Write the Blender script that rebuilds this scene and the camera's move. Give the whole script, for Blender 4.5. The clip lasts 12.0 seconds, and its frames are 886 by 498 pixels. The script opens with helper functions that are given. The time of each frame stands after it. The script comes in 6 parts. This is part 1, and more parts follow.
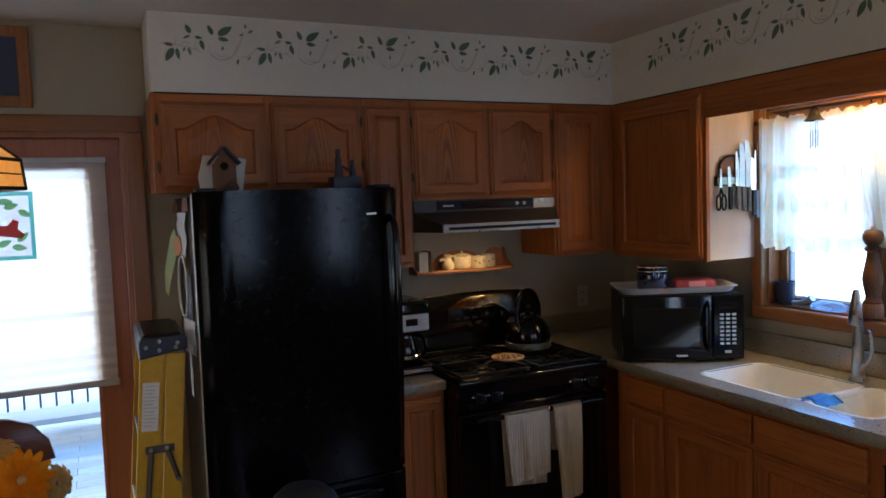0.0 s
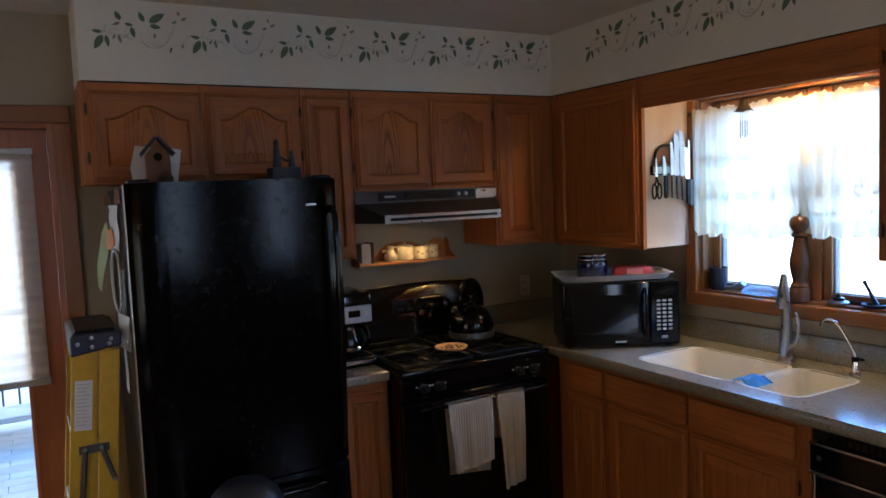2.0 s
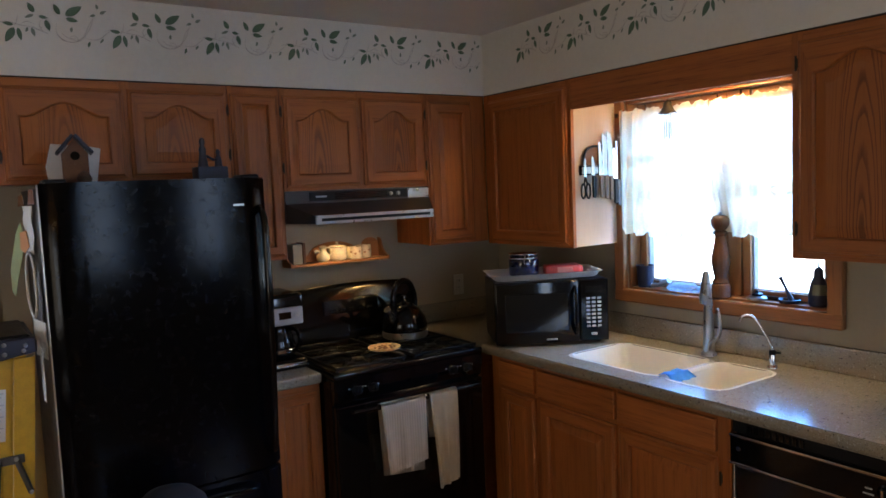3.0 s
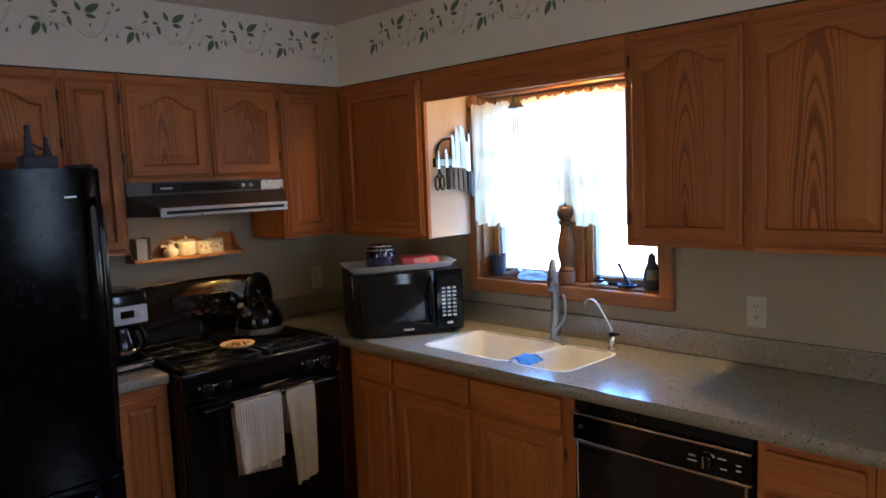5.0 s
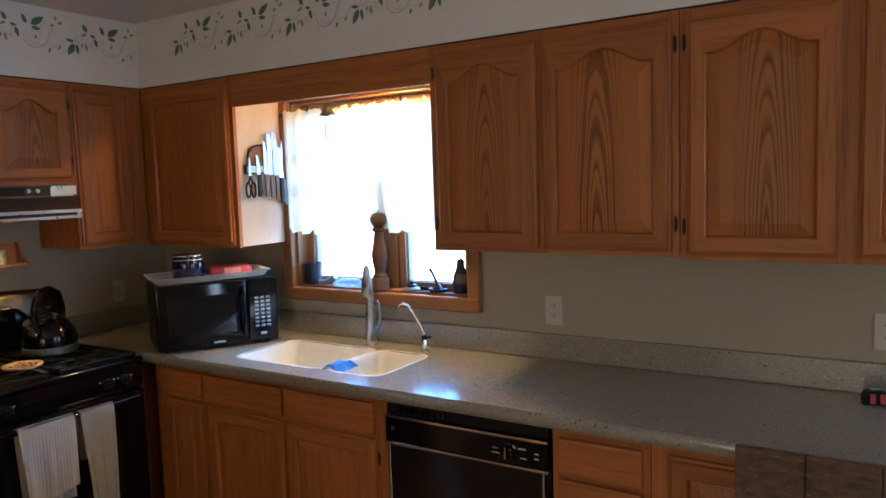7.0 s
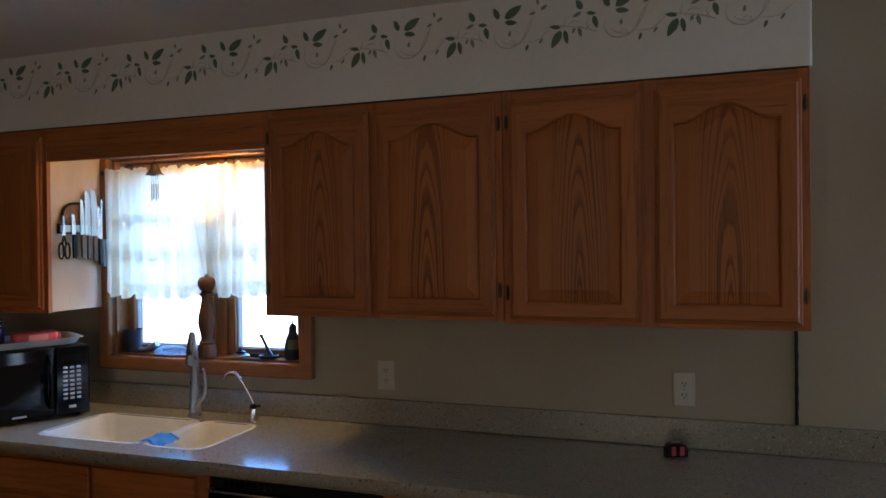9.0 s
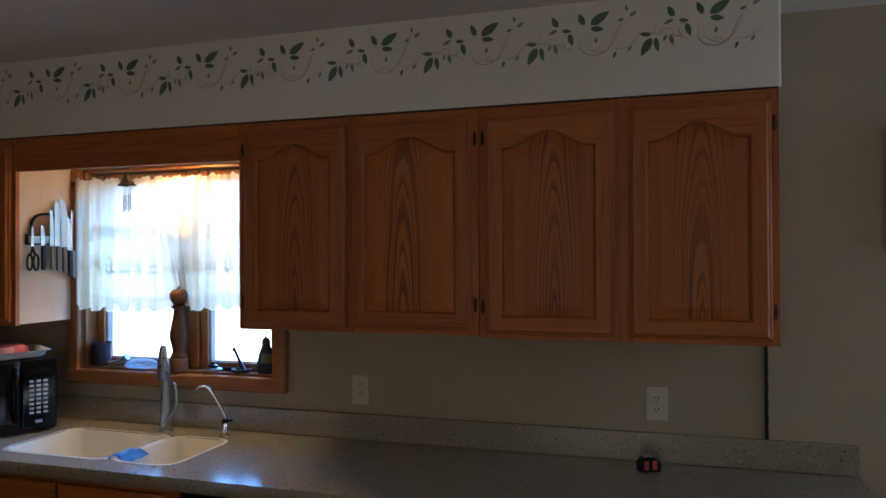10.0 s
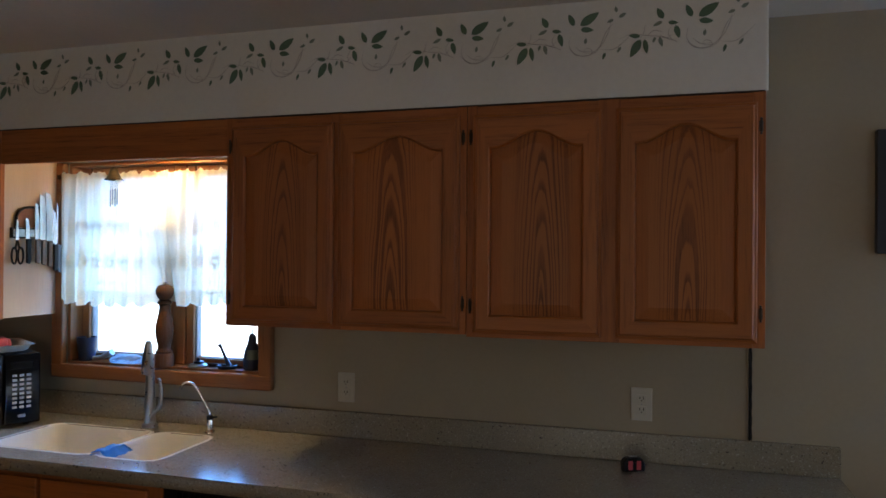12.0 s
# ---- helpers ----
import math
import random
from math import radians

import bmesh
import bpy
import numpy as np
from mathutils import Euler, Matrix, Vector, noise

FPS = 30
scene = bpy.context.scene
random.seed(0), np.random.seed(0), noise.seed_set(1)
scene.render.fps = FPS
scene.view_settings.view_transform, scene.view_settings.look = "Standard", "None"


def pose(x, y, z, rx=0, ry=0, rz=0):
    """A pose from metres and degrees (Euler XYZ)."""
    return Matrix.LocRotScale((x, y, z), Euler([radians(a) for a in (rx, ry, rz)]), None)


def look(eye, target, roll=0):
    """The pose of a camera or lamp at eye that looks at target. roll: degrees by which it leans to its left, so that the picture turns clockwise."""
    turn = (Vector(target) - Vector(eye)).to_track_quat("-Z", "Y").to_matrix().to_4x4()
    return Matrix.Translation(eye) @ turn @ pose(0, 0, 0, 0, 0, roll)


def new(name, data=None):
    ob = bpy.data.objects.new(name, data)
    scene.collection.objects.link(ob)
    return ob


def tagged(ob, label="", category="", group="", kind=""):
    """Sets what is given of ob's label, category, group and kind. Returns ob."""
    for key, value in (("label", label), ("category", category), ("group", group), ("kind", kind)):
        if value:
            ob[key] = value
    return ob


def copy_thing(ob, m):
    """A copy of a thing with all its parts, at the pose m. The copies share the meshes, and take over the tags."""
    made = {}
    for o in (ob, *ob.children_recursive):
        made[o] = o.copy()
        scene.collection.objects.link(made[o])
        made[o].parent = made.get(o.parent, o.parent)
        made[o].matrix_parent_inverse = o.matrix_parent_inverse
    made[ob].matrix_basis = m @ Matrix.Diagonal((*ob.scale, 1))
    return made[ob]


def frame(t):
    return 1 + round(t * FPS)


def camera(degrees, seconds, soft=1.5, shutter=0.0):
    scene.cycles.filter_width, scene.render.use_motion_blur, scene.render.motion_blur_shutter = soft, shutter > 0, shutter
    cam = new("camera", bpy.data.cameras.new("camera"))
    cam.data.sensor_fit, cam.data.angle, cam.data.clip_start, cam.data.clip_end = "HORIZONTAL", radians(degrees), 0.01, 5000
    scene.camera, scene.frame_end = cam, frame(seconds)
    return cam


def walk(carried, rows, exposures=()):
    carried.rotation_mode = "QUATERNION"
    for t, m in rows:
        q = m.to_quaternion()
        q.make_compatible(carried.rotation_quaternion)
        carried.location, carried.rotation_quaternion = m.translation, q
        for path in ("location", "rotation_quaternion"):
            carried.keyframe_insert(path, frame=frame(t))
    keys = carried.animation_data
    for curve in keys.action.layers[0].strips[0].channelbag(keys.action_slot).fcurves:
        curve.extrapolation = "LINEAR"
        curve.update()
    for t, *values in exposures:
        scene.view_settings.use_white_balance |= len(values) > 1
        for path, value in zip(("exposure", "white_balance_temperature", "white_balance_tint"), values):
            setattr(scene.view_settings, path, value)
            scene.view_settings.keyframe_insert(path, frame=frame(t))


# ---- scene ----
PATH = [
    (0, (-2.756, -3.404, 1.673), (-1.911, -1.596, 1.54), -2.0),
    (0.5, (-2.754, -3.404, 1.661), (-1.885, -1.608, 1.527), -2.1),
    (1, (-2.748, -3.408, 1.663), (-1.852, -1.625, 1.518), -2.3),
    (1.5, (-2.751, -3.404, 1.661), (-1.829, -1.635, 1.512), -2.5),
    (2, (-2.738, -3.415, 1.659), (-1.766, -1.675, 1.503), -2.4),
    (2.5, (-2.729, -3.422, 1.66), (-1.676, -1.729, 1.498), -2.3),
    (3, (-2.713, -3.423, 1.665), (-1.598, -1.772, 1.497), -2.4),
    (5, (-2.675, -3.46, 1.656), (-1.283, -2.038, 1.455), -2.3),
    (5.5, (-2.67, -3.471, 1.655), (-1.218, -2.111, 1.447), -2.3),
    (6, (-2.666, -3.484, 1.652), (-1.148, -2.199, 1.437), -2.4),
    (6.5, (-2.656, -3.501, 1.65), (-1.059, -2.317, 1.431), -2.3),
    (7, (-2.65, -3.522, 1.637), (-0.964, -2.462, 1.449), -1.9),
    (9, (-2.673, -3.547, 1.636), (-0.785, -2.886, 1.618), -0.7),
    (9.5, (-2.675, -3.544, 1.641), (-0.773, -2.926, 1.642), -0.5),
    (10, (-2.678, -3.544, 1.64), (-0.769, -2.95, 1.657), -0.3),
    (10.5, (-2.68, -3.547, 1.634), (-0.767, -2.967, 1.668), -0.3),
    (11, (-2.683, -3.551, 1.64), (-0.766, -2.983, 1.672), -0.0),
    (11.5, (-2.681, -3.552, 1.635), (-0.763, -2.989, 1.663), 0.3),
    (12, (-2.676, -3.551, 1.64), (-0.759, -2.984, 1.653), 0.4),
]
EXPO = -0.15
cam = camera(62.4, 12.0, soft=1.6)
walk(cam, [(t, look(eye, target, roll)) for t, eye, target, roll in PATH],
     exposures=((0.0, EXPO - 0.42), (2.0, EXPO - 0.42), (2.6, EXPO - 0.12), (3.0, EXPO + 0.08), (5.0, EXPO + 0.19), (6.0, EXPO + 0.36), (7.0, EXPO + 0.4), (9.0, EXPO - 0.70), (10.0, EXPO - 0.70), (11.0, EXPO - 0.64), (12.0, EXPO - 0.70)))

# ---- world and light ----
world = bpy.data.worlds.new("sky")
scene.world = world
world.use_nodes = True
wn = world.node_tree
sky = wn.nodes.new("ShaderNodeTexSky")
sky.sky_type = "NISHITA"
sky.sun_disc = False
sky.sun_elevation, sky.sun_rotation = radians(30), radians(-38)
wn.links.new(sky.outputs[0], wn.nodes["Background"].inputs[0])
wn.nodes["Background"].inputs[1].default_value = 0.12


def lamp(name, kind, m, energy, colour, **more):
    data = bpy.data.lights.new(name, kind)
    data.energy, data.color = energy, colour
    if "size" in more:
        data.shape, data.size, data.size_y = "RECTANGLE", more["size"], more["size_y"]
    if "radius" in more:
        data.shadow_soft_size = more["radius"]
    if "angle" in more:
        data.angle = more["angle"]
    if "cone" in more:
        data.spot_size, data.spot_blend = more["cone"], more["blend"]
    ob = new(name, data)
    ob.matrix_world = m
    return ob


lamp("sun", "SUN", look((-6.2, 7.8, 5.8), (0, 0, 0)), 3.5, (1.0, 0.95, 0.86), angle=radians(0.5))
# daylight standing in the openings
lamp("window_daylight", "AREA", look((0.32, -1.5, 1.62), (-1, -1.5, 1.5)), 5, (0.80, 0.92, 1.0), size=1.15, size_y=1.15)
for x in (-1.75, -0.30):
    lamp("rear_daylight", "AREA", look((x, -5.72, 1.62), (x, -3, 1.42)), 4.0, (0.94, 0.96, 0.93), size=0.30, size_y=1.1)
# warm fill added from the unseen left side to lift the cabinet fronts
lamp("side_daylight", "AREA", look((-5.30, -3.0, 1.4), (-3, -3.0, 1.25)), 18, (1.0, 0.82, 0.62), size=1.5, size_y=1.2)
# lamps of the room
lamp("sink_bulb", "SPOT", pose(-0.13, -1.6, 2.085, 0, 12, 0), 31.0, (1.0, 0.78, 0.50), radius=0.045, cone=radians(96), blend=0.3)
lamp("sink_bulb_spill", "POINT", pose(-0.15, -1.6, 2.072), 12.0, (1.0, 0.60, 0.19), radius=0.02)
lamp("hood_bulb", "SPOT", pose(-1.10, -0.27, 1.522, 10, 0, 0), 7.0, (1.0, 0.66, 0.30), radius=0.03, cone=radians(116), blend=0.6)
lamp("pendant_bulb", "POINT", pose(-3.16, -1.5, 1.80), 2.0, (1.0, 0.64, 0.30), radius=0.03)

# ---- materials ----


class Nodes:
    """A material under construction: short calls that make and link nodes."""

    def __init__(self, name):
        self.mat = bpy.data.materials.new(name)
        self.mat.use_nodes = True
        self.t = self.mat.node_tree
        self.b = self.t.nodes["Principled BSDF"]
        self.out = self.t.nodes["Material Output"]

    def node(self, kind, operation="", data_type="", blend_type=""):
        n = self.t.nodes.new(kind)
        if operation:
            n.operation = operation
        if data_type:
            n.data_type, n.blend_type = data_type, blend_type
        return n

    def put(self, sock, value):
        if isinstance(value, bpy.types.NodeSocket):
            self.t.links.new(value, sock)
        elif value is not None:
            sock.default_value = value

    def math(self, op, a, b=None, c=None):
        n = self.node("ShaderNodeMath", operation=op)
        for i, v in enumerate((a, b, c)):
            self.put(n.inputs[i], v)
        return n.outputs[0]

    def coord(self, scale=(1, 1, 1), shift=None, kind="Object"):
        tc = self.node("ShaderNodeTexCoord")
        m = self.node("ShaderNodeMapping")
        self.put(m.inputs[0], tc.outputs[kind])
        m.inputs["Scale"].default_value = scale
        if shift is not None:
            self.put(m.inputs["Location"], shift)
        return m.outputs[0]

    def noise(self, vec, scale, detail=3.0, rough=0.55, dist=0.0):
        n = self.node("ShaderNodeTexNoise")
        self.put(n.inputs["Vector"], vec)
        n.inputs["Scale"].default_value, n.inputs["Detail"].default_value = scale, detail
        n.inputs["Roughness"].default_value, n.inputs["Distortion"].default_value = rough, dist
        return n.outputs[0]

    def ramp(self, fac, *stops):
        n = self.node("ShaderNodeValToRGB")
        self.put(n.inputs[0], fac)
        e = n.color_ramp.elements
        while len(e) < len(stops):
            e.new(0.5)
        for k, (p, c) in zip(e, stops):
            k.position, k.color = p, (*c, 1)
        return n.outputs[0]

    def mix(self, fac, a, b, mode="MIX"):
        n = self.node("ShaderNodeMix", data_type="RGBA", blend_type=mode)
        self.put(n.inputs[0], fac)
        self.put(n.inputs[6], (*a, 1) if isinstance(a, tuple) else a)
        self.put(n.inputs[7], (*b, 1) if isinstance(b, tuple) else b)
        return n.outputs[2]

    def bump(self, height, strength=0.3, distance=0.002):
        n = self.node("ShaderNodeBump")
        n.inputs["Strength"].default_value, n.inputs["Distance"].default_value = strength, distance
        self.put(n.inputs["Height"], height)
        self.put(self.b.inputs["Normal"], n.outputs[0])

    def set(self, **values):
        names = dict(colour="Base Color", rough="Roughness", metal="Metallic", coat="Coat Weight", coat_rough="Coat Roughness",
                     ior="IOR", trans="Transmission Weight", spec="Specular IOR Level", glow="Emission Color", power="Emission Strength")
        for k, v in values.items():
            if isinstance(v, tuple) and len(v) == 3:
                v = (*v, 1)
            self.put(self.b.inputs[names[k]], v)
        return self.mat


def plain(name, colour, rough=0.5, metal=0.0, vary=0.12, scale=30, bump=0.0, bump_scale=200, coat=0.0, spec=0.5):
    """A painted, cast or moulded surface with slight mottling."""
    n = Nodes(name)
    vec = n.coord()
    big, fine = n.noise(vec, scale), n.noise(vec, scale * 8, 4)
    f = n.math("MULTIPLY_ADD", fine, 0.4, n.math("MULTIPLY", big, 0.6))
    dark, light = tuple(c * (1 - vary) for c in colour), tuple(min(1, c * (1 + vary)) for c in colour)
    r = n.math("MULTIPLY_ADD", big, 0.18, max(0.02, rough - 0.09))
    if bump:
        n.bump(n.noise(vec, bump_scale, 3), bump, 0.001)
    return n.set(colour=n.ramp(f, (0.3, dark), (0.7, light)), rough=r, metal=metal, coat=coat, spec=spec)


def oak(name, axis="z", cathedral=0.0, light=(0.44, 0.136, 0.029), dark=(0.088, 0.021, 0.0048), gloss=0.5):
    """Stained oak. axis: the way of the grain; cathedral: how far the growth rings arch across the middle of a board."""
    n = Nodes(name)
    tc = n.node("ShaderNodeTexCoord")
    info = n.node("ShaderNodeObjectInfo")
    sep = n.node("ShaderNodeSeparateXYZ")
    n.put(sep.inputs[0], tc.outputs["Object"])
    along = sep.outputs[dict(x=0, y=1, z=2)[axis]]
    across = sep.outputs[2] if axis == "x" else sep.outputs[0]
    deep = sep.outputs[1]
    rnd = info.outputs["Random"]
    # a frame with the grain along its third axis, shifted from piece to piece
    vec = n.node("ShaderNodeCombineXYZ")
    n.put(vec.inputs[0], n.math("MULTIPLY_ADD", rnd, 7.0, across))
    n.put(vec.inputs[1], deep)
    n.put(vec.inputs[2], n.math("MULTIPLY_ADD", rnd, 13.0, along))

    def stretched(sx, sz, scale, detail=3.0, dist=0.0):
        m = n.node("ShaderNodeMapping")
        n.put(m.inputs[0], vec.outputs[0])
        m.inputs["Scale"].default_value = (sx, sx, sz)
        return n.noise(m.outputs[0], scale, detail, 0.55, dist)

    wob = n.math("SUBTRACT", stretched(1, 0.18, 9, 2), 0.5)
    if cathedral:
        c = n.math("MULTIPLY_ADD", along, cathedral, n.math("MULTIPLY_ADD", rnd, 0.015, 0.054))
        x = n.math("ADD", across, n.math("MULTIPLY_ADD", rnd, 0.05, -0.025))
        x = n.math("MULTIPLY_ADD", wob, 0.035, x)
        r = n.math("SQRT", n.math("ADD", n.math("MULTIPLY", n.math("MULTIPLY", x, x), 3.4), n.math("MULTIPLY", c, c)))
        r = n.math("MULTIPLY_ADD", n.math("SUBTRACT", stretched(1, 0.10, 60, 3), 0.5), 0.009, r)
        uneven = n.node("ShaderNodeCombineXYZ")
        n.put(uneven.inputs[0], n.math("MULTIPLY", r, 34.0))
        n.put(uneven.inputs[1], n.math("MULTIPLY", rnd, 9.0))
        ring = n.math("FRACT", n.math("MULTIPLY_ADD", r, 54.0, n.math("MULTIPLY", n.noise(uneven.outputs[0], 1.0, 1), 2.2)))
        early = n.ramp(ring, (0.0, (1, 1, 1)), (0.16, (0.75, 0.75, 0.75)), (0.40, (0.0, 0.0, 0.0)), (0.84, (0.0, 0.0, 0.0)), (0.95, (1, 1, 1)))
        early = n.math("MULTIPLY", early, n.ramp(stretched(1, 0.2, 7, 2), (0.30, (0.5, 0.5, 0.5)), (0.55, (1, 1, 1))))
        early = n.math("MULTIPLY", early, n.ramp(n.math("MULTIPLY", n.math("ABSOLUTE", x), 8.0), (0.42, (1, 1, 1)), (0.80, (0.12, 0.12, 0.12))))
    else:
        early = n.ramp(stretched(1, 0.035, 70, 3, 0.4), (0.46, (0, 0, 0)), (0.60, (0.6, 0.6, 0.6)), (0.74, (1, 1, 1)))
    pores = n.ramp(stretched(1, 0.028, 420, 2), (0.50, (0, 0, 0)), (0.68, (1, 1, 1)))
    mask = n.math("MULTIPLY", pores, n.math("MULTIPLY_ADD", early, 0.75, 0.25))
    broad = stretched(1, 0.12, 5, 3)
    base = n.mix(n.ramp(broad, (0.3, (0, 0, 0)), (0.7, (1, 1, 1))), tuple(c * 0.78 for c in light), light)
    base = n.mix(n.math("MULTIPLY", early, 0.70 if cathedral else 0.34), base, dark)
    base = n.mix(n.math("MULTIPLY", mask, 0.6), base, tuple(c * 0.6 for c in dark))
    tone = n.math("MULTIPLY_ADD", rnd, 0.22, 0.89)
    hsv = n.node("ShaderNodeHueSaturation")
    n.put(hsv.inputs["Value"], tone)
    n.put(hsv.inputs["Color"], base)
    n.bump(n.math("MULTIPLY_ADD", mask, -1.0, 1.0), 0.25, 0.0006)
    return n.set(colour=hsv.outputs[0], rough=n.math("MULTIPLY_ADD", mask, 0.2, gloss), coat=0.08, coat_rough=0.35, spec=0.35)


def speckled(name):
    """Solid-surface worktop: warm grey with light and dark chips."""
    n = Nodes(name)
    vec = n.coord()
    base = n.mix(n.noise(vec, 14, 4), (0.235, 0.200, 0.142), (0.305, 0.264, 0.192))
    for scale, lo, hi, colour in ((190, 0.60, 0.68, (0.37, 0.335, 0.28)), (260, 0.61, 0.68, (0.16, 0.138, 0.11)), (95, 0.665, 0.69, (0.07, 0.06, 0.05)), (120, 0.69, 0.72, (0.45, 0.42, 0.36))):
        base = n.mix(n.ramp(n.noise(vec, scale, 1.5), (lo, (0, 0, 0)), (hi, (1, 1, 1))), base, colour)
    n.bump(n.noise(vec, 25, 3), 0.04, 0.001)
    return n.set(colour=base, rough=n.math("MULTIPLY_ADD", n.noise(vec, 40, 3), 0.06, 0.15), spec=1.0)


def wall_paint(name, colour, scale=420, strength=0.18):
    n = Nodes(name)
    vec = n.coord()
    f = n.math("MULTIPLY_ADD", n.noise(vec, 1.7, 3), 0.7, n.math("MULTIPLY", n.noise(vec, 60, 3), 0.3))
    n.bump(n.noise(vec, scale, 2), strength, 0.0015)
    return n.set(colour=n.ramp(f, (0.35, tuple(c * 0.93 for c in colour)), (0.65, tuple(c * 1.04 for c in colour))), rough=0.55, spec=0.3)


def lace(name):
    """Sheer net with embroidered bands: the threads let light through from behind."""
    n = Nodes(name)
    tc = n.node("ShaderNodeTexCoord")
    sep = n.node("ShaderNodeSeparateXYZ")
    n.put(sep.inputs[0], tc.outputs["UV"])
    u, v = sep.outputs[0], sep.outputs[1]

    def both_true(*masks):
        m = masks[0]
        for k in masks[1:]:
            m = n.math("MULTIPLY", m, k)
        return m

    def polar(period, centre):
        """Distance and angle from the middle of a repeat at a height over the hem."""
        du = n.math("MULTIPLY", n.math("SUBTRACT", n.math("FRACT", n.math("DIVIDE", u, period)), 0.5), period)
        dv = n.math("SUBTRACT", v, centre)
        r = n.math("SQRT", n.math("ADD", n.math("MULTIPLY", du, du), n.math("MULTIPLY", dv, dv)))
        return r, n.math("ARCTAN2", du, dv), dv

    def between(x, lo, hi):
        return n.math("MULTIPLY", n.math("GREATER_THAN", x, lo), n.math("LESS_THAN", x, hi))

    def fan(centre, reach, down):
        r, a, dv = polar(REPEAT, centre)
        ribs = n.math("GREATER_THAN", n.math("SINE", n.math("MULTIPLY", a, 15.0)), -0.25)
        side = n.math("LESS_THAN", dv, 0.004) if down else n.math("GREATER_THAN", dv, -0.002)
        return both_true(ribs, side, between(r, 0.013, reach))

    def rings(centre, radius, wide, period):
        r, a, dv = polar(period, centre)
        return between(r, radius - wide, radius + wide)

    def flowers(centre):
        r, a, dv = polar(REPEAT, centre)
        edge = n.math("MULTIPLY_ADD", n.math("ABSOLUTE", n.math("SINE", n.math("MULTIPLY", a, 3.5))), 0.020, 0.013)
        petal = n.math("MULTIPLY", n.math("LESS_THAN", r, edge), n.math("GREATER_THAN", r, 0.009))
        return n.math("MAXIMUM", petal, both_true(between(r, 0.034, 0.042), n.math("GREATER_THAN", n.math("SINE", n.math("MULTIPLY", a, 9.0)), 0.0)))

    REPEAT = 1.25 / 13
    motif = fan(0.055, 0.052, True)
    for other in (rings(0.062, 0.009, 0.0035, REPEAT), rings(0.100, 0.006, 0.003, REPEAT / 2), flowers(0.195), rings(0.245, 0.005, 0.003, REPEAT / 3),
                  rings(0.325, 0.008, 0.0035, REPEAT / 2), fan(0.338, 0.052, False)):
        motif = n.math("MAXIMUM", motif, other)
    worn = n.ramp(n.noise(tc.outputs["UV"], 70, 3), (0.34, (0.35, 0.35, 0.35)), (0.52, (1, 1, 1)))
    motif = n.math("MULTIPLY", motif, worn)
    m = n.node("ShaderNodeMapping")
    n.put(m.inputs[0], tc.outputs["UV"])
    m.inputs["Scale"].default_value = (46, 1.6, 1)
    gathers = n.ramp(n.noise(m.outputs[0], 1.0, 2), (0.42, (0, 0, 0)), (0.66, (1, 1, 1)))
    net = n.math("MULTIPLY_ADD", gathers, 0.07, n.math("MULTIPLY_ADD", n.noise(tc.outputs["UV"], 160, 2), 0.08, 0.85))
    cover = n.math("MAXIMUM", net, n.math("MULTIPLY", motif, 0.97))
    thin, back, clear, both, out = (n.node(k) for k in ("ShaderNodeBsdfDiffuse", "ShaderNodeBsdfTranslucent", "ShaderNodeBsdfTransparent", "ShaderNodeMixShader", "ShaderNodeMixShader"))
    thin.inputs[0].default_value = back.inputs[0].default_value = (0.98, 0.87, 0.63, 1)
    n.put(both.inputs[0], n.math("MULTIPLY_ADD", motif, -0.38, 0.42))
    n.put(both.inputs[1], thin.outputs[0])
    n.put(both.inputs[2], back.outputs[0])
    n.put(out.inputs[0], cover)
    n.put(out.inputs[1], clear.outputs[0])
    n.put(out.inputs[2], both.outputs[0])
    n.put(n.out.inputs[0], out.outputs[0])
    return n.mat


def see_through(name, cover, colour):
    """Thin fabric or film: part threads, part holes."""
    n = Nodes(name)
    thin, back, clear, both, out = (n.node(k) for k in ("ShaderNodeBsdfDiffuse", "ShaderNodeBsdfTranslucent", "ShaderNodeBsdfTransparent", "ShaderNodeMixShader", "ShaderNodeMixShader"))
    thin.inputs[0].default_value = back.inputs[0].default_value = (*colour, 1)
    f = n.math("MULTIPLY_ADD", n.noise(n.coord((1, 1, 60)), 8, 2), 0.1, cover - 0.05)
    n.put(both.inputs[0], 0.6)
    n.put(both.inputs[1], thin.outputs[0])
    n.put(both.inputs[2], back.outputs[0])
    n.put(out.inputs[0], f)
    n.put(out.inputs[1], clear.outputs[0])
    n.put(out.inputs[2], both.outputs[0])
    n.put(n.out.inputs[0], out.outputs[0])
    return n.mat


def window_glass(name, tint=(0.95, 0.97, 0.97)):
    n = Nodes(name)
    clear, shine, fres, out = n.node("ShaderNodeBsdfTransparent"), n.node("ShaderNodeBsdfGlossy"), n.node("ShaderNodeFresnel"), n.node("ShaderNodeMixShader")
    clear.inputs[0].default_value = (*tint, 1)
    shine.inputs["Roughness"].default_value = 0.02
    fres.inputs[0].default_value = 1.45
    n.put(out.inputs[0], fres.outputs[0])
    n.put(out.inputs[1], clear.outputs[0])
    n.put(out.inputs[2], shine.outputs[0])
    n.put(n.out.inputs[0], out.outputs[0])
    return n.mat


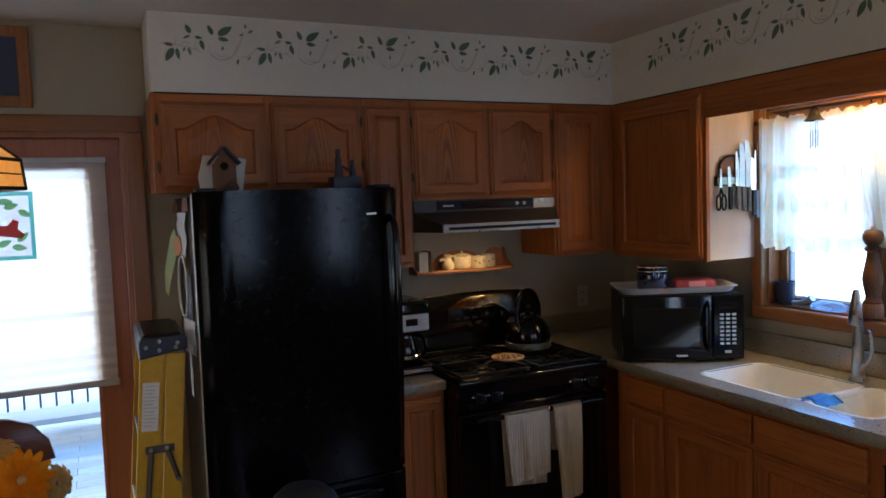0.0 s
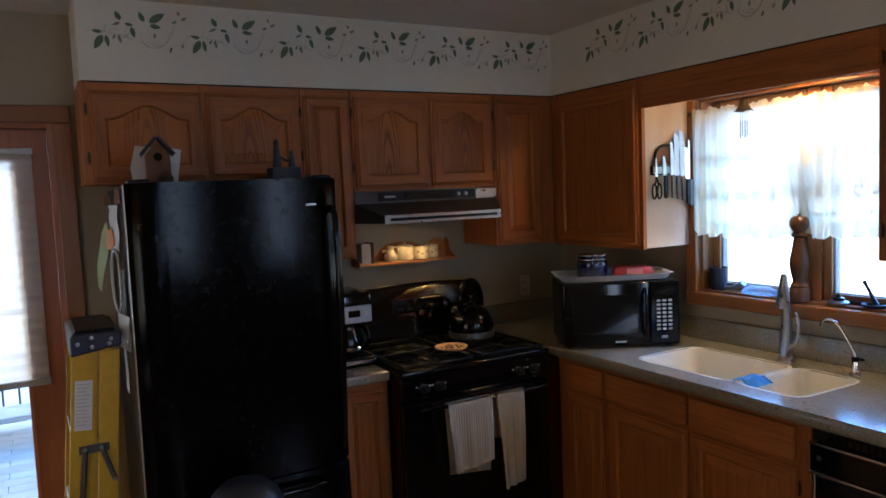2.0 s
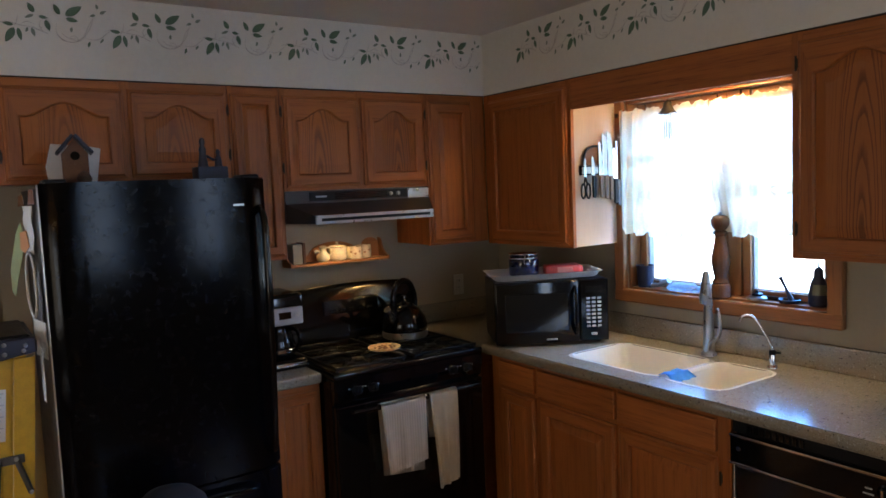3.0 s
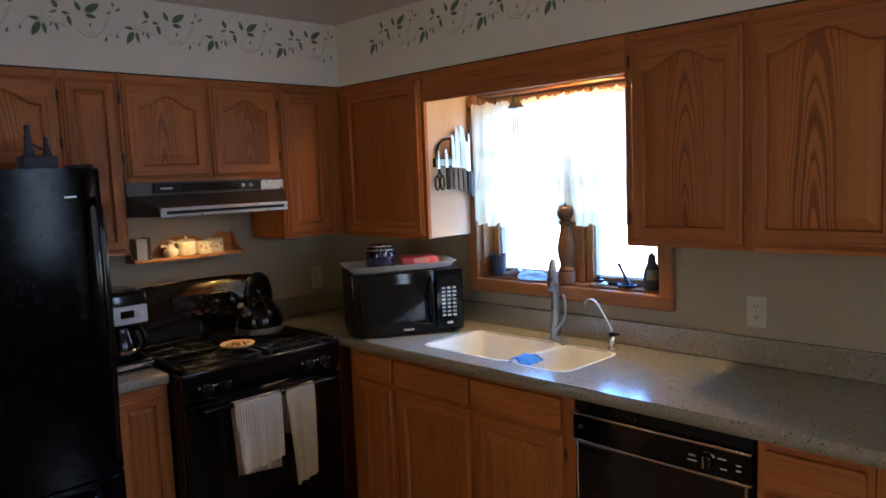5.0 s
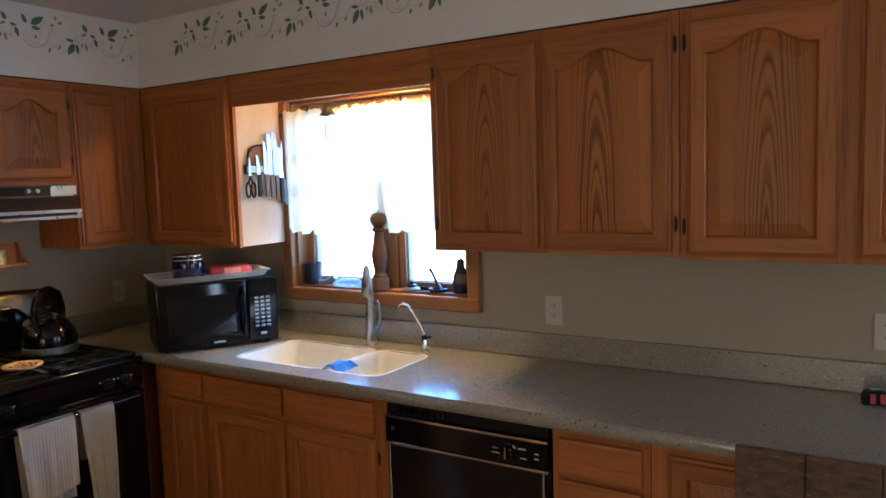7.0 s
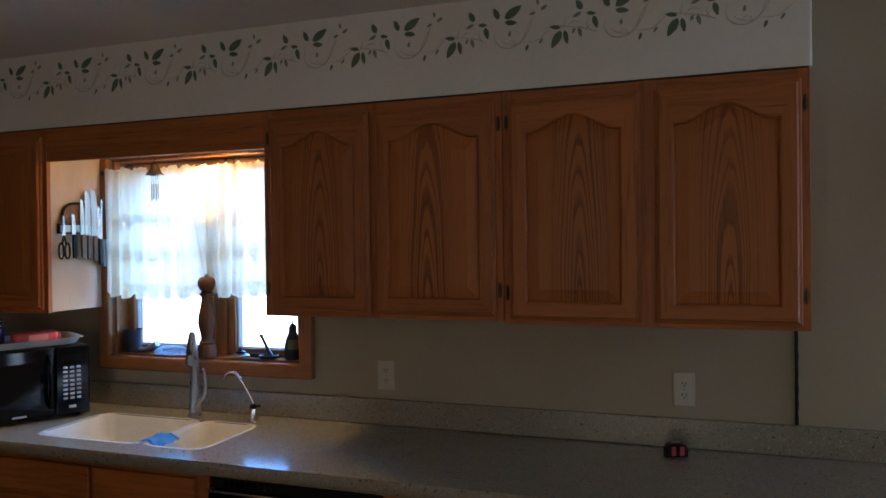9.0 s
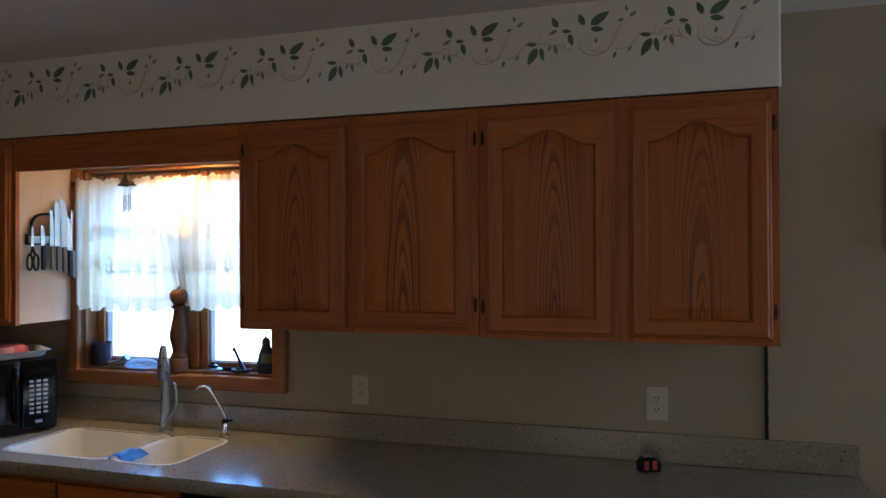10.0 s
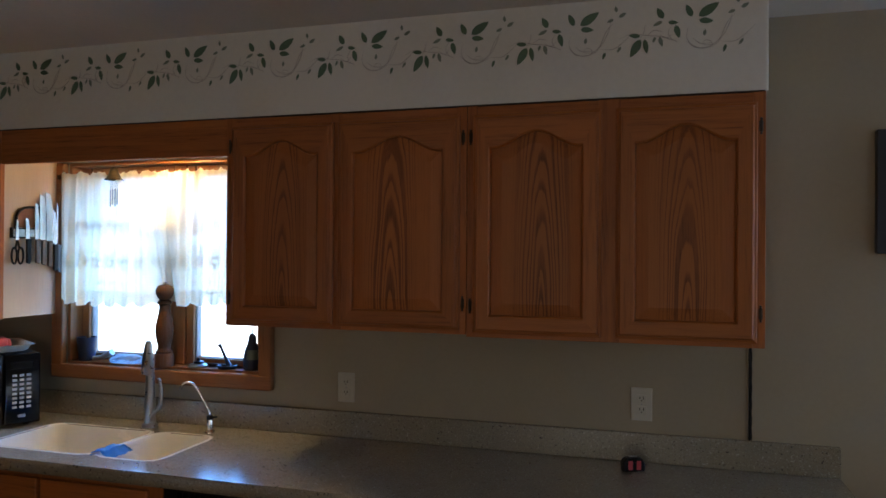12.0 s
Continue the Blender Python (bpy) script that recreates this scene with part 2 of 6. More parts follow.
def ribbed(name, colour):
    """Cotton towelling with woven ribs."""
    n = Nodes(name)
    tc = n.node("ShaderNodeTexCoord")
    sep = n.node("ShaderNodeSeparateXYZ")
    n.put(sep.inputs[0], tc.outputs["Object"])
    rib = n.math("SINE", n.math("MULTIPLY", sep.outputs[0], 520.0))
    nub = n.noise(tc.outputs["Object"], 500, 2)
    n.bump(n.math("ADD", rib, nub), 0.28, 0.002)
    return n.set(colour=n.mix(n.noise(tc.outputs["Object"], 25, 3), tuple(c * 0.86 for c in colour), colour), rough=0.9, spec=0.15)


def weathered(name):
    """Old boards: dark brown with scraped pale streaks along the grain."""
    n = Nodes(name)
    vec = n.coord((4, 4, 15))
    a, b = n.noise(vec, 5, 5, 0.65), n.noise(n.coord((6, 6, 45)), 6, 4, 0.6)
    c = n.mix(n.ramp(a, (0.35, (0, 0, 0)), (0.7, (1, 1, 1))), (0.050, 0.026, 0.014), (0.15, 0.082, 0.044))
    c = n.mix(n.ramp(b, (0.60, (0, 0, 0)), (0.72, (1, 1, 1))), c, (0.21, 0.145, 0.095))
    n.bump(a, 0.4, 0.002)
    return n.set(colour=c, rough=0.7)


OAK_V, OAK_H, OAK_P = oak("oak_upright"), oak("oak_level", "x"), oak("oak_panel", "z", 0.16)
BIRCH = oak("pale_veneer", "z", 0.06, (0.62, 0.50, 0.38), (0.48, 0.36, 0.26), 0.3)
CASING = oak("stained_trim", "z", 0, (0.34, 0.14, 0.05), (0.19, 0.07, 0.022), 0.35)
CASING_H = oak("stained_trim_level", "x", 0, (0.34, 0.14, 0.05), (0.19, 0.07, 0.022), 0.35)
DOORWOOD = oak("door_wood", "z", 0, (0.46, 0.18, 0.10), (0.30, 0.11, 0.055), 0.4)
SHELFWOOD = oak("shelf_wood", "x", 0, (0.42, 0.17, 0.05), (0.24, 0.09, 0.03), 0.4)
TURNED = oak("turned_wood", "z", 0, (0.13, 0.055, 0.024), (0.06, 0.022, 0.01), 0.25)
COUNTER = speckled("worktop")
WALL = wall_paint("wall_paint", (0.372, 0.309, 0.214))
SOFFIT = wall_paint("soffit_paint", (0.70, 0.645, 0.545), 300, 0.12)
CEIL = wall_paint("ceiling_paint", (0.67, 0.61, 0.53), 160, 0.5)
SNOWY = wall_paint("outdoor_ground", (0.62, 0.62, 0.58), 20, 0.4)
DECKWOOD = oak("deck_boards", "x", 0, (0.62, 0.58, 0.52), (0.42, 0.38, 0.33), 0.7)
FLOORWOOD = oak("floor_boards", "y", 0, (0.30, 0.16, 0.08), (0.14, 0.07, 0.03), 0.12)
BLACK = plain("black_enamel", (0.0022, 0.0022, 0.0026), 0.06, vary=0.2, coat=0.15, spec=0.3)
BLACKTEX = plain("black_textured_steel", (0.0025, 0.0025, 0.003), 0.12, vary=0.3, bump=0.12, bump_scale=190, spec=0.11)
MATT = plain("black_plastic", (0.004, 0.004, 0.0045), 0.34, vary=0.2, bump=0.1, bump_scale=900, spec=0.22)
IRON = plain("cast_iron", (0.003, 0.003, 0.003), 0.38, vary=0.3, bump=0.3, bump_scale=500, spec=0.25)
DARKGLASS = plain("dark_glass", (0.004, 0.0045, 0.005), 0.10, vary=0.1)
STEEL = plain("brushed_steel", (0.40, 0.385, 0.36), 0.30, 1.0, vary=0.08, scale=60)
CHROME = plain("chrome", (0.75, 0.75, 0.75), 0.12, 1.0, vary=0.03)
SILVER = plain("silver_plastic", (0.48, 0.48, 0.48), 0.35, 0.3)
HOODGREY = plain("hood_enamel", (0.055, 0.045, 0.040), 0.35, vary=0.15)
BRONZE = plain("dark_bronze", (0.06, 0.042, 0.028), 0.4, 0.8, vary=0.3)
DARKBELL = plain("blackened_bell_metal", (0.018, 0.012, 0.009), 0.5, vary=0.3)
CREAM = plain("cream_sink", (0.74, 0.68, 0.55), 0.25, vary=0.04, scale=8)
IVORY = plain("ivory_plastic", (0.52, 0.475, 0.38), 0.4, vary=0.05)
GRIP = plain("grey_brown_grip", (0.13, 0.105, 0.085), 0.4, vary=0.25)
WHITE = plain("white_plastic", (0.58, 0.57, 0.53), 0.45, vary=0.05)
PAPER = plain("paper", (0.74, 0.73, 0.70), 0.8, vary=0.06)
YELLOW = plain("yellow_fibreglass", (0.62, 0.36, 0.02), 0.45, vary=0.12, bump=0.1)
NAVY = plain("navy_plastic", (0.025, 0.028, 0.050), 0.45, vary=0.15)
SPREADER = plain("grey_steel_strap", (0.12, 0.115, 0.10), 0.5, 0.6)
CERAMIC = plain("glazed_ceramic", (0.72, 0.61, 0.40), 0.22, vary=0.22, scale=40)
COBALT = plain("cobalt_glass", (0.004, 0.007, 0.040), 0.12, vary=0.2, coat=0.3)
RED = plain("red_wrapper", (0.48, 0.050, 0.035), 0.35, vary=0.3, scale=50)
BLUECLOTH = plain("blue_cloth", (0.09, 0.36, 0.72), 0.85, vary=0.15, bump=0.5, bump_scale=400)
TOWEL, TOWEL_B = ribbed("ribbed_towel", (0.70, 0.59, 0.44)), plain("tan_towel", (0.55, 0.45, 0.31), 0.9, vary=0.08, bump=0.5, bump_scale=500)
LACE, GLASS = lace("lace"), window_glass("window_glass")
SHADE = see_through("door_shade", 0.93, (0.84, 0.82, 0.78))
BAG = see_through("clear_bag", 0.45, (0.72, 0.78, 0.85))
REDGLASS = see_through("red_glass", 0.85, (0.62, 0.05, 0.03))
GREENGLASS = see_through("green_glass", 0.85, (0.10, 0.34, 0.08))
TEALGLASS = see_through("teal_glass", 0.80, (0.20, 0.70, 0.66))
SHADOWLINE = plain("shadow_line", (0.045, 0.024, 0.015), 0.7)
LEAF = plain("stencil_green", (0.095, 0.15, 0.085), 0.6, vary=0.4, scale=30)
LEAFPALE = plain("stencil_sage", (0.20, 0.23, 0.165), 0.6, vary=0.25, scale=18)
VINE = plain("stencil_brown", (0.46, 0.395, 0.325), 0.6, vary=0.2)
SASH = plain("grey_sash", (0.26, 0.25, 0.24), 0.4, vary=0.1)
OLDWOOD = weathered("weathered_boards")
PLANTGREEN = plain("leaf_green", (0.06, 0.12, 0.03), 0.5, vary=0.3)
PETAL = see_through("orange_petal", 1.05, (0.92, 0.36, 0.02))
CREAMPETAL = see_through("cream_petal", 1.05, (0.80, 0.58, 0.24))
TRASHGREY = plain("dark_grey_plastic", (0.020, 0.021, 0.026), 0.42, vary=0.15)
CHAIRWOOD = oak("chair_wood", "x", 0, (0.12, 0.035, 0.018), (0.06, 0.018, 0.01), 0.25)
RAILBLACK = plain("rail_metal", (0.05, 0.05, 0.055), 0.5)
BIRDWOOD = plain("birdhouse_wood", (0.16, 0.070, 0.032), 0.7, vary=0.3, scale=40)
MAUVE = plain("blue_mat_board", (0.055, 0.065, 0.11), 0.8)
COOKIE = plain("tan_weave", (0.62, 0.36, 0.15), 0.6, vary=0.25, scale=70)


def amber_glass(name):
    n = Nodes(name)
    f = n.noise(n.coord(), 30, 3)
    c = n.mix(f, (0.65, 0.28, 0.05), (0.85, 0.55, 0.18))
    n.set(colour=c, rough=0.25, glow=c, power=0.55)
    return n.mat


AMBER = amber_glass("amber_lamp_glass")

# ---- mesh helpers ----


def mesh_of(name, bm, mats, smooth=None):
    bmesh.ops.recalc_face_normals(bm, faces=bm.faces)
    if smooth is not None:
        for f in bm.faces:
            f.smooth = True
        for e in bm.edges:
            if len(e.link_faces) == 2 and e.calc_face_angle(0.0) > radians(smooth):
                e.smooth = False
    me = bpy.data.meshes.new(name)
    bm.to_mesh(me)
    bm.free()
    for m in mats if isinstance(mats, (list, tuple)) else [mats]:
        me.materials.append(m)
    return me


def part(name, bm, mats, parent, label="", at=None, smooth=None):
    """Links a bmesh as one mesh object under a thing or a part."""
    ob = new(name, mesh_of(name, bm, mats, smooth))
    ob.parent = parent
    if at is not None:
        ob.matrix_basis = at if isinstance(at, Matrix) else Matrix.Translation(at)
    return tagged(ob, label)


def thing(name, m, label, category, group="", kind=""):
    """An Empty at the base of a thing, to carry its parts."""
    ob = new(name)
    ob.empty_display_size = 0.05
    ob.matrix_basis = m
    return tagged(ob, label, category, group, kind)


def solid(name, bm, mats, label, category, group="", kind="", at=None, smooth=None):
    """A thing that is one mesh."""
    ob = new(name, mesh_of(name, bm, mats, smooth))
    if at is not None:
        ob.matrix_basis = at
    return tagged(ob, label, category, group, kind)


def box(x0, x1, y0, y1, z0, z1, bevel=0.002, bm=None, segs=2, mat=0, turn=None):
    """A box with eased edges, in bm or in a bmesh of its own."""
    tmp = bmesh.new()
    bmesh.ops.create_cube(tmp, size=1.0)
    size = Vector((abs(x1 - x0), abs(y1 - y0), abs(z1 - z0)))
    bmesh.ops.scale(tmp, vec=size, verts=tmp.verts)
    if bevel:
        b = min(bevel, min(size) * 0.45)
        bmesh.ops.bevel(tmp, geom=tmp.edges[:], offset=b, segments=segs, profile=0.5, affect="EDGES")
    m = Matrix.Translation(((x0 + x1) / 2, (y0 + y1) / 2, (z0 + z1) / 2))
    bmesh.ops.transform(tmp, matrix=m if turn is None else turn @ m, verts=tmp.verts)
    for f in tmp.faces:
        f.material_index = mat
    return joined(bm, tmp)


def joined(bm, tmp):
    if bm is None:
        return tmp
    me = bpy.data.meshes.new("tmp")
    tmp.to_mesh(me)
    tmp.free()
    bm.from_mesh(me)
    bpy.data.meshes.remove(me)
    return bm


def lathe(profile, seg=32, bm=None, m=None, mat=0):
    """Turns (radius, height) pairs about z."""
    tmp = bmesh.new()
    rings = []
    for r, z in profile:
        if r < 1e-6:
            rings.append([tmp.verts.new((0, 0, z))])
        else:
            rings.append([tmp.verts.new((r * math.cos(a), r * math.sin(a), z)) for a in [2 * math.pi * i / seg for i in range(seg)]])
    for a, b in zip(rings, rings[1:]):
        for i in range(seg):
            j = (i + 1) % seg
            if len(a) == 1 and len(b) == 1:
                continue
            if len(a) == 1:
                f = tmp.faces.new((a[0], b[i], b[j]))
            elif len(b) == 1:
                f = tmp.faces.new((a[i], a[j], b[0]))
            else:
                f = tmp.faces.new((a[i], a[j], b[j], b[i]))
            f.material_index = mat
    if m is not None:
        bmesh.ops.transform(tmp, matrix=m, verts=tmp.verts)
    return joined(bm, tmp)


def tube(points, radius, seg=10, bm=None, mat=0, closed=False):
    """A round bar along points; radius is one number or one a point."""
    tmp = bmesh.new()
    pts = [Vector(p) for p in points]
    n = len(pts)
    radii = [radius] * n if isinstance(radius, (int, float)) else list(radius)
    up, rings = None, []
    for i, p in enumerate(pts):
        a, b = (pts[i - 1], pts[(i + 1) % n]) if closed else (pts[max(0, i - 1)], pts[min(n - 1, i + 1)])
        d = (b - a).normalized()
        if up is None:
            up = d.orthogonal().normalized()
        up = (up - d * up.dot(d)).normalized()
        side = d.cross(up)
        rings.append([tmp.verts.new(p + radii[i] * (math.cos(t) * up + math.sin(t) * side)) for t in [2 * math.pi * k / seg for k in range(seg)]])
    pairs = list(zip(rings, rings[1:])) + ([(rings[-1], rings[0])] if closed else [])
    for a, b in pairs:
        for k in range(seg):
            tmp.faces.new((a[k], a[(k + 1) % seg], b[(k + 1) % seg], b[k])).material_index = mat
    if not closed:
        tmp.faces.new(rings[0]).material_index = mat
        tmp.faces.new(rings[-1]).material_index = mat
    return joined(bm, tmp)


def prism(outline, y0, y1, bevel=0.0, bm=None, mat=0, m=None):
    """An outline of (x, z) pairs with thickness from y0 to y1."""
    tmp = bmesh.new()
    a = [tmp.verts.new((x, y0, z)) for x, z in outline]
    b = [tmp.verts.new((x, y1, z)) for x, z in outline]
    n = len(outline)
    tmp.faces.new(a), tmp.faces.new(b[::-1])
    for i in range(n):
        tmp.faces.new((a[i], b[i], b[(i + 1) % n], a[(i + 1) % n]))
    if bevel:
        edges = [e for e in tmp.edges if abs(e.verts[0].co.y - e.verts[1].co.y) < 1e-6]
        bmesh.ops.bevel(tmp, geom=edges, offset=bevel, segments=2, profile=0.5, affect="EDGES")
    for f in tmp.faces:
        f.material_index = mat
    if m is not None:
        bmesh.ops.transform(tmp, matrix=m, verts=tmp.verts)
    return joined(bm, tmp)


def smooth_path(points, per=6):
    """Catmull-Rom through the points."""
    p = [Vector(q) for q in points]
    p = [2 * p[0] - p[1]] + p + [2 * p[-1] - p[-2]]
    out = []
    for i in range(1, len(p) - 2):
        for k in range(per):
            t = k / per
            out.append(0.5 * ((2 * p[i]) + (p[i + 1] - p[i - 1]) * t + (2 * p[i - 1] - 5 * p[i] + 4 * p[i + 1] - p[i + 2]) * t * t + (3 * p[i] - p[i - 1] - 3 * p[i + 1] + p[i + 2]) * t ** 3))
    return out + [p[-2]]


BACK = pose(0, 0, 0)            # u along the range wall is x
SIDE = pose(0, 0, 0, 0, 0, -90)  # u along the window wall is -y
CEILING_Z, COUNTER_Z, FACE = 2.445, 0.914, 0.325

# ---- room ----


def wall_with_hole(name, m, u0, u1, z1, hole, thick, label):
    """A wall whose room side is local y = 0, of four blocks round an opening (u0, u1, z0, z1)."""
    bm = bmesh.new()
    a, b, c, d = hole
    for x0, x1, lo, hi in ((u0, a, 0, z1), (b, u1, 0, z1), (a, b, d, z1)) + (((a, b, 0, c),) if c > 0 else ()):
        box(x0, x1, 0, thick, lo, hi, 0, bm)
    bmesh.ops.remove_doubles(bm, verts=bm.verts, dist=1e-5)
    return solid(name, bm, WALL, label, "wall", kind="structure", at=m)


WIN = (1.005, 1.987, 1.135, 2.035)
wall_with_hole("wall_window", SIDE, 0.0, 5.6, CEILING_Z, WIN, 0.16, "beige painted wall with the window over the sink")
wall_with_hole("wall_range", BACK, -5.2, 0.16, CEILING_Z, (-4.45, -2.64, 0.0, 2.005), 0.16, "beige painted wall behind the range and the glazed door")
wall_with_hole("wall_rear", pose(0, -5.6, 0, 0, 0, 180), -0.16, 5.2, CEILING_Z, (0.04, 2.02, 1.0, 2.2), 0.16, "beige painted wall with a pair of windows")
solid("wall_pier", box(-1.49, -0.56, -5.74, -5.601, 1.001, 2.199, 0), WALL, "beige pier between the pair of windows", "wall", kind="structure")
# opening added out of view to let the side fill in
wall_with_hole("wall_left", pose(-5.2, 0, 0, 0, 0, 90), -5.76, 0.16, CEILING_Z, (-3.75, -2.25, 0.8, 2.0), 0.16, "beige painted wall out of view with an added window opening")
solid("ceiling", box(-5.36, 0.16, -5.76, 0.16, CEILING_Z, CEILING_Z + 0.1, 0), CEIL, "off-white lightly textured ceiling", "ceiling", kind="structure")
bm = bmesh.new()
x = -5.2
while x < 0:
    y = -5.6 - (hash(round(x * 100)) % 7) * 0.15
    while y < 0:
        y1 = min(y + 1.15, 0.0)
        if y1 > -5.6:
            box(x + 0.0006, min(x + 0.0824, 0), max(y, -5.6) + 0.0006, y1 - 0.0006, -0.02, 0, 0, bm)
        y = y1 if y1 < 0 else 1
    x += 0.083
solid("floor", bm, FLOORWOOD, "polished brown strip wood floor", "floor", kind="structure")
solid("subfloor", box(-5.2, 0, -5.6, 0, -0.12, -0.022, 0), MATT, "dark base under the strip floor", "floor", kind="structure")

# boxed soffit over the wall cabinets, on both walls
L = [(0, 0), (-2.547, 0), (-2.547, -FACE), (-FACE, -FACE), (-FACE, -3.861), (0, -3.861)]
bm = bmesh.new()
low, high = [bm.verts.new((*p, 2.134)) for p in L], [bm.verts.new((*p, CEILING_Z)) for p in L]
bm.faces.new(low), bm.faces.new(high)
for i in range(6):
    bm.faces.new((low[i], low[(i + 1) % 6], high[(i + 1) % 6], high[i]))
bmesh.ops.bevel(bm, geom=[e for e in bm.edges if abs(e.verts[0].co.z - e.verts[1].co.z) > 0.1], offset=0.012, segments=3, profile=0.5, affect="EDGES")
solid("soffit", bm, SOFFIT, "off-white painted soffit above the wall cabinets", "soffit", kind="structure", smooth=30)

# thin dark strip: the shadow line between soffit and cabinets, put in as colour
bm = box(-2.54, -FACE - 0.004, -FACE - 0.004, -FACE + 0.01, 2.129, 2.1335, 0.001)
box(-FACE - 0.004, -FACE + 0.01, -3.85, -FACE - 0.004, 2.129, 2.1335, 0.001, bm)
solid("trim", bm, SHADOWLINE, "dark strip painted as the shadow line between soffit and cabinets", "trim", kind="structure")

# ---- stencilled border ----


def leaf_mesh(name, mat, length=1.0, width=0.50):
    """A pointed leaf of unit length along x with a folded midrib."""
    bm = bmesh.new()
    top, bot, mid = [], [], []
    for i in range(9):
        t = i / 8
        w = width / 2 * math.sin(math.pi * t ** 0.8) ** 0.8 * (1.0 if i not in (0, 8) else 0)
        mid.append(bm.verts.new((t * length, -0.004, 0)))
        top.append(bm.verts.new((t * length, 0, w)))
        bot.append(bm.verts.new((t * length, 0, -w)))
    for row in (top, bot):
        for i in range(8):
            bm.faces.new((mid[i], mid[i + 1], row[i + 1], row[i]))
    bmesh.ops.remove_doubles(bm, verts=bm.verts, dist=1e-4)
    return mesh_of(name, bm, mat)


LEAF_DARK, LEAF_PALE = leaf_mesh("leaf", LEAF), leaf_mesh("leaf", LEAFPALE)
# base u, base v, angle, length, width factor, pale
LEAVES = ((-2, -2, 240, .062, .85, 0), (11, -2, 280, .046, .7, 0), (-3, 9, 172, .036, .75, 0), (72, 64, 118, .038, 1.05, 0),
          (70, 55, 205, .032, .7, 1), (88, 50, -8, .030, .85, 0), (112, 38, 285, .042, .85, 0), (165, 63, 115, .042, .9, 0),
          (186, 62, 33, .070, .82, 0), (187, 49, -8, .042, .85, 0), (47, 3, 245, .020, .9, 1), (60, 2, 285, .032, .8, 1),
          (203, -4, 80, .020, 1, 1), (272, -38, 250, .024, .8, 0), (325, -22, 235, .022, .8, 1), (318, 80, 30, .026, .9, 1),
          (310, 98, 100, .020, 1, 1), (300, 74, 200, .022, .9, 1))
STEMS = (((-70, 6), (-30, 20), (20, 10), (60, 4), (110, -14), (118, -20)), ((100, 40), (88, 15), (100, -8), (118, -16)),
         ((152, 30), (148, -6), (165, -32), (200, -46), (240, -34), (255, -20)), ((180, -22), (215, -36), (250, -20), (275, 35), (300, 62)),
         ((255, -26), (300, -28), (335, -4), (362, 22)), ((-2, 4), (8, 20), (14, 48)),
         ((150, -20), (175, -41), (215, -43), (245, -24)), ((168, -10), (190, -28), (225, -30)), ((236, -32), (262, -8), (285, 40), (292, 82)),
         ((60, 10), (85, -3), (102, 12)), ((22, 13), (44, 26), (72, 18)), ((196, -34), (205, -20), (222, -22), (230, -36)))


def stencil_motif():
    ob = thing("stencil_motif", Matrix(), "stencilled green leaves and brown vine painted on the soffit", "wall stencil", "vine border round the soffit")
    k = 0.00091
    for u, v, ang, length, wide, pale in LEAVES:
        leaf = new("leaf", LEAF_PALE if pale else LEAF_DARK)
        leaf.parent = ob
        leaf.matrix_basis = Matrix.Translation((u * k, -0.0016, v * k)) @ Matrix.Rotation(radians(-ang), 4, "Y") @ Matrix.Diagonal((length, 0.1, length * wide, 1))
    for line in STEMS:
        pts = smooth_path([(u * k, -0.001, v * k) for u, v in line], 5)
        n = len(pts)
        part("stem", tube(pts, [0.0003 + 0.0008 * math.sin(math.pi * (i + 0.5) / n) for i in range(n)], 6), VINE, ob)
    return ob


motif = stencil_motif()
motif.matrix_basis = pose(-2.452, -FACE, 2.308)
for i in range(1, 6):
    copy_thing(motif, pose(-2.452 + 0.3605 * i, -FACE, 2.308))
for i in range(9):
    copy_thing(motif, pose(-FACE, -0.640 - 0.3567 * i, 2.312, 0, 0, -90))

# ---- cabinets ----


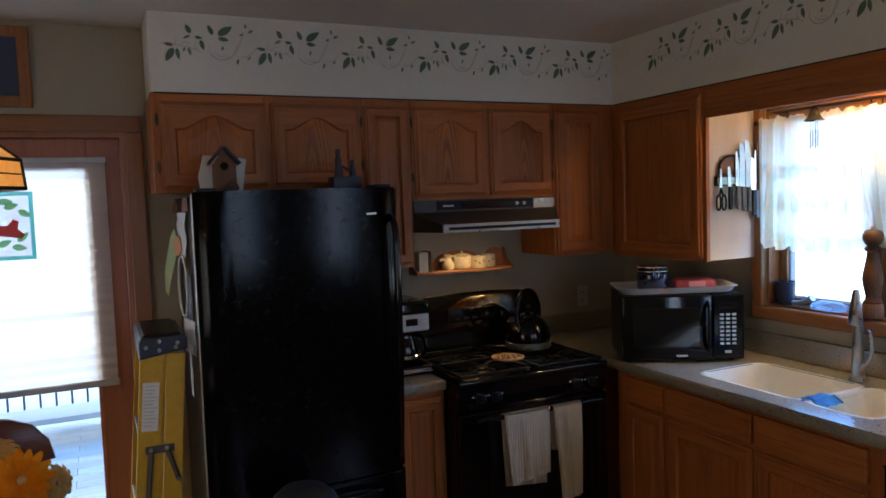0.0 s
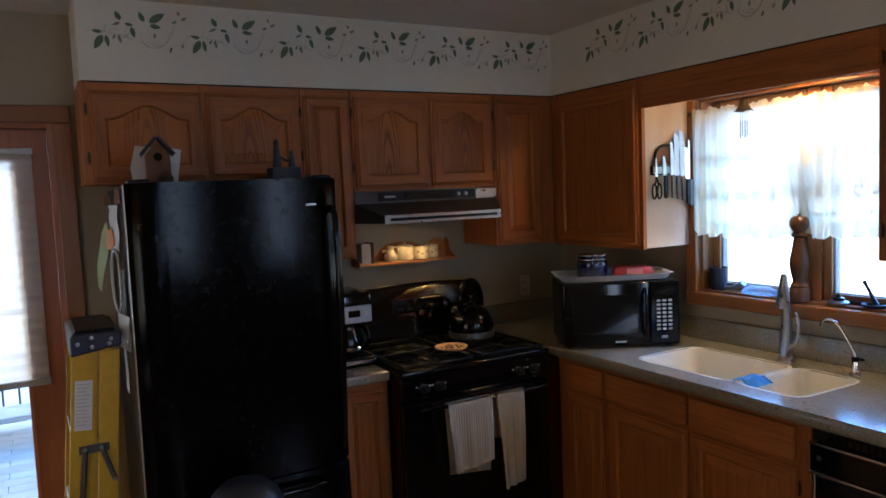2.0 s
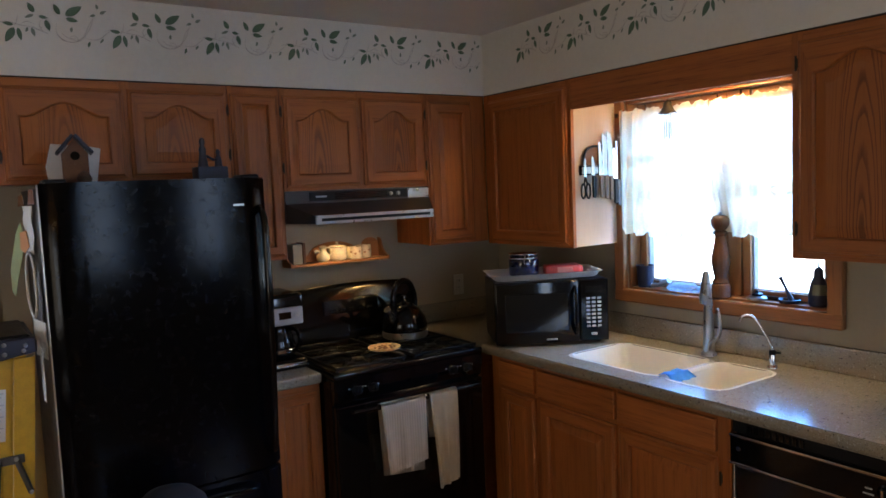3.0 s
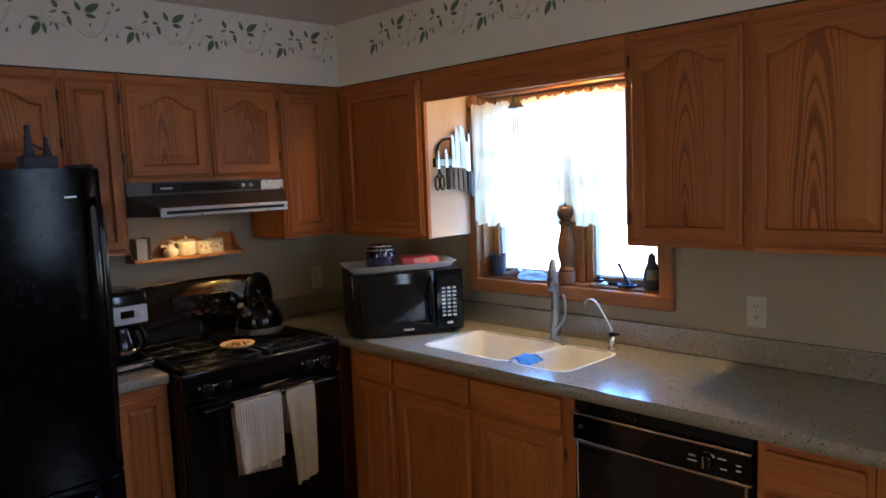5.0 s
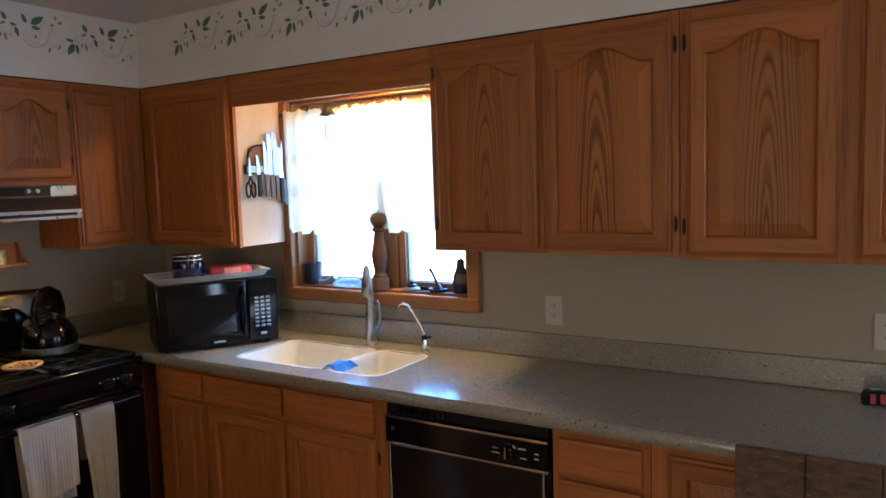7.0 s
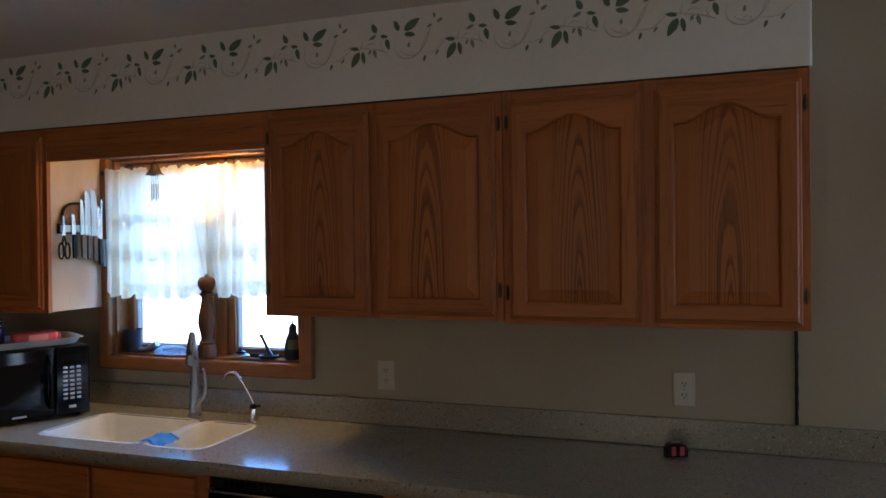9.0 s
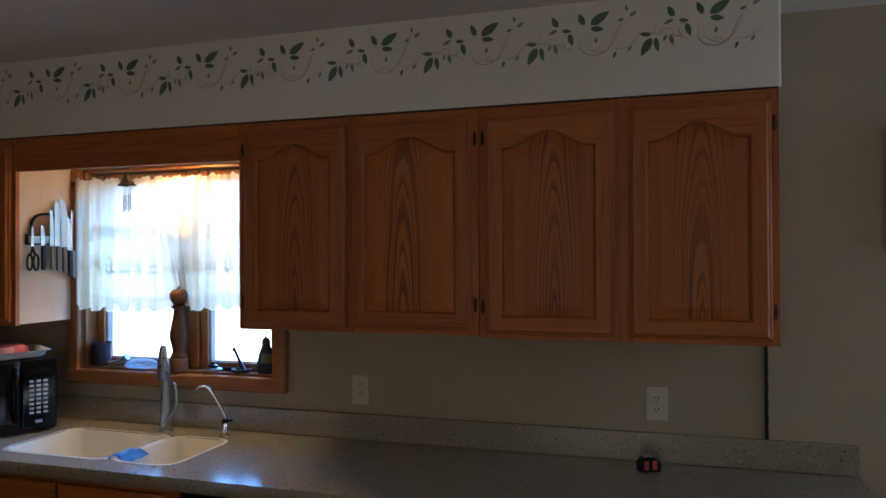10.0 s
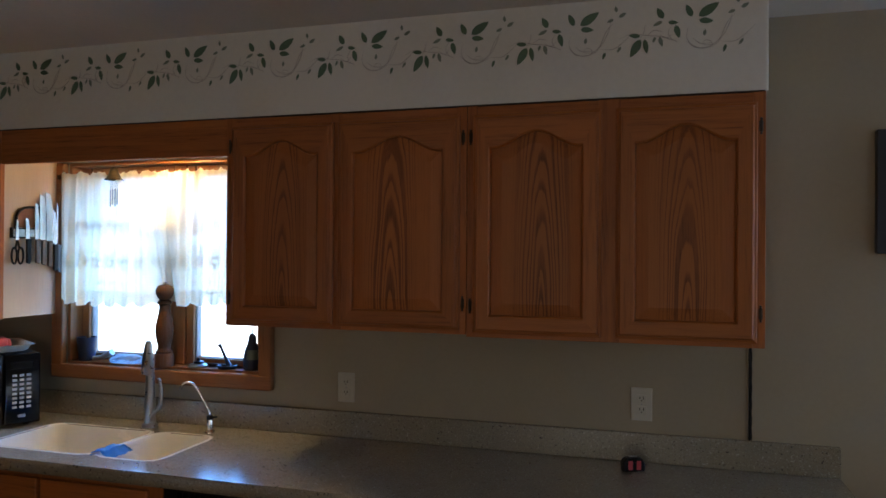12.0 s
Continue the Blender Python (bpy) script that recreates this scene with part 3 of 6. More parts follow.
def door_bm(w, h, arch):
    """Frame of a raised-panel door: front at y = -0.020, back at 0, centred on x and z. Stiles take slot 0, rails slot 1."""
    bm = bmesh.new()
    st = min(0.054, w * 0.2)
    hw, hh = w / 2, h / 2
    iw, bot = hw - st, -hh + st
    top = hh - st - (0.052 if arch else 0)
    n = 16
    def outline(inset):
        pts = [(-iw + inset, bot + inset), (iw - inset, bot + inset)]
        for i in range(n + 1):
            t = i / n
            x = (iw - inset) * (1 - 2 * t)
            z = top - inset
            if arch:
                s = min(1.0, abs(1 - 2 * t) / 0.86)
                z += 0.052 * (0.5 + 0.5 * math.cos(math.pi * s)) ** 0.85
            pts.append((x, z))
        return pts
    inner = outline(0)
    outer = [(-hw, -hh), (hw, -hh)] + [(hw * (1 - 2 * i / n), hh) for i in range(n + 1)]
    def ring(pts, y):
        return [bm.verts.new((x, y, z)) for x, z in pts]
    def shrunk(k):
        return [(x * (hw - k) / hw, z * (hh - k) / hh) for x, z in outer]
    rings = [ring(outer, 0), ring(outer, -0.008), ring(shrunk(0.003), -0.011), ring(shrunk(0.009), -0.0125), ring(shrunk(0.011), -0.0165), ring(shrunk(0.015), -0.020),
             ring(inner, -0.020), ring(outline(0.004), -0.017), ring(outline(0.007), -0.012), ring(outline(0.007), 0)]
    m = len(outer)
    for a, b in zip(rings, rings[1:] + rings[:1]):
        for i in range(m):
            f = bm.faces.new((a[i], a[(i + 1) % m], b[(i + 1) % m], b[i]))
            f.material_index = 1 if i == 0 or 2 <= i < m - 1 else 0
    # raised panel
    pb = bmesh.new()
    p0, p1, p2 = outline(0.005), outline(0.008), outline(min(0.045, iw * 0.4))
    r = [[pb.verts.new((x, y, z)) for x, z in p] for p, y in ((p0, -0.004), (p1, -0.009), (p2, -0.0165))]
    for a, b in zip(r, r[1:]):
        for i in range(m):
            pb.faces.new((a[i], a[(i + 1) % m], b[(i + 1) % m], b[i]))
    pb.faces.new(r[-1])
    return bm, pb


def hinge_bm():
    bm = tube([(0, -0.005, -0.019), (0, -0.005, 0.019)], 0.0036, 8)
    box(-0.006, 0.006, -0.002, 0, -0.016, 0.016, 0.001, bm)
    for z in (-0.022, 0.022):
        lathe([(0, -0.004), (0.0036, -0.002), (0.0036, 0.002), (0, 0.004)], 8, bm, Matrix.Translation((0, -0.005, z)))
    return bm


HINGE = mesh_of("hinge", hinge_bm(), BRONZE, 40)


def door_on(cab, u0, u1, z0, z1, face, arch=True, hinged=""):
    """A panel door lying on the face frame; hinged: 'l', 'r' or none seen."""
    bm, pb = door_bm(u1 - u0, z1 - z0, arch)
    d = part("door", bm, (OAK_V, OAK_H), cab, at=((u0 + u1) / 2, -face, (z0 + z1) / 2))
    part("raised_panel", pb, OAK_P if arch else OAK_V, d)
    if hinged:
        for z in (z0 + 0.088, z1 - 0.071):
            h = new("hinge", HINGE)
            h.parent = d
            h.matrix_basis = Matrix.Translation(((u0 - 0.010 if hinged == "l" else u1 + 0.010) - (u0 + u1) / 2, 0.001, z - (z0 + z1) / 2))
            tagged(h, "dark bronze hinge")
    return d


def drawer_on(cab, u0, u1, z0, z1, face):
    bm = box(u0, u1, -0.020, 0, z0, z1, 0.005)
    bmesh.ops.translate(bm, vec=(-(u0 + u1) / 2, 0, -(z0 + z1) / 2), verts=bm.verts)
    return part("drawer_front", bm, OAK_H, cab, at=((u0 + u1) / 2, -face, (z0 + z1) / 2))


def frame_and_body(cab, u0, u1, z0, z1, face, stiles, rails, left=OAK_V, right=OAK_V, toe=0.0, body_top=None):
    """Carcass 20 mm behind the face, then stiles (u from, to) and rails (u from, to, z from, to)."""
    bm = box(u0 + 0.001, u1 - 0.001, -face + 0.020, -0.002, z0 + 0.004 + toe, body_top or z1 - 0.002, 0.001)
    for f in bm.faces:
        c = f.calc_center_median()
        f.material_index = 1 if c.x < u0 + 0.004 else 2 if c.x > u1 - 0.004 else 0
    part("body", bm, (OAK_V, left, right), cab)
    for a, b in stiles:
        bm = box(a, b, -0.020, 0, z0 + toe, z1 - 0.003, 0.0015)
        bmesh.ops.translate(bm, vec=(-(a + b) / 2, 0, 0), verts=bm.verts)
        part("stile", bm, OAK_V, cab, at=((a + b) / 2, -face + 0.020, 0))
    for a, b, c, d in rails:
        bm = box(a, b, -0.0195, 0, c, d, 0.0015)
        bmesh.ops.translate(bm, vec=(0, 0, -(c + d) / 2), verts=bm.verts)
        part("rail", bm, OAK_H, cab, at=(0, -face + 0.020, (c + d) / 2))


def wall_cabinet(m, u0, u1, z0, doors, label, left=OAK_V, right=OAK_V, z1=2.134, group="oak wall cabinets"):
    cab = thing("wall_cabinet", m, label, "cabinet", group)
    edges = [u0] + [x for d in doors for x in (d[0] + 0.012, d[1] - 0.012)] + [u1]
    stiles = [(edges[i], edges[i + 1]) for i in range(0, len(edges), 2)]
    rails = [(edges[i], edges[i + 1], z, z + 0.034) for i in range(1, len(edges) - 1, 2) for z in (z0, z1 - 0.040)]
    frame_and_body(cab, u0, u1, z0, z1, FACE, stiles, rails, left, right)
    for a, b, arch, hinged in doors:
        door_on(cab, a, b, z0 + 0.015, 2.098, FACE, arch, hinged)
    return cab


wall_cabinet(BACK, -2.550, -1.692, 1.738, ((-2.522, -2.106, True, "l"), (-2.090, -1.702, True, "r")), "short golden oak cabinet with two arched panel doors above the refrigerator")
wall_cabinet(BACK, -1.690, -1.462, 1.372, ((-1.681, -1.472, False, ""),), "narrow golden oak wall cabinet beside the refrigerator")
wall_cabinet(BACK, -1.460, -0.700, 1.675, ((-1.446, -1.075, True, "l"), (-1.057, -0.710, True, "r")), "short golden oak cabinet with two arched doors over the range hood")
wall_cabinet(BACK, -0.698, -0.326, 1.372, ((-0.686, -0.416, False, ""),), "narrow golden oak wall cabinet at the corner")
wall_cabinet(SIDE, 0.327, 0.968, 1.358, ((0.372, 0.948, False, ""),), "oak corner wall cabinet with a pale veneered end", right=BIRCH)
wall_cabinet(SIDE, 2.025, 2.936, 1.372, ((2.050, 2.456, True, "l"), (2.474, 2.914, True, "r")), "golden oak wall cabinet with two arched raised-panel doors")
wall_cabinet(SIDE, 2.938, 3.853, 1.365, ((2.960, 3.376, True, "l"), (3.420, 3.830, True, "r")), "golden oak wall cabinet with two arched doors near bare wall")
# board that ties the cabinets together over the sink
v = thing("valance_board", SIDE, "plain golden oak valance board spanning above the sink window", "valance")
bm = box(0.969, 2.024, -0.010, 0.010, -0.068, 0.070, 0.002)
part("board", bm, OAK_H, v, at=(0, -FACE + 0.012, 2.062))


def base_cabinet(m, u0, u1, fronts, label, face=0.61, z1=0.868, body_top=None):
    """fronts: (kind, u0, u1, z0, z1) of doors and drawers."""
    cab = thing("base_cabinet", m, label, "cabinet", "oak base cabinets")
    cols = sorted({(f[1], f[2]) for f in fronts})
    edges = [u0] + [x for a, b in cols for x in (a + 0.012, b - 0.012)] + [u1]
    stiles = [(edges[i], edges[i + 1]) for i in range(0, len(edges), 2)]
    rails = [(edges[i], edges[i + 1], z, z + 0.036) for i in range(1, len(edges) - 1, 2) for z in (0.10, 0.704, z1 - 0.040)]
    frame_and_body(cab, u0, u1, 0.0, z1, face, stiles, rails, toe=0.10, body_top=body_top)
    part("toe_kick", box(u0 + 0.002, u1 - 0.002, -face + 0.075, -0.1, 0, 0.099, 0.001), OAK_H, cab)
    for kind, a, b, c, d in fronts:
        if kind.startswith("door"):
            door_on(cab, a, b, c, d, face, False, "r" if kind == "door_hinged" else "")
        else:
            drawer_on(cab, a, b, c, d, face)
    return cab


base_cabinet(SIDE, 0.690, 1.016, (("drawer", 0.765, 1.003, 0.732, 0.848), ("door", 0.765, 1.003, 0.115, 0.712)), "golden oak base cabinet with one drawer next to the range")
base_cabinet(SIDE, 1.018, 1.978, (("drawer", 1.033, 1.474, 0.732, 0.848), ("door", 1.033, 1.474, 0.115, 0.712), ("drawer", 1.490, 1.928, 0.732, 0.848), ("door_hinged", 1.490, 1.928, 0.115, 0.712)), "golden oak sink base cabinet with two raised-panel doors", body_top=0.69)
base_cabinet(SIDE, 2.618, 2.924, (("drawer", 2.642, 2.904, 0.722, 0.838), ("drawer", 2.642, 2.904, 0.52, 0.706), ("drawer", 2.642, 2.904, 0.318, 0.504), ("drawer", 2.642, 2.904, 0.115, 0.302)), "golden oak base cabinet with a stack of drawers")
base_cabinet(SIDE, 2.926, 4.100, (("door", 2.975, 3.50, 0.115, 0.838), ("door", 3.53, 4.07, 0.115, 0.838)), "golden oak base cabinet with panel doors beside the drawers")
base_cabinet(BACK, -1.695, -1.470, (("door", -1.685, -1.485, 0.115, 0.838),), "narrow golden oak base cabinet between refrigerator and range")
base_cabinet(BACK, -0.686, -0.03, (("door", -0.60, -0.1, 0.115, 0.838),), "hidden oak corner base cabinet behind the range side", face=0.55)

# ---- worktop and sink ----
SINK = (1.115, 1.875, 0.165, 0.525)   # u from, to; depth from the wall, from, to


def worktop():
    top = thing("worktop", SIDE, "speckled grey-beige solid-surface worktop with matching upstand", "countertop")
    z0, z1 = 0.870, COUNTER_Z
    u0, u1, d0, d1 = SINK
    bm = bmesh.new()
    for a, b, c, d in ((0.0, u0, -0.645, 0), (u1, 4.122, -0.645, 0), (u0, u1, -0.645, -d1), (u0, u1, -d0, 0)):
        box(a, b, c, d, z0, z1, 0, bm)
    box(0.0, 0.66, -0.70, -0.645, z0, z1, 0, bm)
    bmesh.ops.remove_doubles(bm, verts=bm.verts, dist=1e-5)
    inner = [f for f in bm.faces if all(len(e.link_faces) > 2 for e in f.edges)]
    bmesh.ops.delete(bm, geom=inner, context="FACES")
    part("slab", bm, COUNTER, top)
    nose = tube([(0.66, -0.640, 0.892), (4.122, -0.640, 0.892)], 0.0219, 16)
    bmesh.ops.scale(nose, vec=(1, 0.55, 1), space=Matrix.Translation((0, 0.640, -0.892)), verts=nose.verts)
    part("edge_nosing", nose, COUNTER, top, smooth=40)
    bm = box(0.024, 4.122, -0.022, -0.001, z1 + 0.0005, 1.016, 0.004)
    part("upstand", bm, COUNTER, top)
    bm = box(0.001, 0.022, -0.695, -0.024, z1 + 0.0005, 1.016, 0.004)
    part("upstand", bm, COUNTER, top)
    return top


worktop()
left = thing("worktop", BACK, "short speckled grey worktop between refrigerator and range", "countertop")
part("slab", box(-1.695, -1.468, -0.640, -0.002, 0.870, COUNTER_Z, 0.010, segs=3), COUNTER, left, smooth=40)


def sink():
    ob = thing("sink", SIDE, "cream double-bowl solid-surface sink set into the worktop", "sink")
    u0, u1, d0, d1 = SINK
    mid0, mid1 = 1.600, 1.625
    for name, a, b, depth in (("large_bowl", u0, mid0, 0.20), ("small_bowl", mid1, u1, 0.16)):
        bm = bmesh.new()
        def loop(inset, z):
            pts, r = [], 0.055
            for cx, cy, s in ((b - r, -d0 - r, 0), (a + r, -d0 - r, 1), (a + r, -d1 + r, 2), (b - r, -d1 + r, 3)):
                for k in range(5):
                    t = math.pi / 2 * (s + k / 4)
                    pts.append((cx + (r - inset) * math.cos(t), cy + (r - inset) * math.sin(t), z))
            return [bm.verts.new(p) for p in pts]
        loops = [loop(-0.020, COUNTER_Z - 0.0005), loop(-0.004, COUNTER_Z + 0.0012), loop(0.003, COUNTER_Z - 0.006), loop(0.015, COUNTER_Z - depth + 0.03), loop(0.050, COUNTER_Z - depth)]
        for p, q in zip(loops, loops[1:]):
            for i in range(20):
                bm.faces.new((p[i], p[(i + 1) % 20], q[(i + 1) % 20], q[i]))
        bm.faces.new(loops[-1])
        part(name, bm, CREAM, ob, smooth=50)
        drain = lathe([(0, 0.004), (0.02, 0.004), (0.038, 0.007), (0.043, 0.003), (0.043, 0)], 24)
        part("drain", drain, STEEL, ob, "steel drain", at=((a + b) / 2, -(d0 + d1) / 2, COUNTER_Z - depth), smooth=40)
    part("divider", box(mid0 - 0.004, mid1 + 0.004, -d1 + 0.004, -d0 - 0.004, COUNTER_Z - 0.15, COUNTER_Z - 0.004, 0.010, segs=3), CREAM, ob, smooth=40)
    return ob


sink()

# ---- window over the sink ----


def sink_window():
    w = thing("window_1", SIDE, "two-light casement window with stained oak casing over the sink", "window", kind="structure")
    a, b, c, d = WIN
    cw = 0.060
    for u0, u1 in ((a - cw, a), (b, b + cw)):
        bm = box(u0, u1, -0.034, 0, c - 0.005, d, 0.007)
        bmesh.ops.translate(bm, vec=(-(u0 + u1) / 2, 0, 0), verts=bm.verts)
        part("casing", bm, CASING, w, at=((u0 + u1) / 2, -0.001, 0))
    part("casing", box(a - cw, b + cw, -0.036, 0, -0.031, 0.031, 0.007), CASING_H, w, at=(0, -0.001, 1.109))
    part("casing", box(a - cw, b + cw, -0.036, 0, -0.031, 0.031, 0.007), CASING_H, w, at=(0, -0.001, d + 0.032))
    for u0, u1 in ((a, a + 0.014), (b - 0.014, b)):
        part("jamb", box(u0, u1, 0.001, 0.135, c + 0.014, d, 0.001), CASING, w)
    part("window_sill", box(a, b, 0.001, 0.135, -0.008, 0.006, 0.002), CASING_H, w, at=(0, 0, c + 0.008))
    part("head_jamb", box(a, b, 0.001, 0.135, -0.014, 0, 0.001), CASING_H, w, at=(0, 0, d))
    mid = (a + b) / 2 + 0.045
    part("mullion", box(mid - 0.030, mid + 0.030, 0.060, 0.135, c + 0.014, d - 0.014, 0.004), CASING, w)
    for k, (u0, u1) in enumerate(((a + 0.014, mid - 0.030), (mid + 0.030, b - 0.014))):
        sash = thing("sash", Matrix(), "", "")
        sash.parent = w
        z0, z1 = c + 0.014, d - 0.014
        s = 0.048
        for x0, x1, e, f in ((u0, u0 + s, z0, z1), (u1 - s, u1, z0, z1), (u0 + s, u1 - s, z0, z0 + s * 0.75), (u0 + s, u1 - s, z1 - s, z1)):
            part("sash_bar", box(x0, x1, 0.080, 0.120, e, f, 0.005), SASH if x0 < u0 + 0.01 or x1 > u1 - 0.01 else CASING, sash)
            part("stop_bead", box(x0 + (0.006 if x1 < u1 else 0), x1 - 0.006, 0.066, 0.082, e + 0.004, f - 0.004, 0.003), CASING, sash)
        pane = part("pane", box(u0 + s - 0.006, u1 - s + 0.006, 0.098, 0.102, z0 + s * 0.7, z1 - s + 0.006, 0), GLASS, sash)
        pane.visible_shadow = False
    part("crank_cover", box(1.68, 1.80, 0.040, 0.066, c + 0.0145, c + 0.030, 0.005), BRONZE, w, "bronze casement crank")
    return w


def flat_sash_fix(w):
    """Sash Empties carry no tags of their own."""
    for o in w.children_recursive:
        if o.type == "EMPTY":
            for key in ("label", "category"):
                if key in o:
                    del o[key]


flat_sash_fix(sink_window())


def lace_curtain():
    ob = thing("lace_curtain", SIDE, "sheer white lace cafe curtain with scalloped edge gathered on a rod", "curtain")
    bm = bmesh.new()
    uv = bm.loops.layers.uv.new("UVMap")
    u0, u1, z1 = 1.012, 1.980, 1.982
    nu, nz = 260, 36
    rows = []
    for j in range(nz + 1):
        v = j / nz
        row = []
        for i in range(nu + 1):
            s = i / nu
            hang = 0.551 + 0.022 * abs(math.sin(s * math.pi * 13)) + 0.012 * math.sin(s * 5.0)
            x = u0 + (u1 - u0) * s
            # two panels, each gathered more towards its edges
            gather = 0.35 + 0.65 * max(math.exp(-((s - 0.07) / 0.08) ** 2), math.exp(-((s - 0.58) / 0.10) ** 2), math.exp(-((s - 0.97) / 0.1) ** 2))
            wave = gather * (0.012 * math.sin(s * 95 + 1.3 * math.sin(s * 21)) + 0.006 * math.sin(s * 193 + v * 2)) * (0.55 + 0.6 * v)
            z = z1 + (0.005 * math.sin(s * 70) + 0.004 * math.sin(s * 113 + 1) + 0.003 * math.sin(s * 191)) * (1 - v) - hang * v
            row.append(bm.verts.new((x + 0.3 * wave, -0.052 + 0.101 * math.exp(-((x - 1.525) / 0.075) ** 2) * max(0.0, v - 0.45) / 0.55 + wave, z)))
        rows.append(row)
    for j in range(nz):
        for i in range(nu):
            f = bm.faces.new((rows[j][i], rows[j][i + 1], rows[j + 1][i + 1], rows[j + 1][i]))
            f.smooth = True
            for loop, (p, q) in zip(f.loops, ((i, j), (i + 1, j), (i + 1, j + 1), (i, j + 1))):
                loop[uv].uv = (p / nu * 1.25, 0.6 * (1 - q / nz))
    part("fabric", bm, LACE, ob)
    part("rod", tube([(0.99, -0.040, 1.968), (2.0, -0.040, 1.968)], 0.0035, 8), BRONZE, ob, "dark thin curtain rod", smooth=60)
    for u in (0.985, 2.005):
        part("bracket", box(u - 0.006, u + 0.006, -0.046, -0.0355, 1.958, 1.978, 0.002), BRONZE, ob)
    return ob


lace_curtain()

# sink lamp in the soffit
ob = thing("recessed_light", pose(-0.17, -1.6, 2.134), "small recessed warm sink light under the soffit", "ceiling light")
part("trim_ring", lathe([(0.045, -0.001), (0.062, -0.001), (0.064, -0.005), (0.058, -0.010), (0.046, -0.006), (0.045, -0.001)], 32), WHITE, ob, smooth=50)
n = Nodes("bulb_glass")
BULB = n.set(colour=(0.9, 0.8, 0.6), rough=0.4, glow=(1.0, 0.62, 0.26), power=6.0)
part("bulb", lathe([(0.0, -0.012), (0.012, -0.011), (0.024, -0.006), (0.028, -0.001)], 20), BULB, ob, smooth=60)

# ---- glazed back door ----


def back_door():
    d = thing("door_1", BACK, "reddish wooden back door with a large glass light and a lowered shade", "door", kind="structure")
    x0, x1, z1 = -4.45, -2.64, 2.005
    for a, b in ((x1, x1 + 0.070), (x0 - 0.070, x0)):
        bm = box(-0.035, 0.035, -0.020, 0, 0, z1 - 0.001, 0.005)
        part("casing", bm, CASING, d, at=((a + b) / 2, -0.001, 0))
    part("casing", box(x0 - 0.070, x1 + 0.070, -0.022, 0, -0.035, 0.035, 0.005), CASING_H, d, at=(0, -0.001, z1 + 0.035))
    for a, b in ((x1 - 0.020, x1), (x0, x0 + 0.020)):
        part("jamb", box(a, b, 0.001, 0.155, 0, z1, 0.002), DOORWOOD, d)
    part("head_jamb", box(x0 + 0.02, x1 - 0.02, 0.001, 0.155, z1 - 0.02, z1, 0.002), DOORWOOD, d)
    for a, b in ((x1 - 0.036, x1 - 0.0205), (x0 + 0.0205, x0 + 0.036)):
        part("door_stop", box(a, b, 0.0905, 0.110, 0, z1 - 0.0205, 0.002), DOORWOOD, d)
    part("door_stop", box(x0 + 0.036, x1 - 0.036, 0.0905, 0.110, z1 - 0.034, z1 - 0.0205, 0.002), DOORWOOD, d)
    leaf = thing("door_leaf", Matrix(), "", "")
    leaf.parent = d
    a, b, g0, g1 = x0 + 0.022, x1 - 0.022, x0 + 0.15, -2.792
    for u0, u1, c, e in ((a, g0, 0.01, z1 - 0.022), (g1, b, 0.01, z1 - 0.022), (g0, g1, 0.01, 0.24), (g0, g1, 1.862, z1 - 0.022)):
        part("door_rail", box(u0, u1, 0.045, 0.089, c, e, 0.003), DOORWOOD, leaf)
    for u0, u1, c, e in ((g0 - 0.008, g0 + 0.010, 0.23, 1.872), (g1 - 0.010, g1 + 0.008, 0.23, 1.872), (g0, g1, 0.23, 0.25), (g0, g1, 1.852, 1.872)):
        part("glazing_bead", box(u0, u1, 0.038, 0.050, c, e, 0.003), DOORWOOD, leaf)
    pane = part("pane", box(g0, g1, 0.065, 0.069, 0.24, 1.862, 0), GLASS, leaf)
    pane.visible_shadow = False
    part("door_handle", tube(smooth_path([(-4.37, 0.044, 1.0), (-4.37, 0.0, 1.0), (-4.34, -0.02, 1.0), (-4.26, -0.02, 1.0)], 5), 0.009, 10), BRONZE, leaf, smooth=60)
    flat_sash_fix(d)
    return d


back_door()
sh = thing("door_shade", BACK, "translucent pale roller shade lowered over the door glass", "window shade")
bm = bmesh.new()
n_rows = 40
rows = []
for i in range(n_rows + 1):
    z = 1.885 - (1.885 - 0.955) * i / n_rows
    y = 0.016 + (0.004 if i % 2 else 0)
    rows.append([bm.verts.new((x, y, z)) for x in (-4.33, -2.722)])
for p, q in zip(rows, rows[1:]):
    bm.faces.new((p[0], p[1], q[1], q[0]))
part("fabric", bm, SHADE, sh)
part("head_rail", box(-4.335, -2.717, 0.006, 0.034, 1.880, 1.905, 0.004), SILVER, sh)
part("bottom_rail", box(-4.335, -2.716, 0.006, 0.030, 0.930, 0.958, 0.005), SILVER, sh)

# ---- outside ----
n = Nodes("bright_sky")
up = n.node("ShaderNodeSeparateXYZ")
n.put(up.inputs[0], n.coord())
height = n.math("MULTIPLY_ADD", n.noise(n.coord(), 0.35, 3), 0.10, n.math("MULTIPLY", up.outputs[2], 0.1))
HAZE = n.set(colour=(0.8, 0.85, 0.9), rough=1.0, glow=n.ramp(height, (0.27, (0.140, 0.152, 0.150)), (0.40, (0.075, 0.35, 1.0))), power=33.0)
bm = bmesh.new()
v4 = [bm.verts.new(p) for p in ((7.0, -16, -3), (7.0, 9, -3), (7.0, 9, 11), (7.0, -16, 11))]
bm.faces.new(v4)
solid("backdrop", bm, HAZE, "hazy overexposed daylight and distance outdoors", "sky", kind="structure")
n = Nodes("white_haze")
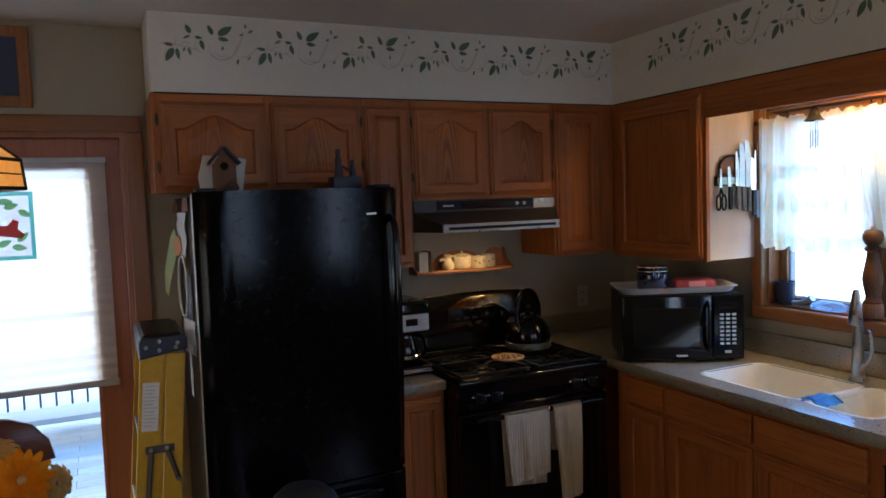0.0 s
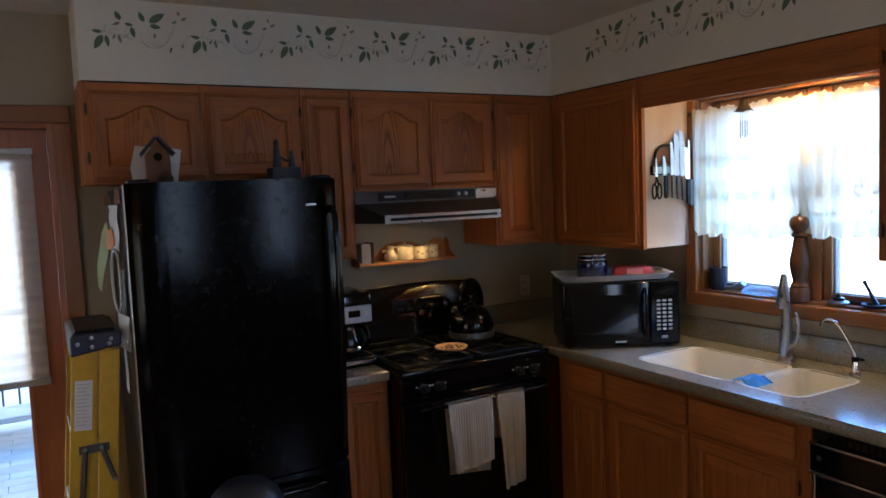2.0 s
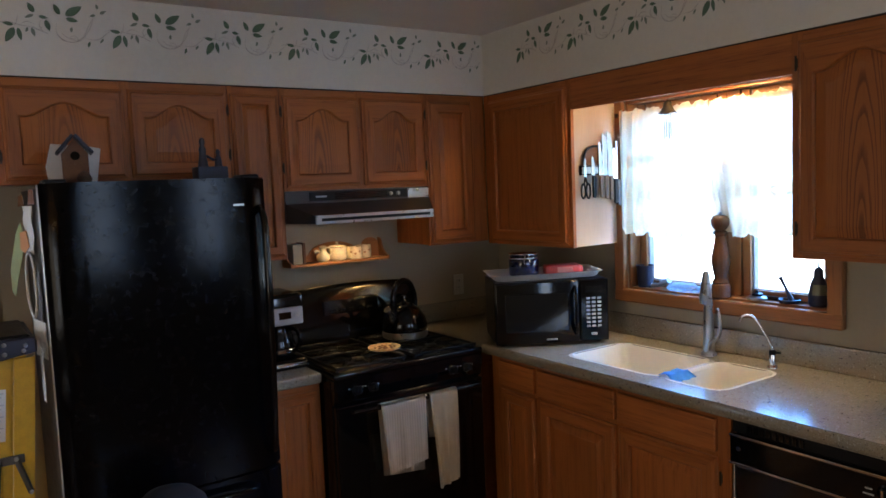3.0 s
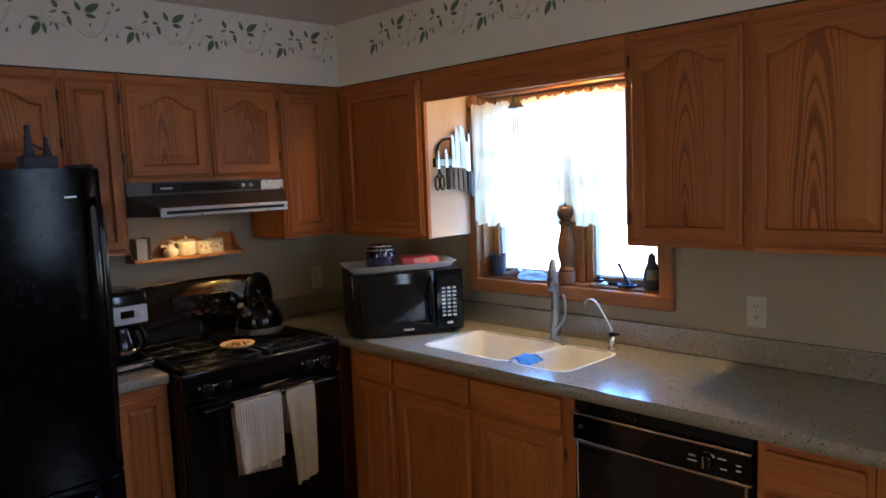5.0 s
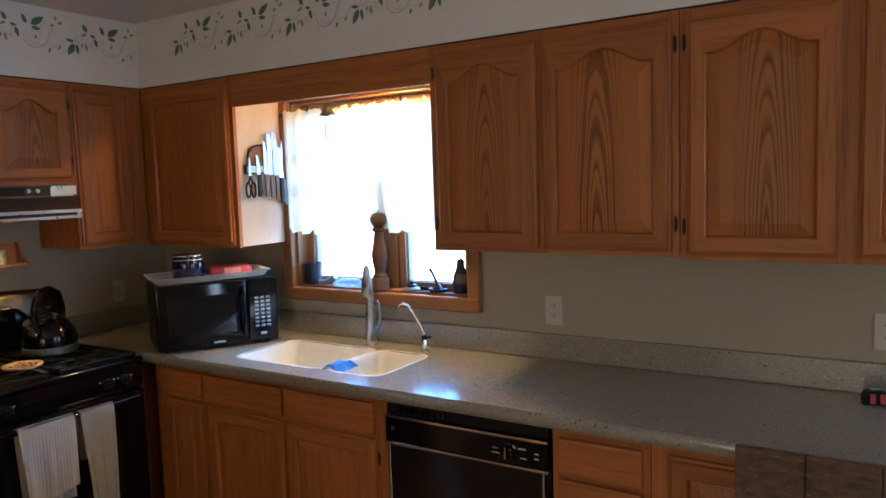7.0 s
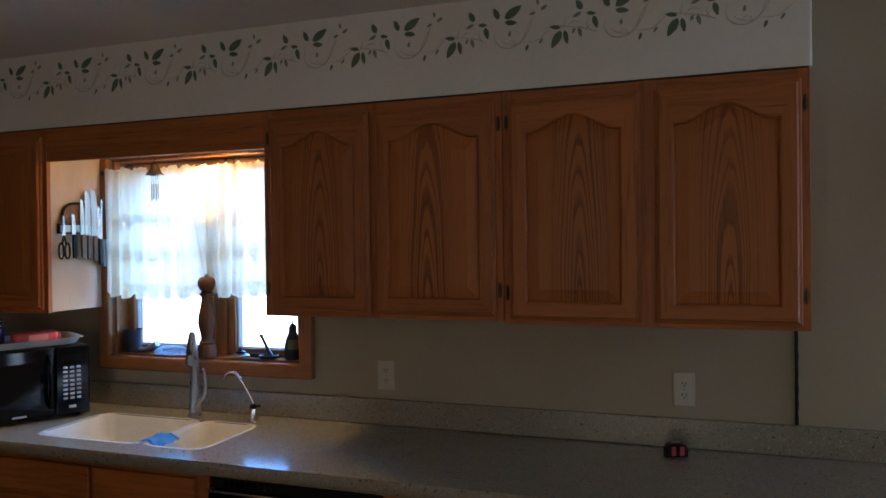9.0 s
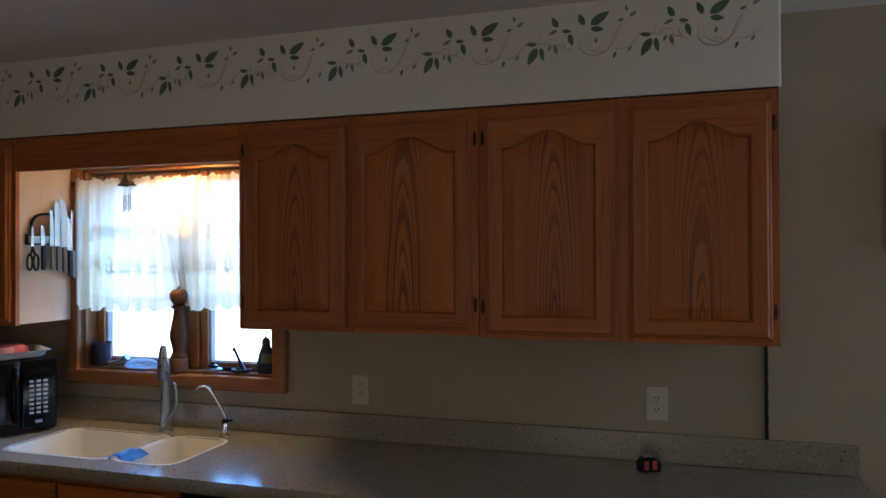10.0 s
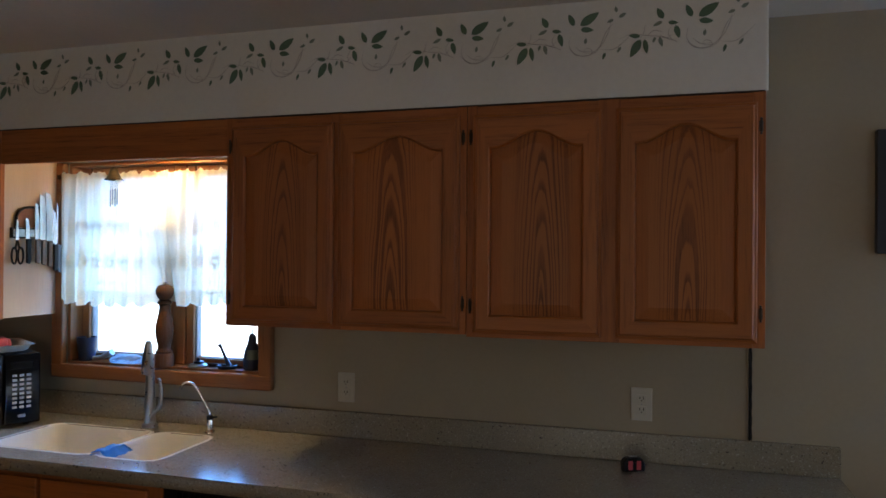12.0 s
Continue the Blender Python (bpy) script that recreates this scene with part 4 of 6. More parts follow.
BRIGHT = n.set(colour=(0.8, 0.85, 0.9), rough=1.0, glow=n.ramp(n.noise(n.coord(), 0.5, 4), (0.4, (0.80, 0.93, 0.96)), (0.62, (1.0, 1.0, 0.98))), power=6.0)
bm = bmesh.new()
bm.faces.new([bm.verts.new(p) for p in ((7.0, 9, -3), (-22, 9, -3), (-22, 9, 4.4), (7.0, 9, 4.4))])
solid("backdrop", bm, BRIGHT, "white overexposed garden haze beyond the deck", "sky", kind="structure")
n = Nodes("dim_sky")
DIM = n.set(colour=(0.5, 0.6, 0.7), rough=1.0, glow=n.ramp(n.noise(n.coord(), 0.35, 3), (0.35, (0.55, 0.78, 1.0)), (0.7, (0.8, 0.92, 1.0))), power=2.2)
bm = bmesh.new()
bm.faces.new([bm.verts.new(p) for p in ((7.0, -16, -3), (-22, -16, -3), (-22, -16, 11), (7.0, -16, 11))])
solid("backdrop", bm, DIM, "softer overcast distance on the far side of the house", "sky", kind="structure")
solid("ground", box(-60, 60, -60, 60, -0.60, -0.40, 0), SNOWY, "pale sunlit ground outside", "ground", kind="structure")
deck = thing("deck", Matrix(), "pale sunlit wooden deck outside the door", "deck", kind="structure")
board = mesh_of("plank", box(-2.2, 2.2, -0.068, 0.068, -0.03, 0, 0.003), DECKWOOD)
for i in range(24):
    for k, xc in enumerate((-5.2, -0.797)):
        p = new("plank", board)
        p.parent = deck
        p.matrix_basis = Matrix.Translation((xc - (0.9 if i % 2 else 0), 0.26 + i * 0.1385, -0.12))
solid("deck_frame", box(-7.8, 1.3, 0.17, 3.64, -0.40, -0.151, 0.004), DECKWOOD, "timber deck base under the boards", "deck", kind="structure")
curb = thing("deck_bench", pose(0, 3.05, -0.119), "low beige timber bench along the deck edge", "bench")
part("top", box(-7.4, 1.0, -0.20, 0.20, 0.19, 0.235, 0.006), DECKWOOD, curb)
for x in (-7.0, -5.2, -3.6, -2.0, -0.4):
    part("leg", box(x - 0.045, x + 0.045, -0.12, 0.12, 0, 0.189, 0.004), DECKWOOD, curb)
rail = thing("deck_railing", pose(0, 3.45, -0.119), "deck railing with thin black metal balusters", "railing")
part("top_rail", box(-7.4, 1.0, -0.04, 0.04, 0.92, 0.96, 0.006), DECKWOOD, rail)
part("bottom_rail", box(-7.4, 1.0, -0.02, 0.02, 0.08, 0.12, 0.004), DECKWOOD, rail)
bal = mesh_of("baluster", tube([(0, 0, 0.11), (0, 0, 0.93)], 0.009, 8), RAILBLACK)
for i in range(70):
    o = new("baluster", bal)
    o.parent = rail
    o.matrix_basis = Matrix.Translation((-7.3 + i * 0.118, 0, 0))
for x in (-7.35, -4.6, -1.8, 0.95):
    part("post", box(x - 0.045, x + 0.045, -0.045, 0.045, 0, 1.0, 0.004), DECKWOOD, rail)

# ---- refrigerator ----


def refrigerator():
    f = thing("refrigerator", pose(-2.081, 0, 0), "black textured bottom-freezer refrigerator with curved door", "refrigerator")
    w, top = 0.379, 1.732
    part("cabinet", box(-w + 0.004, w - 0.004, -0.665, -0.03, 0.02, top - 0.012, 0.006), MATT, f)
    def bowed(z0, z1):
        bm = bmesh.new()
        n = 18
        out = []
        for i in range(n + 1):
            t = -1 + 2 * i / n
            y = -0.755 - 0.008 * (1 - t * t) + 0.035 * max(0.0, (abs(t) - 0.93) / 0.07) ** 2
            out.append((t * w, y))
        out = out + [(w, -0.672), (-w, -0.672)]
        lo, hi = [bm.verts.new((*p, z0)) for p in out], [bm.verts.new((*p, z1)) for p in out]
        m = len(out)
        bm.faces.new(lo), bm.faces.new(hi)
        for i in range(m):
            bm.faces.new((lo[i], lo[(i + 1) % m], hi[(i + 1) % m], hi[i]))
        edges = [e for e in bm.edges if abs(e.verts[0].co.z - e.verts[1].co.z) < 1e-6 and min(e.verts[0].co.y, e.verts[1].co.y) < -0.70]
        bmesh.ops.bevel(bm, geom=edges, offset=0.008, segments=3, profile=0.5, affect="EDGES")
        return bm
    d = part("door", bowed(0.62, top), BLACKTEX, f, smooth=35)
    part("freezer_drawer", bowed(0.07, 0.612), BLACKTEX, f, smooth=35)
    part("edge_trim", box(-w - 0.002, -w + 0.006, -0.706, -0.674, 0.62, top - 0.004, 0.002), SILVER, f, "grey side trim of the door")
    pts = smooth_path([(w - 0.035, -0.755, 1.62), (w - 0.035, -0.800, 1.57), (w - 0.037, -0.815, 1.40), (w - 0.040, -0.815, 1.10), (w - 0.045, -0.800, 0.74), (w - 0.045, -0.755, 0.68)], 6)
    part("door_handle", tube(pts, 0.013, 12), BLACK, d, smooth=60)
    part("badge", box(w - 0.135, w - 0.095, -0.7635, -0.756, 1.628, 1.636, 0.001), STEEL, d, "small silver badge")
    pts = smooth_path([(-0.22, -0.755, 0.565), (-0.2, -0.80, 0.565), (0.2, -0.80, 0.565), (0.27, -0.755, 0.560)], 6)
    part("drawer_handle", tube(pts, 0.012, 12), BLACK, f, smooth=60)
    for x in (-w + 0.05, w - 0.05):
        part("hinge_cap", box(x - 0.035, x + 0.035, -0.72, -0.62, top - 0.012, top + 0.012, 0.006), MATT, f)
    part("toe_grille", box(-w + 0.01, w - 0.01, -0.69, -0.66, 0.012, 0.066, 0.004), MATT, f)
    for x in (-0.3, 0.3):
        part("foot", lathe([(0, 0), (0.02, 0), (0.02, 0.02), (0, 0.021)], 12), MATT, f, at=(x, -0.58, 0))
    return f


refrigerator()

# notes and clips on the refrigerator's side
SIDE_X = -2.458


def side_note(name, label, category, y, z, outline, mat, turn=0.0, lift=0.003):
    """A flat hanging piece on the side panel."""
    bm = prism(outline, -0.001, 0.001)
    m = Matrix.Translation((SIDE_X - lift, y, z)) @ pose(0, 0, 0, 0, 0, -90 + turn)
    return solid(name, bm, mat, label, category, at=m)


def wavy(w, h, n=8, amp=0.008):
    left = [(-w / 2 + amp * math.sin(i * 1.9), -h * i / n) for i in range(n + 1)]
    right = [(w / 2 + amp * math.cos(i * 1.3), -h * i / n) for i in range(n + 1)]
    return left + right[::-1]


side_note("magnet_clip", "chrome magnetic clip on the refrigerator side", "clip", -0.56, 1.715, [(-0.05, -0.05), (0.05, -0.05), (0.03, 0), (-0.03, 0)], CHROME, 8, 0.010)
side_note("magnet_clip", "chrome magnetic clip on the refrigerator side", "clip", -0.30, 1.70, [(-0.05, -0.04), (0.05, -0.04), (0.03, 0), (-0.03, 0)], CHROME, 8, 0.022)
side_note("paper_note", "white paper curling from a clip on the refrigerator", "paper", -0.44, 1.66, wavy(0.11, 0.17, 8, 0.014), PAPER, 9, 0.016)
side_note("bird_cutout", "green and white paper bird hung on the refrigerator side", "decoration", -0.30, 1.60, [(-0.10, -0.26), (-0.10, -0.18), (-0.02, -0.04), (0.03, -0.0), (0.05, -0.04), (0.03, -0.12), (-0.04, -0.22), (-0.07, -0.28)], plain("lime_paper", (0.34, 0.38, 0.17), 0.7), 16, 0.040)
side_note("orange_tag", "small orange tag on the refrigerator side", "tag", -0.40, 1.565, [(-0.06, -0.06), (-0.01, -0.075), (0.05, -0.05), (0.03, 0.008), (-0.05, 0)], plain("orange_paper", (0.60, 0.22, 0.06), 0.7), 10, 0.028)
bm = tube([(0.075 * math.cos(a), -0.004, -0.08 + 0.115 * math.sin(a)) for a in [i * math.pi / 12 for i in range(24)]], 0.006, 8, closed=True)
solid("measuring_ring", bm, WHITE, "pale oval plastic ring hanging on the refrigerator side", "ring", at=Matrix.Translation((SIDE_X - 0.018, -0.46, 1.46)) @ pose(0, 0, 0, 0, 0, -84), smooth=60)
side_note("pot_holder", "dark quilted pot holder hanging on the refrigerator side", "pot holder", -0.53, 1.43, wavy(0.10, 0.17), NAVY, 6, 0.012)
side_note("paper_note", "white list hanging low on the refrigerator", "paper", -0.50, 1.255, wavy(0.16, 0.13), PAPER, 8, 0.012)
side_note("paper_note", "narrow pale paper strip hanging beside the ladder", "paper", -0.56, 1.17, wavy(0.045, 0.19, 8, 0.005), PAPER, 4, 0.020)

# ---- range ----


def gas_range():
    r = thing("gas_range", pose(-1.083, -0.070, 0), "black free-standing gas range with glossy backguard", "range")
    w = 0.378
    part("body", box(-w, w, -0.635, -0.03, 0.03, 0.895, 0.004), BLACK, r)
    part("cooktop", box(-w - 0.002, w + 0.002, -0.672, -0.095, 0.893, 0.921, 0.009, segs=3), BLACK, r, smooth=40)
    prof = [(-0.030, 0.92), (-0.030, 1.150), (-0.040, 1.185), (-0.075, 1.190), (-0.092, 1.165), (-0.110, 0.925)]
    bm = bmesh.new()
    n = 14
    rings = []
    for i in range(n + 1):
        t = -1 + 2 * i / n
        k = 0.020 * (1 - t * t) - 0.014 * max(0, abs(t) - 0.9) * 10
        rings.append([bm.verts.new((t * w, y, z + (k if z > 1.0 else 0))) for y, z in prof])
    for p, q in zip(rings, rings[1:]):
        for j in range(len(prof)):
            bm.faces.new((p[j], q[j], q[(j + 1) % len(prof)], p[(j + 1) % len(prof)]))
    bm.faces.new(rings[0]), bm.faces.new(rings[-1])
    part("backguard", bm, BLACK, r, smooth=35)
    part("clock_panel", box(-0.15, 0.15, -0.107, -0.090, 1.065, 1.135, 0.003, turn=None), DARKGLASS, r)
    for x in (-0.10, -0.05, 0.0, 0.05, 0.10):
        part("button", box(x - 0.015, x + 0.015, -0.110, -0.100, 1.078, 1.090, 0.002), MATT, r)
    # sloping control panel with four knobs
    bm = prism([(-0.668, 0.893), (-0.668, 0.842), (-0.650, 0.786), (-0.62, 0.786), (-0.62, 0.893)], -w, w, 0.004, m=Matrix(((0, 1, 0, 0), (1, 0, 0, 0), (0, 0, 1, 0), (0, 0, 0, 1))))
    panel = part("control_panel", bm, BLACK, r)
    knob = lathe([(0, 0.030), (0.012, 0.030), (0.016, 0.026), (0.018, 0.008), (0.023, 0.004), (0.023, 0)], 20)
    box(-0.003, 0.003, -0.017, 0.017, 0.028, 0.036, 0.001, knob)
    kme = mesh_of("knob", knob, MATT, 40)
    for x in (-0.28, -0.205, 0.205, 0.285):
        k = new("knob", kme)
        k.parent = panel
        k.matrix_basis = Matrix.Translation((x, -0.665, 0.840)) @ pose(0, 0, 0, 80, 0, 12)
        for j, dx in enumerate((-0.032, 0.030)):
            part("marking", box(x + dx - 0.004, x + dx + 0.004, -0.6692, -0.6672, 0.848, 0.853, 0), SILVER, panel)
    door = part("oven_door", box(-w + 0.004, w - 0.004, -0.668, -0.636, 0.20, 0.780, 0.006), BLACK, r)
    part("oven_window", box(-0.24, 0.24, -0.672, -0.666, 0.34, 0.64, 0.003), DARKGLASS, door)
    h = tube(smooth_path([(-w + 0.06, -0.665, 0.765), (-w + 0.06, -0.712, 0.765), (-w + 0.09, -0.722, 0.765), (0, -0.726, 0.765), (w - 0.09, -0.722, 0.765), (w - 0.06, -0.712, 0.765), (w - 0.06, -0.665, 0.765)], 5), 0.011, 12)
    part("handle", h, BLACK, door, smooth=60)
    part("storage_drawer", box(-w + 0.004, w - 0.004, -0.664, -0.636, 0.05, 0.192, 0.005), BLACK, r)
    for x in (-0.3, 0.3):
        for y in (-0.58, -0.1):
            part("foot", lathe([(0, 0), (0.02, 0), (0.02, 0.028), (0, 0.031)], 12), MATT, r, at=(x, y, 0))
    # burners under cast-iron grates
    for x in (-0.19, 0.19):
        for y in (-0.52, -0.25):
            b = lathe([(0, 0.016), (0.035, 0.016), (0.040, 0.012), (0.040, 0.006), (0.055, 0.004), (0.060, 0)], 24)
            part("burner", b, IRON, r, at=(x, y, 0.921), smooth=40)
        g = bmesh.new()
        for y in (-0.645, -0.385, -0.125):
            box(x - 0.165, x + 0.165, y - 0.005, y + 0.005, 0.929, 0.941, 0.003, g)
        for dx in (-0.165, 0.165):
            box(x + dx - 0.006, x + dx + 0.006, -0.65, -0.12, 0.929, 0.941, 0.003, g)
        for y in (-0.52, -0.25):
            for a in range(8):
                c, s = math.cos(a * math.pi / 4), math.sin(a * math.pi / 4)
                far = 0.15 if a % 2 == 0 else 0.165
                tube([(x + 0.03 * c, y + 0.03 * s, 0.938), (x + far * c, y + 0.8 * far * s, 0.936)], 0.0042, 6, g)
        for dx in (-0.16, 0.16):
            for y in (-0.64, -0.13):
                box(x + dx - 0.007, x + dx + 0.007, y - 0.007, y + 0.007, 0.921, 0.931, 0.002, g)
        part("grate", g, IRON, r)
    return r


gas_range()


def towel(name, label, mat, x0, x1, front_len, back_len, skew, fold):
    """A cloth folded over the oven handle, with hanging ripples."""
    bm = bmesh.new()
    nu, y0, zc, rad = 16, -0.796, 0.765, 0.0165
    path = [(rad, -back_len)] + [(rad, -back_len * (1 - i / 5)) for i in range(1, 5)]
    path += [(rad * math.cos(a), rad * math.sin(a)) for a in [math.pi * i / 6 for i in range(7)]]
    path += [(-rad - 0.002, -front_len * i / 10) for i in range(1, 11)]
    total = len(path)
    rows = []
    for j, (dy, dz) in enumerate(path):
        row = []
        for i in range(nu + 1):
            t = i / nu
            drop = max(0.0, -dz)
            rip = fold * math.sin(t * 9 + 0.8) * min(1, drop * 4) + 0.004 * math.sin(t * 23) * min(1, drop * 6)
            pinch = (t - 0.5) * 0.05 * min(1, drop * 2) * (1 if dy < 0 else 0.4)
            x = x0 + (x1 - x0) * t + skew * drop - pinch
            tip = 0.022 * (0.5 - t) * (1 if dy < 0 else -1) * (drop > 0.05)
            out = -abs(rip) if dy < 0 else abs(rip) * 0.3
            row.append(bm.verts.new((x - (x0 + x1) / 2, y0 + dy + out, zc + dz - tip)))
        rows.append(row)
    for p, q in zip(rows, rows[1:]):
        for i in range(nu):
            bm.faces.new((p[i], p[i + 1], q[i + 1], q[i]))
    bmesh.ops.solidify(bm, geom=bm.faces[:], thickness=0.004)
    return solid(name, bm, mat, label, "towel", "towels on the oven handle", at=Matrix.Translation(((x0 + x1) / 2, 0, 0)), smooth=60)


towel("dish_towel", "ribbed off-white dish towel folded over the oven handle", TOWEL, -1.290, -1.072, 0.275, 0.315, 0.03, 0.010)
towel("dish_towel", "smooth tan dish towel folded over the oven handle", TOWEL_B, -1.050, -0.905, 0.40, 0.20, 0.02, 0.014)


def range_hood():
    h = thing("range_hood", pose(-1.080, 0, 0), "dark grey under-cabinet range hood with steel lip", "range hood")
    w = 0.380
    bm = bmesh.new()
    fw = 0.305
    back = [(-w, -0.002, 1.530), (w, -0.002, 1.530), (w, -0.002, 1.674), (-w, -0.002, 1.674)]
    mid = [(-w, -0.330, 1.530), (w, -0.330, 1.530), (w, -0.330, 1.674), (-w, -0.330, 1.674)]
    low = [(-w, -0.334, 1.530), (w, -0.334, 1.530), (w, -0.334, 1.618), (-w, -0.334, 1.618)]
    front = [(-fw, -0.478, 1.529), (fw, -0.478, 1.529), (fw, -0.478, 1.562), (-fw, -0.478, 1.562)]
    rings = [[bm.verts.new(p) for p in r] for r in (back, mid, low, front)]
    for p, q in zip(rings, rings[1:]):
        for i in range(4):
            bm.faces.new((p[i], p[(i + 1) % 4], q[(i + 1) % 4], q[i]))
    bm.faces.new(rings[0]), bm.faces.new(rings[-1])
    part("canopy", bm, HOODGREY, h)
    part("front_lip", box(-fw - 0.002, fw + 0.002, -0.487, -0.475, 1.525, 1.566, 0.003), STEEL, h, "brushed steel lip")
    part("lip_slot", box(-0.28, 0.285, -0.4885, -0.480, 1.538, 1.552, 0.002), MATT, h)
    part("vent_panel", box(-0.265, 0.255, -0.337, -0.320, 1.626, 1.668, 0.002), MATT, h)
    for z in (1.634, 1.642, 1.650, 1.658):
        part("louvre", box(-0.14, 0.14, -0.341, -0.334, z - 0.002, z + 0.002, 0.001), BLACK, h)
    part("light_lens", box(0.258, 0.378, -0.338, -0.320, 1.622, 1.668, 0.003), STEEL, h, "bright steel end panel")
    for x in (0.16, 0.20):
        part("switch", lathe([(0, 0.010), (0.008, 0.010), (0.010, 0)], 14), SILVER, h, at=Matrix.Translation((x, -0.336, 1.647)) @ pose(0, 0, 0, 90, 0, 0))
    part("badge", box(-0.235, -0.18, -0.3385, -0.335, 1.642, 1.650, 0), SILVER, h)
    part("lamp_cover", box(-0.10, 0.06, -0.36, -0.24, 1.5285, 1.5315, 0.001), BULB, h, "lit lamp cover")
    return h


range_hood()

# ---- dishwasher ----


def dishwasher():
    d = thing("dishwasher", SIDE, "black built-in dishwasher with chrome trim strips", "dishwasher")
    u0, u1, y = 1.984, 2.612, -0.632
    part("tub", box(u0 + 0.006, u1 - 0.006, -0.60, -0.02, 0.09, 0.866, 0.002), MATT, d)
    part("vent_strip", box(u0 + 0.003, u1 - 0.003, y + 0.014, -0.60, 0.820, 0.866, 0.004), MATT, d)
    for i in range(9):
        part("vent_slot", box(u0 + 0.06 + i * 0.022, u0 + 0.074 + i * 0.022, y + 0.009, y + 0.016, 0.829, 0.853, 0.001), BLACK, d)
    p = part("control_panel", box(u0 + 0.003, u1 - 0.003, y, -0.60, 0.724, 0.812, 0.003), BLACK, d)
    part("trim_strip", box(u0 + 0.002, u1 - 0.002, y - 0.003, y + 0.01, 0.811, 0.819, 0.001), CHROME, d, "chrome strip")
    part("trim_strip", box(u0 + 0.002, u1 - 0.002, y - 0.003, y + 0.01, 0.716, 0.724, 0.001), CHROME, d, "chrome strip")
    k = lathe([(0, 0.022), (0.008, 0.022), (0.020, 0.018), (0.023, 0.004), (0.028, 0.002), (0.028, 0)], 28)
    box(-0.004, 0.004, -0.020, 0.020, 0.018, 0.030, 0.002, k)
    part("dial", k, BLACK, p, at=Matrix.Translation((2.478, y, 0.768)) @ pose(0, 0, 0, 90, 0, 0), smooth=40)
    part("dial_pointer", box(-0.003, 0.003, -0.001, 0.001, -0.018, 0.018, 0), CHROME, p, at=(2.478, y - 0.031, 0.770))
    for dx, dz, w in ((-0.05, 0.004, 0.02), (-0.05, -0.012, 0.03), (0.045, 0.014, 0.026), (0.05, -0.016, 0.02), (0.095, 0.006, 0.014), (0.095, -0.010, 0.014)):
        part("marking", box(2.478 + dx - w / 2, 2.478 + dx + w / 2, y - 0.0012, y, 0.768 + dz - 0.002, 0.768 + dz + 0.002, 0), SILVER, p)
    part("badge", lathe([(0, 0.002), (0.008, 0.002), (0.009, 0)], 16), CHROME, p, at=Matrix.Translation((u0 + 0.035, y, 0.772)) @ pose(0, 0, 0, 90, 0, 0))
    part("door", box(u0 + 0.022, u1 - 0.022, y + 0.004, -0.60, 0.12, 0.714, 0.004), DARKGLASS, d)
    for a, b in ((u0 + 0.014, u0 + 0.021), (u1 - 0.021, u1 - 0.014)):
        part("trim_strip", box(a, b, y, -0.60, 0.12, 0.714, 0.001), CHROME, d, "chrome strip")
    part("toe_panel", box(u0 + 0.01, u1 - 0.01, -0.56, -0.50, 0.0, 0.115, 0.002), MATT, d)
    return d


dishwasher()

# ---- things on the worktops ----


def microwave():
    m = thing("microwave", pose(-0.4335, -0.9225, COUNTER_Z, 0, 0, -30), "black countertop microwave with keypad standing across the corner", "microwave")
    w, d, z0, z1 = 0.264, 0.318, 0.014, 0.302
    part("body", box(-w, w, 0.012, d, z0, z1, 0.006), MATT, m)
    door = part("door", box(-w, 0.128, -0.022, 0.011, z0, z1, 0.008, segs=3), BLACK, m, smooth=40)
    part("door_glass", box(-w + 0.045, 0.075, -0.0245, -0.018, z0 + 0.055, z1 - 0.055, 0.004), DARKGLASS, door)
    part("handle", tube(smooth_path([(0.107, -0.020, z0 + 0.04), (0.107, -0.047, z0 + 0.07), (0.107, -0.052, 0.15), (0.107, -0.047, z1 - 0.06), (0.107, -0.020, z1 - 0.03)], 5), 0.008, 10), BLACK, door, smooth=60)
    p = part("control_panel", box(0.131, w, -0.020, 0.011, z0, z1, 0.006), BLACK, m)
    part("display", box(0.152, 0.236, -0.022, -0.017, z1 - 0.062, z1 - 0.032, 0.002), DARKGLASS, p)
    key = mesh_of("key", box(-0.0085, 0.0085, -0.0015, 0.0015, -0.0048, 0.0048, 0.001), SILVER)
    for row in range(8):
        for col in range(3):
            k = new("key", key)
            k.parent = p
            k.matrix_basis = Matrix.Translation((0.168 + col * 0.026, -0.0212, z1 - 0.088 - row * 0.0185))
    part("key", box(0.180, 0.208, -0.0225, -0.0195, z0 + 0.028, z0 + 0.040, 0.002), SILVER, p)
    part("badge", box(-0.03, 0.02, -0.0232, -0.0215, z0 + 0.014, z0 + 0.022, 0), SILVER, door)
    for x in (-w + 0.04, w - 0.04):
        for y in (0.04, d - 0.04):
            part("foot", lathe([(0, 0), (0.014, 0), (0.015, 0.0145), (0, 0.015)], 12), MATT, m, at=(x, y, 0))
    return m


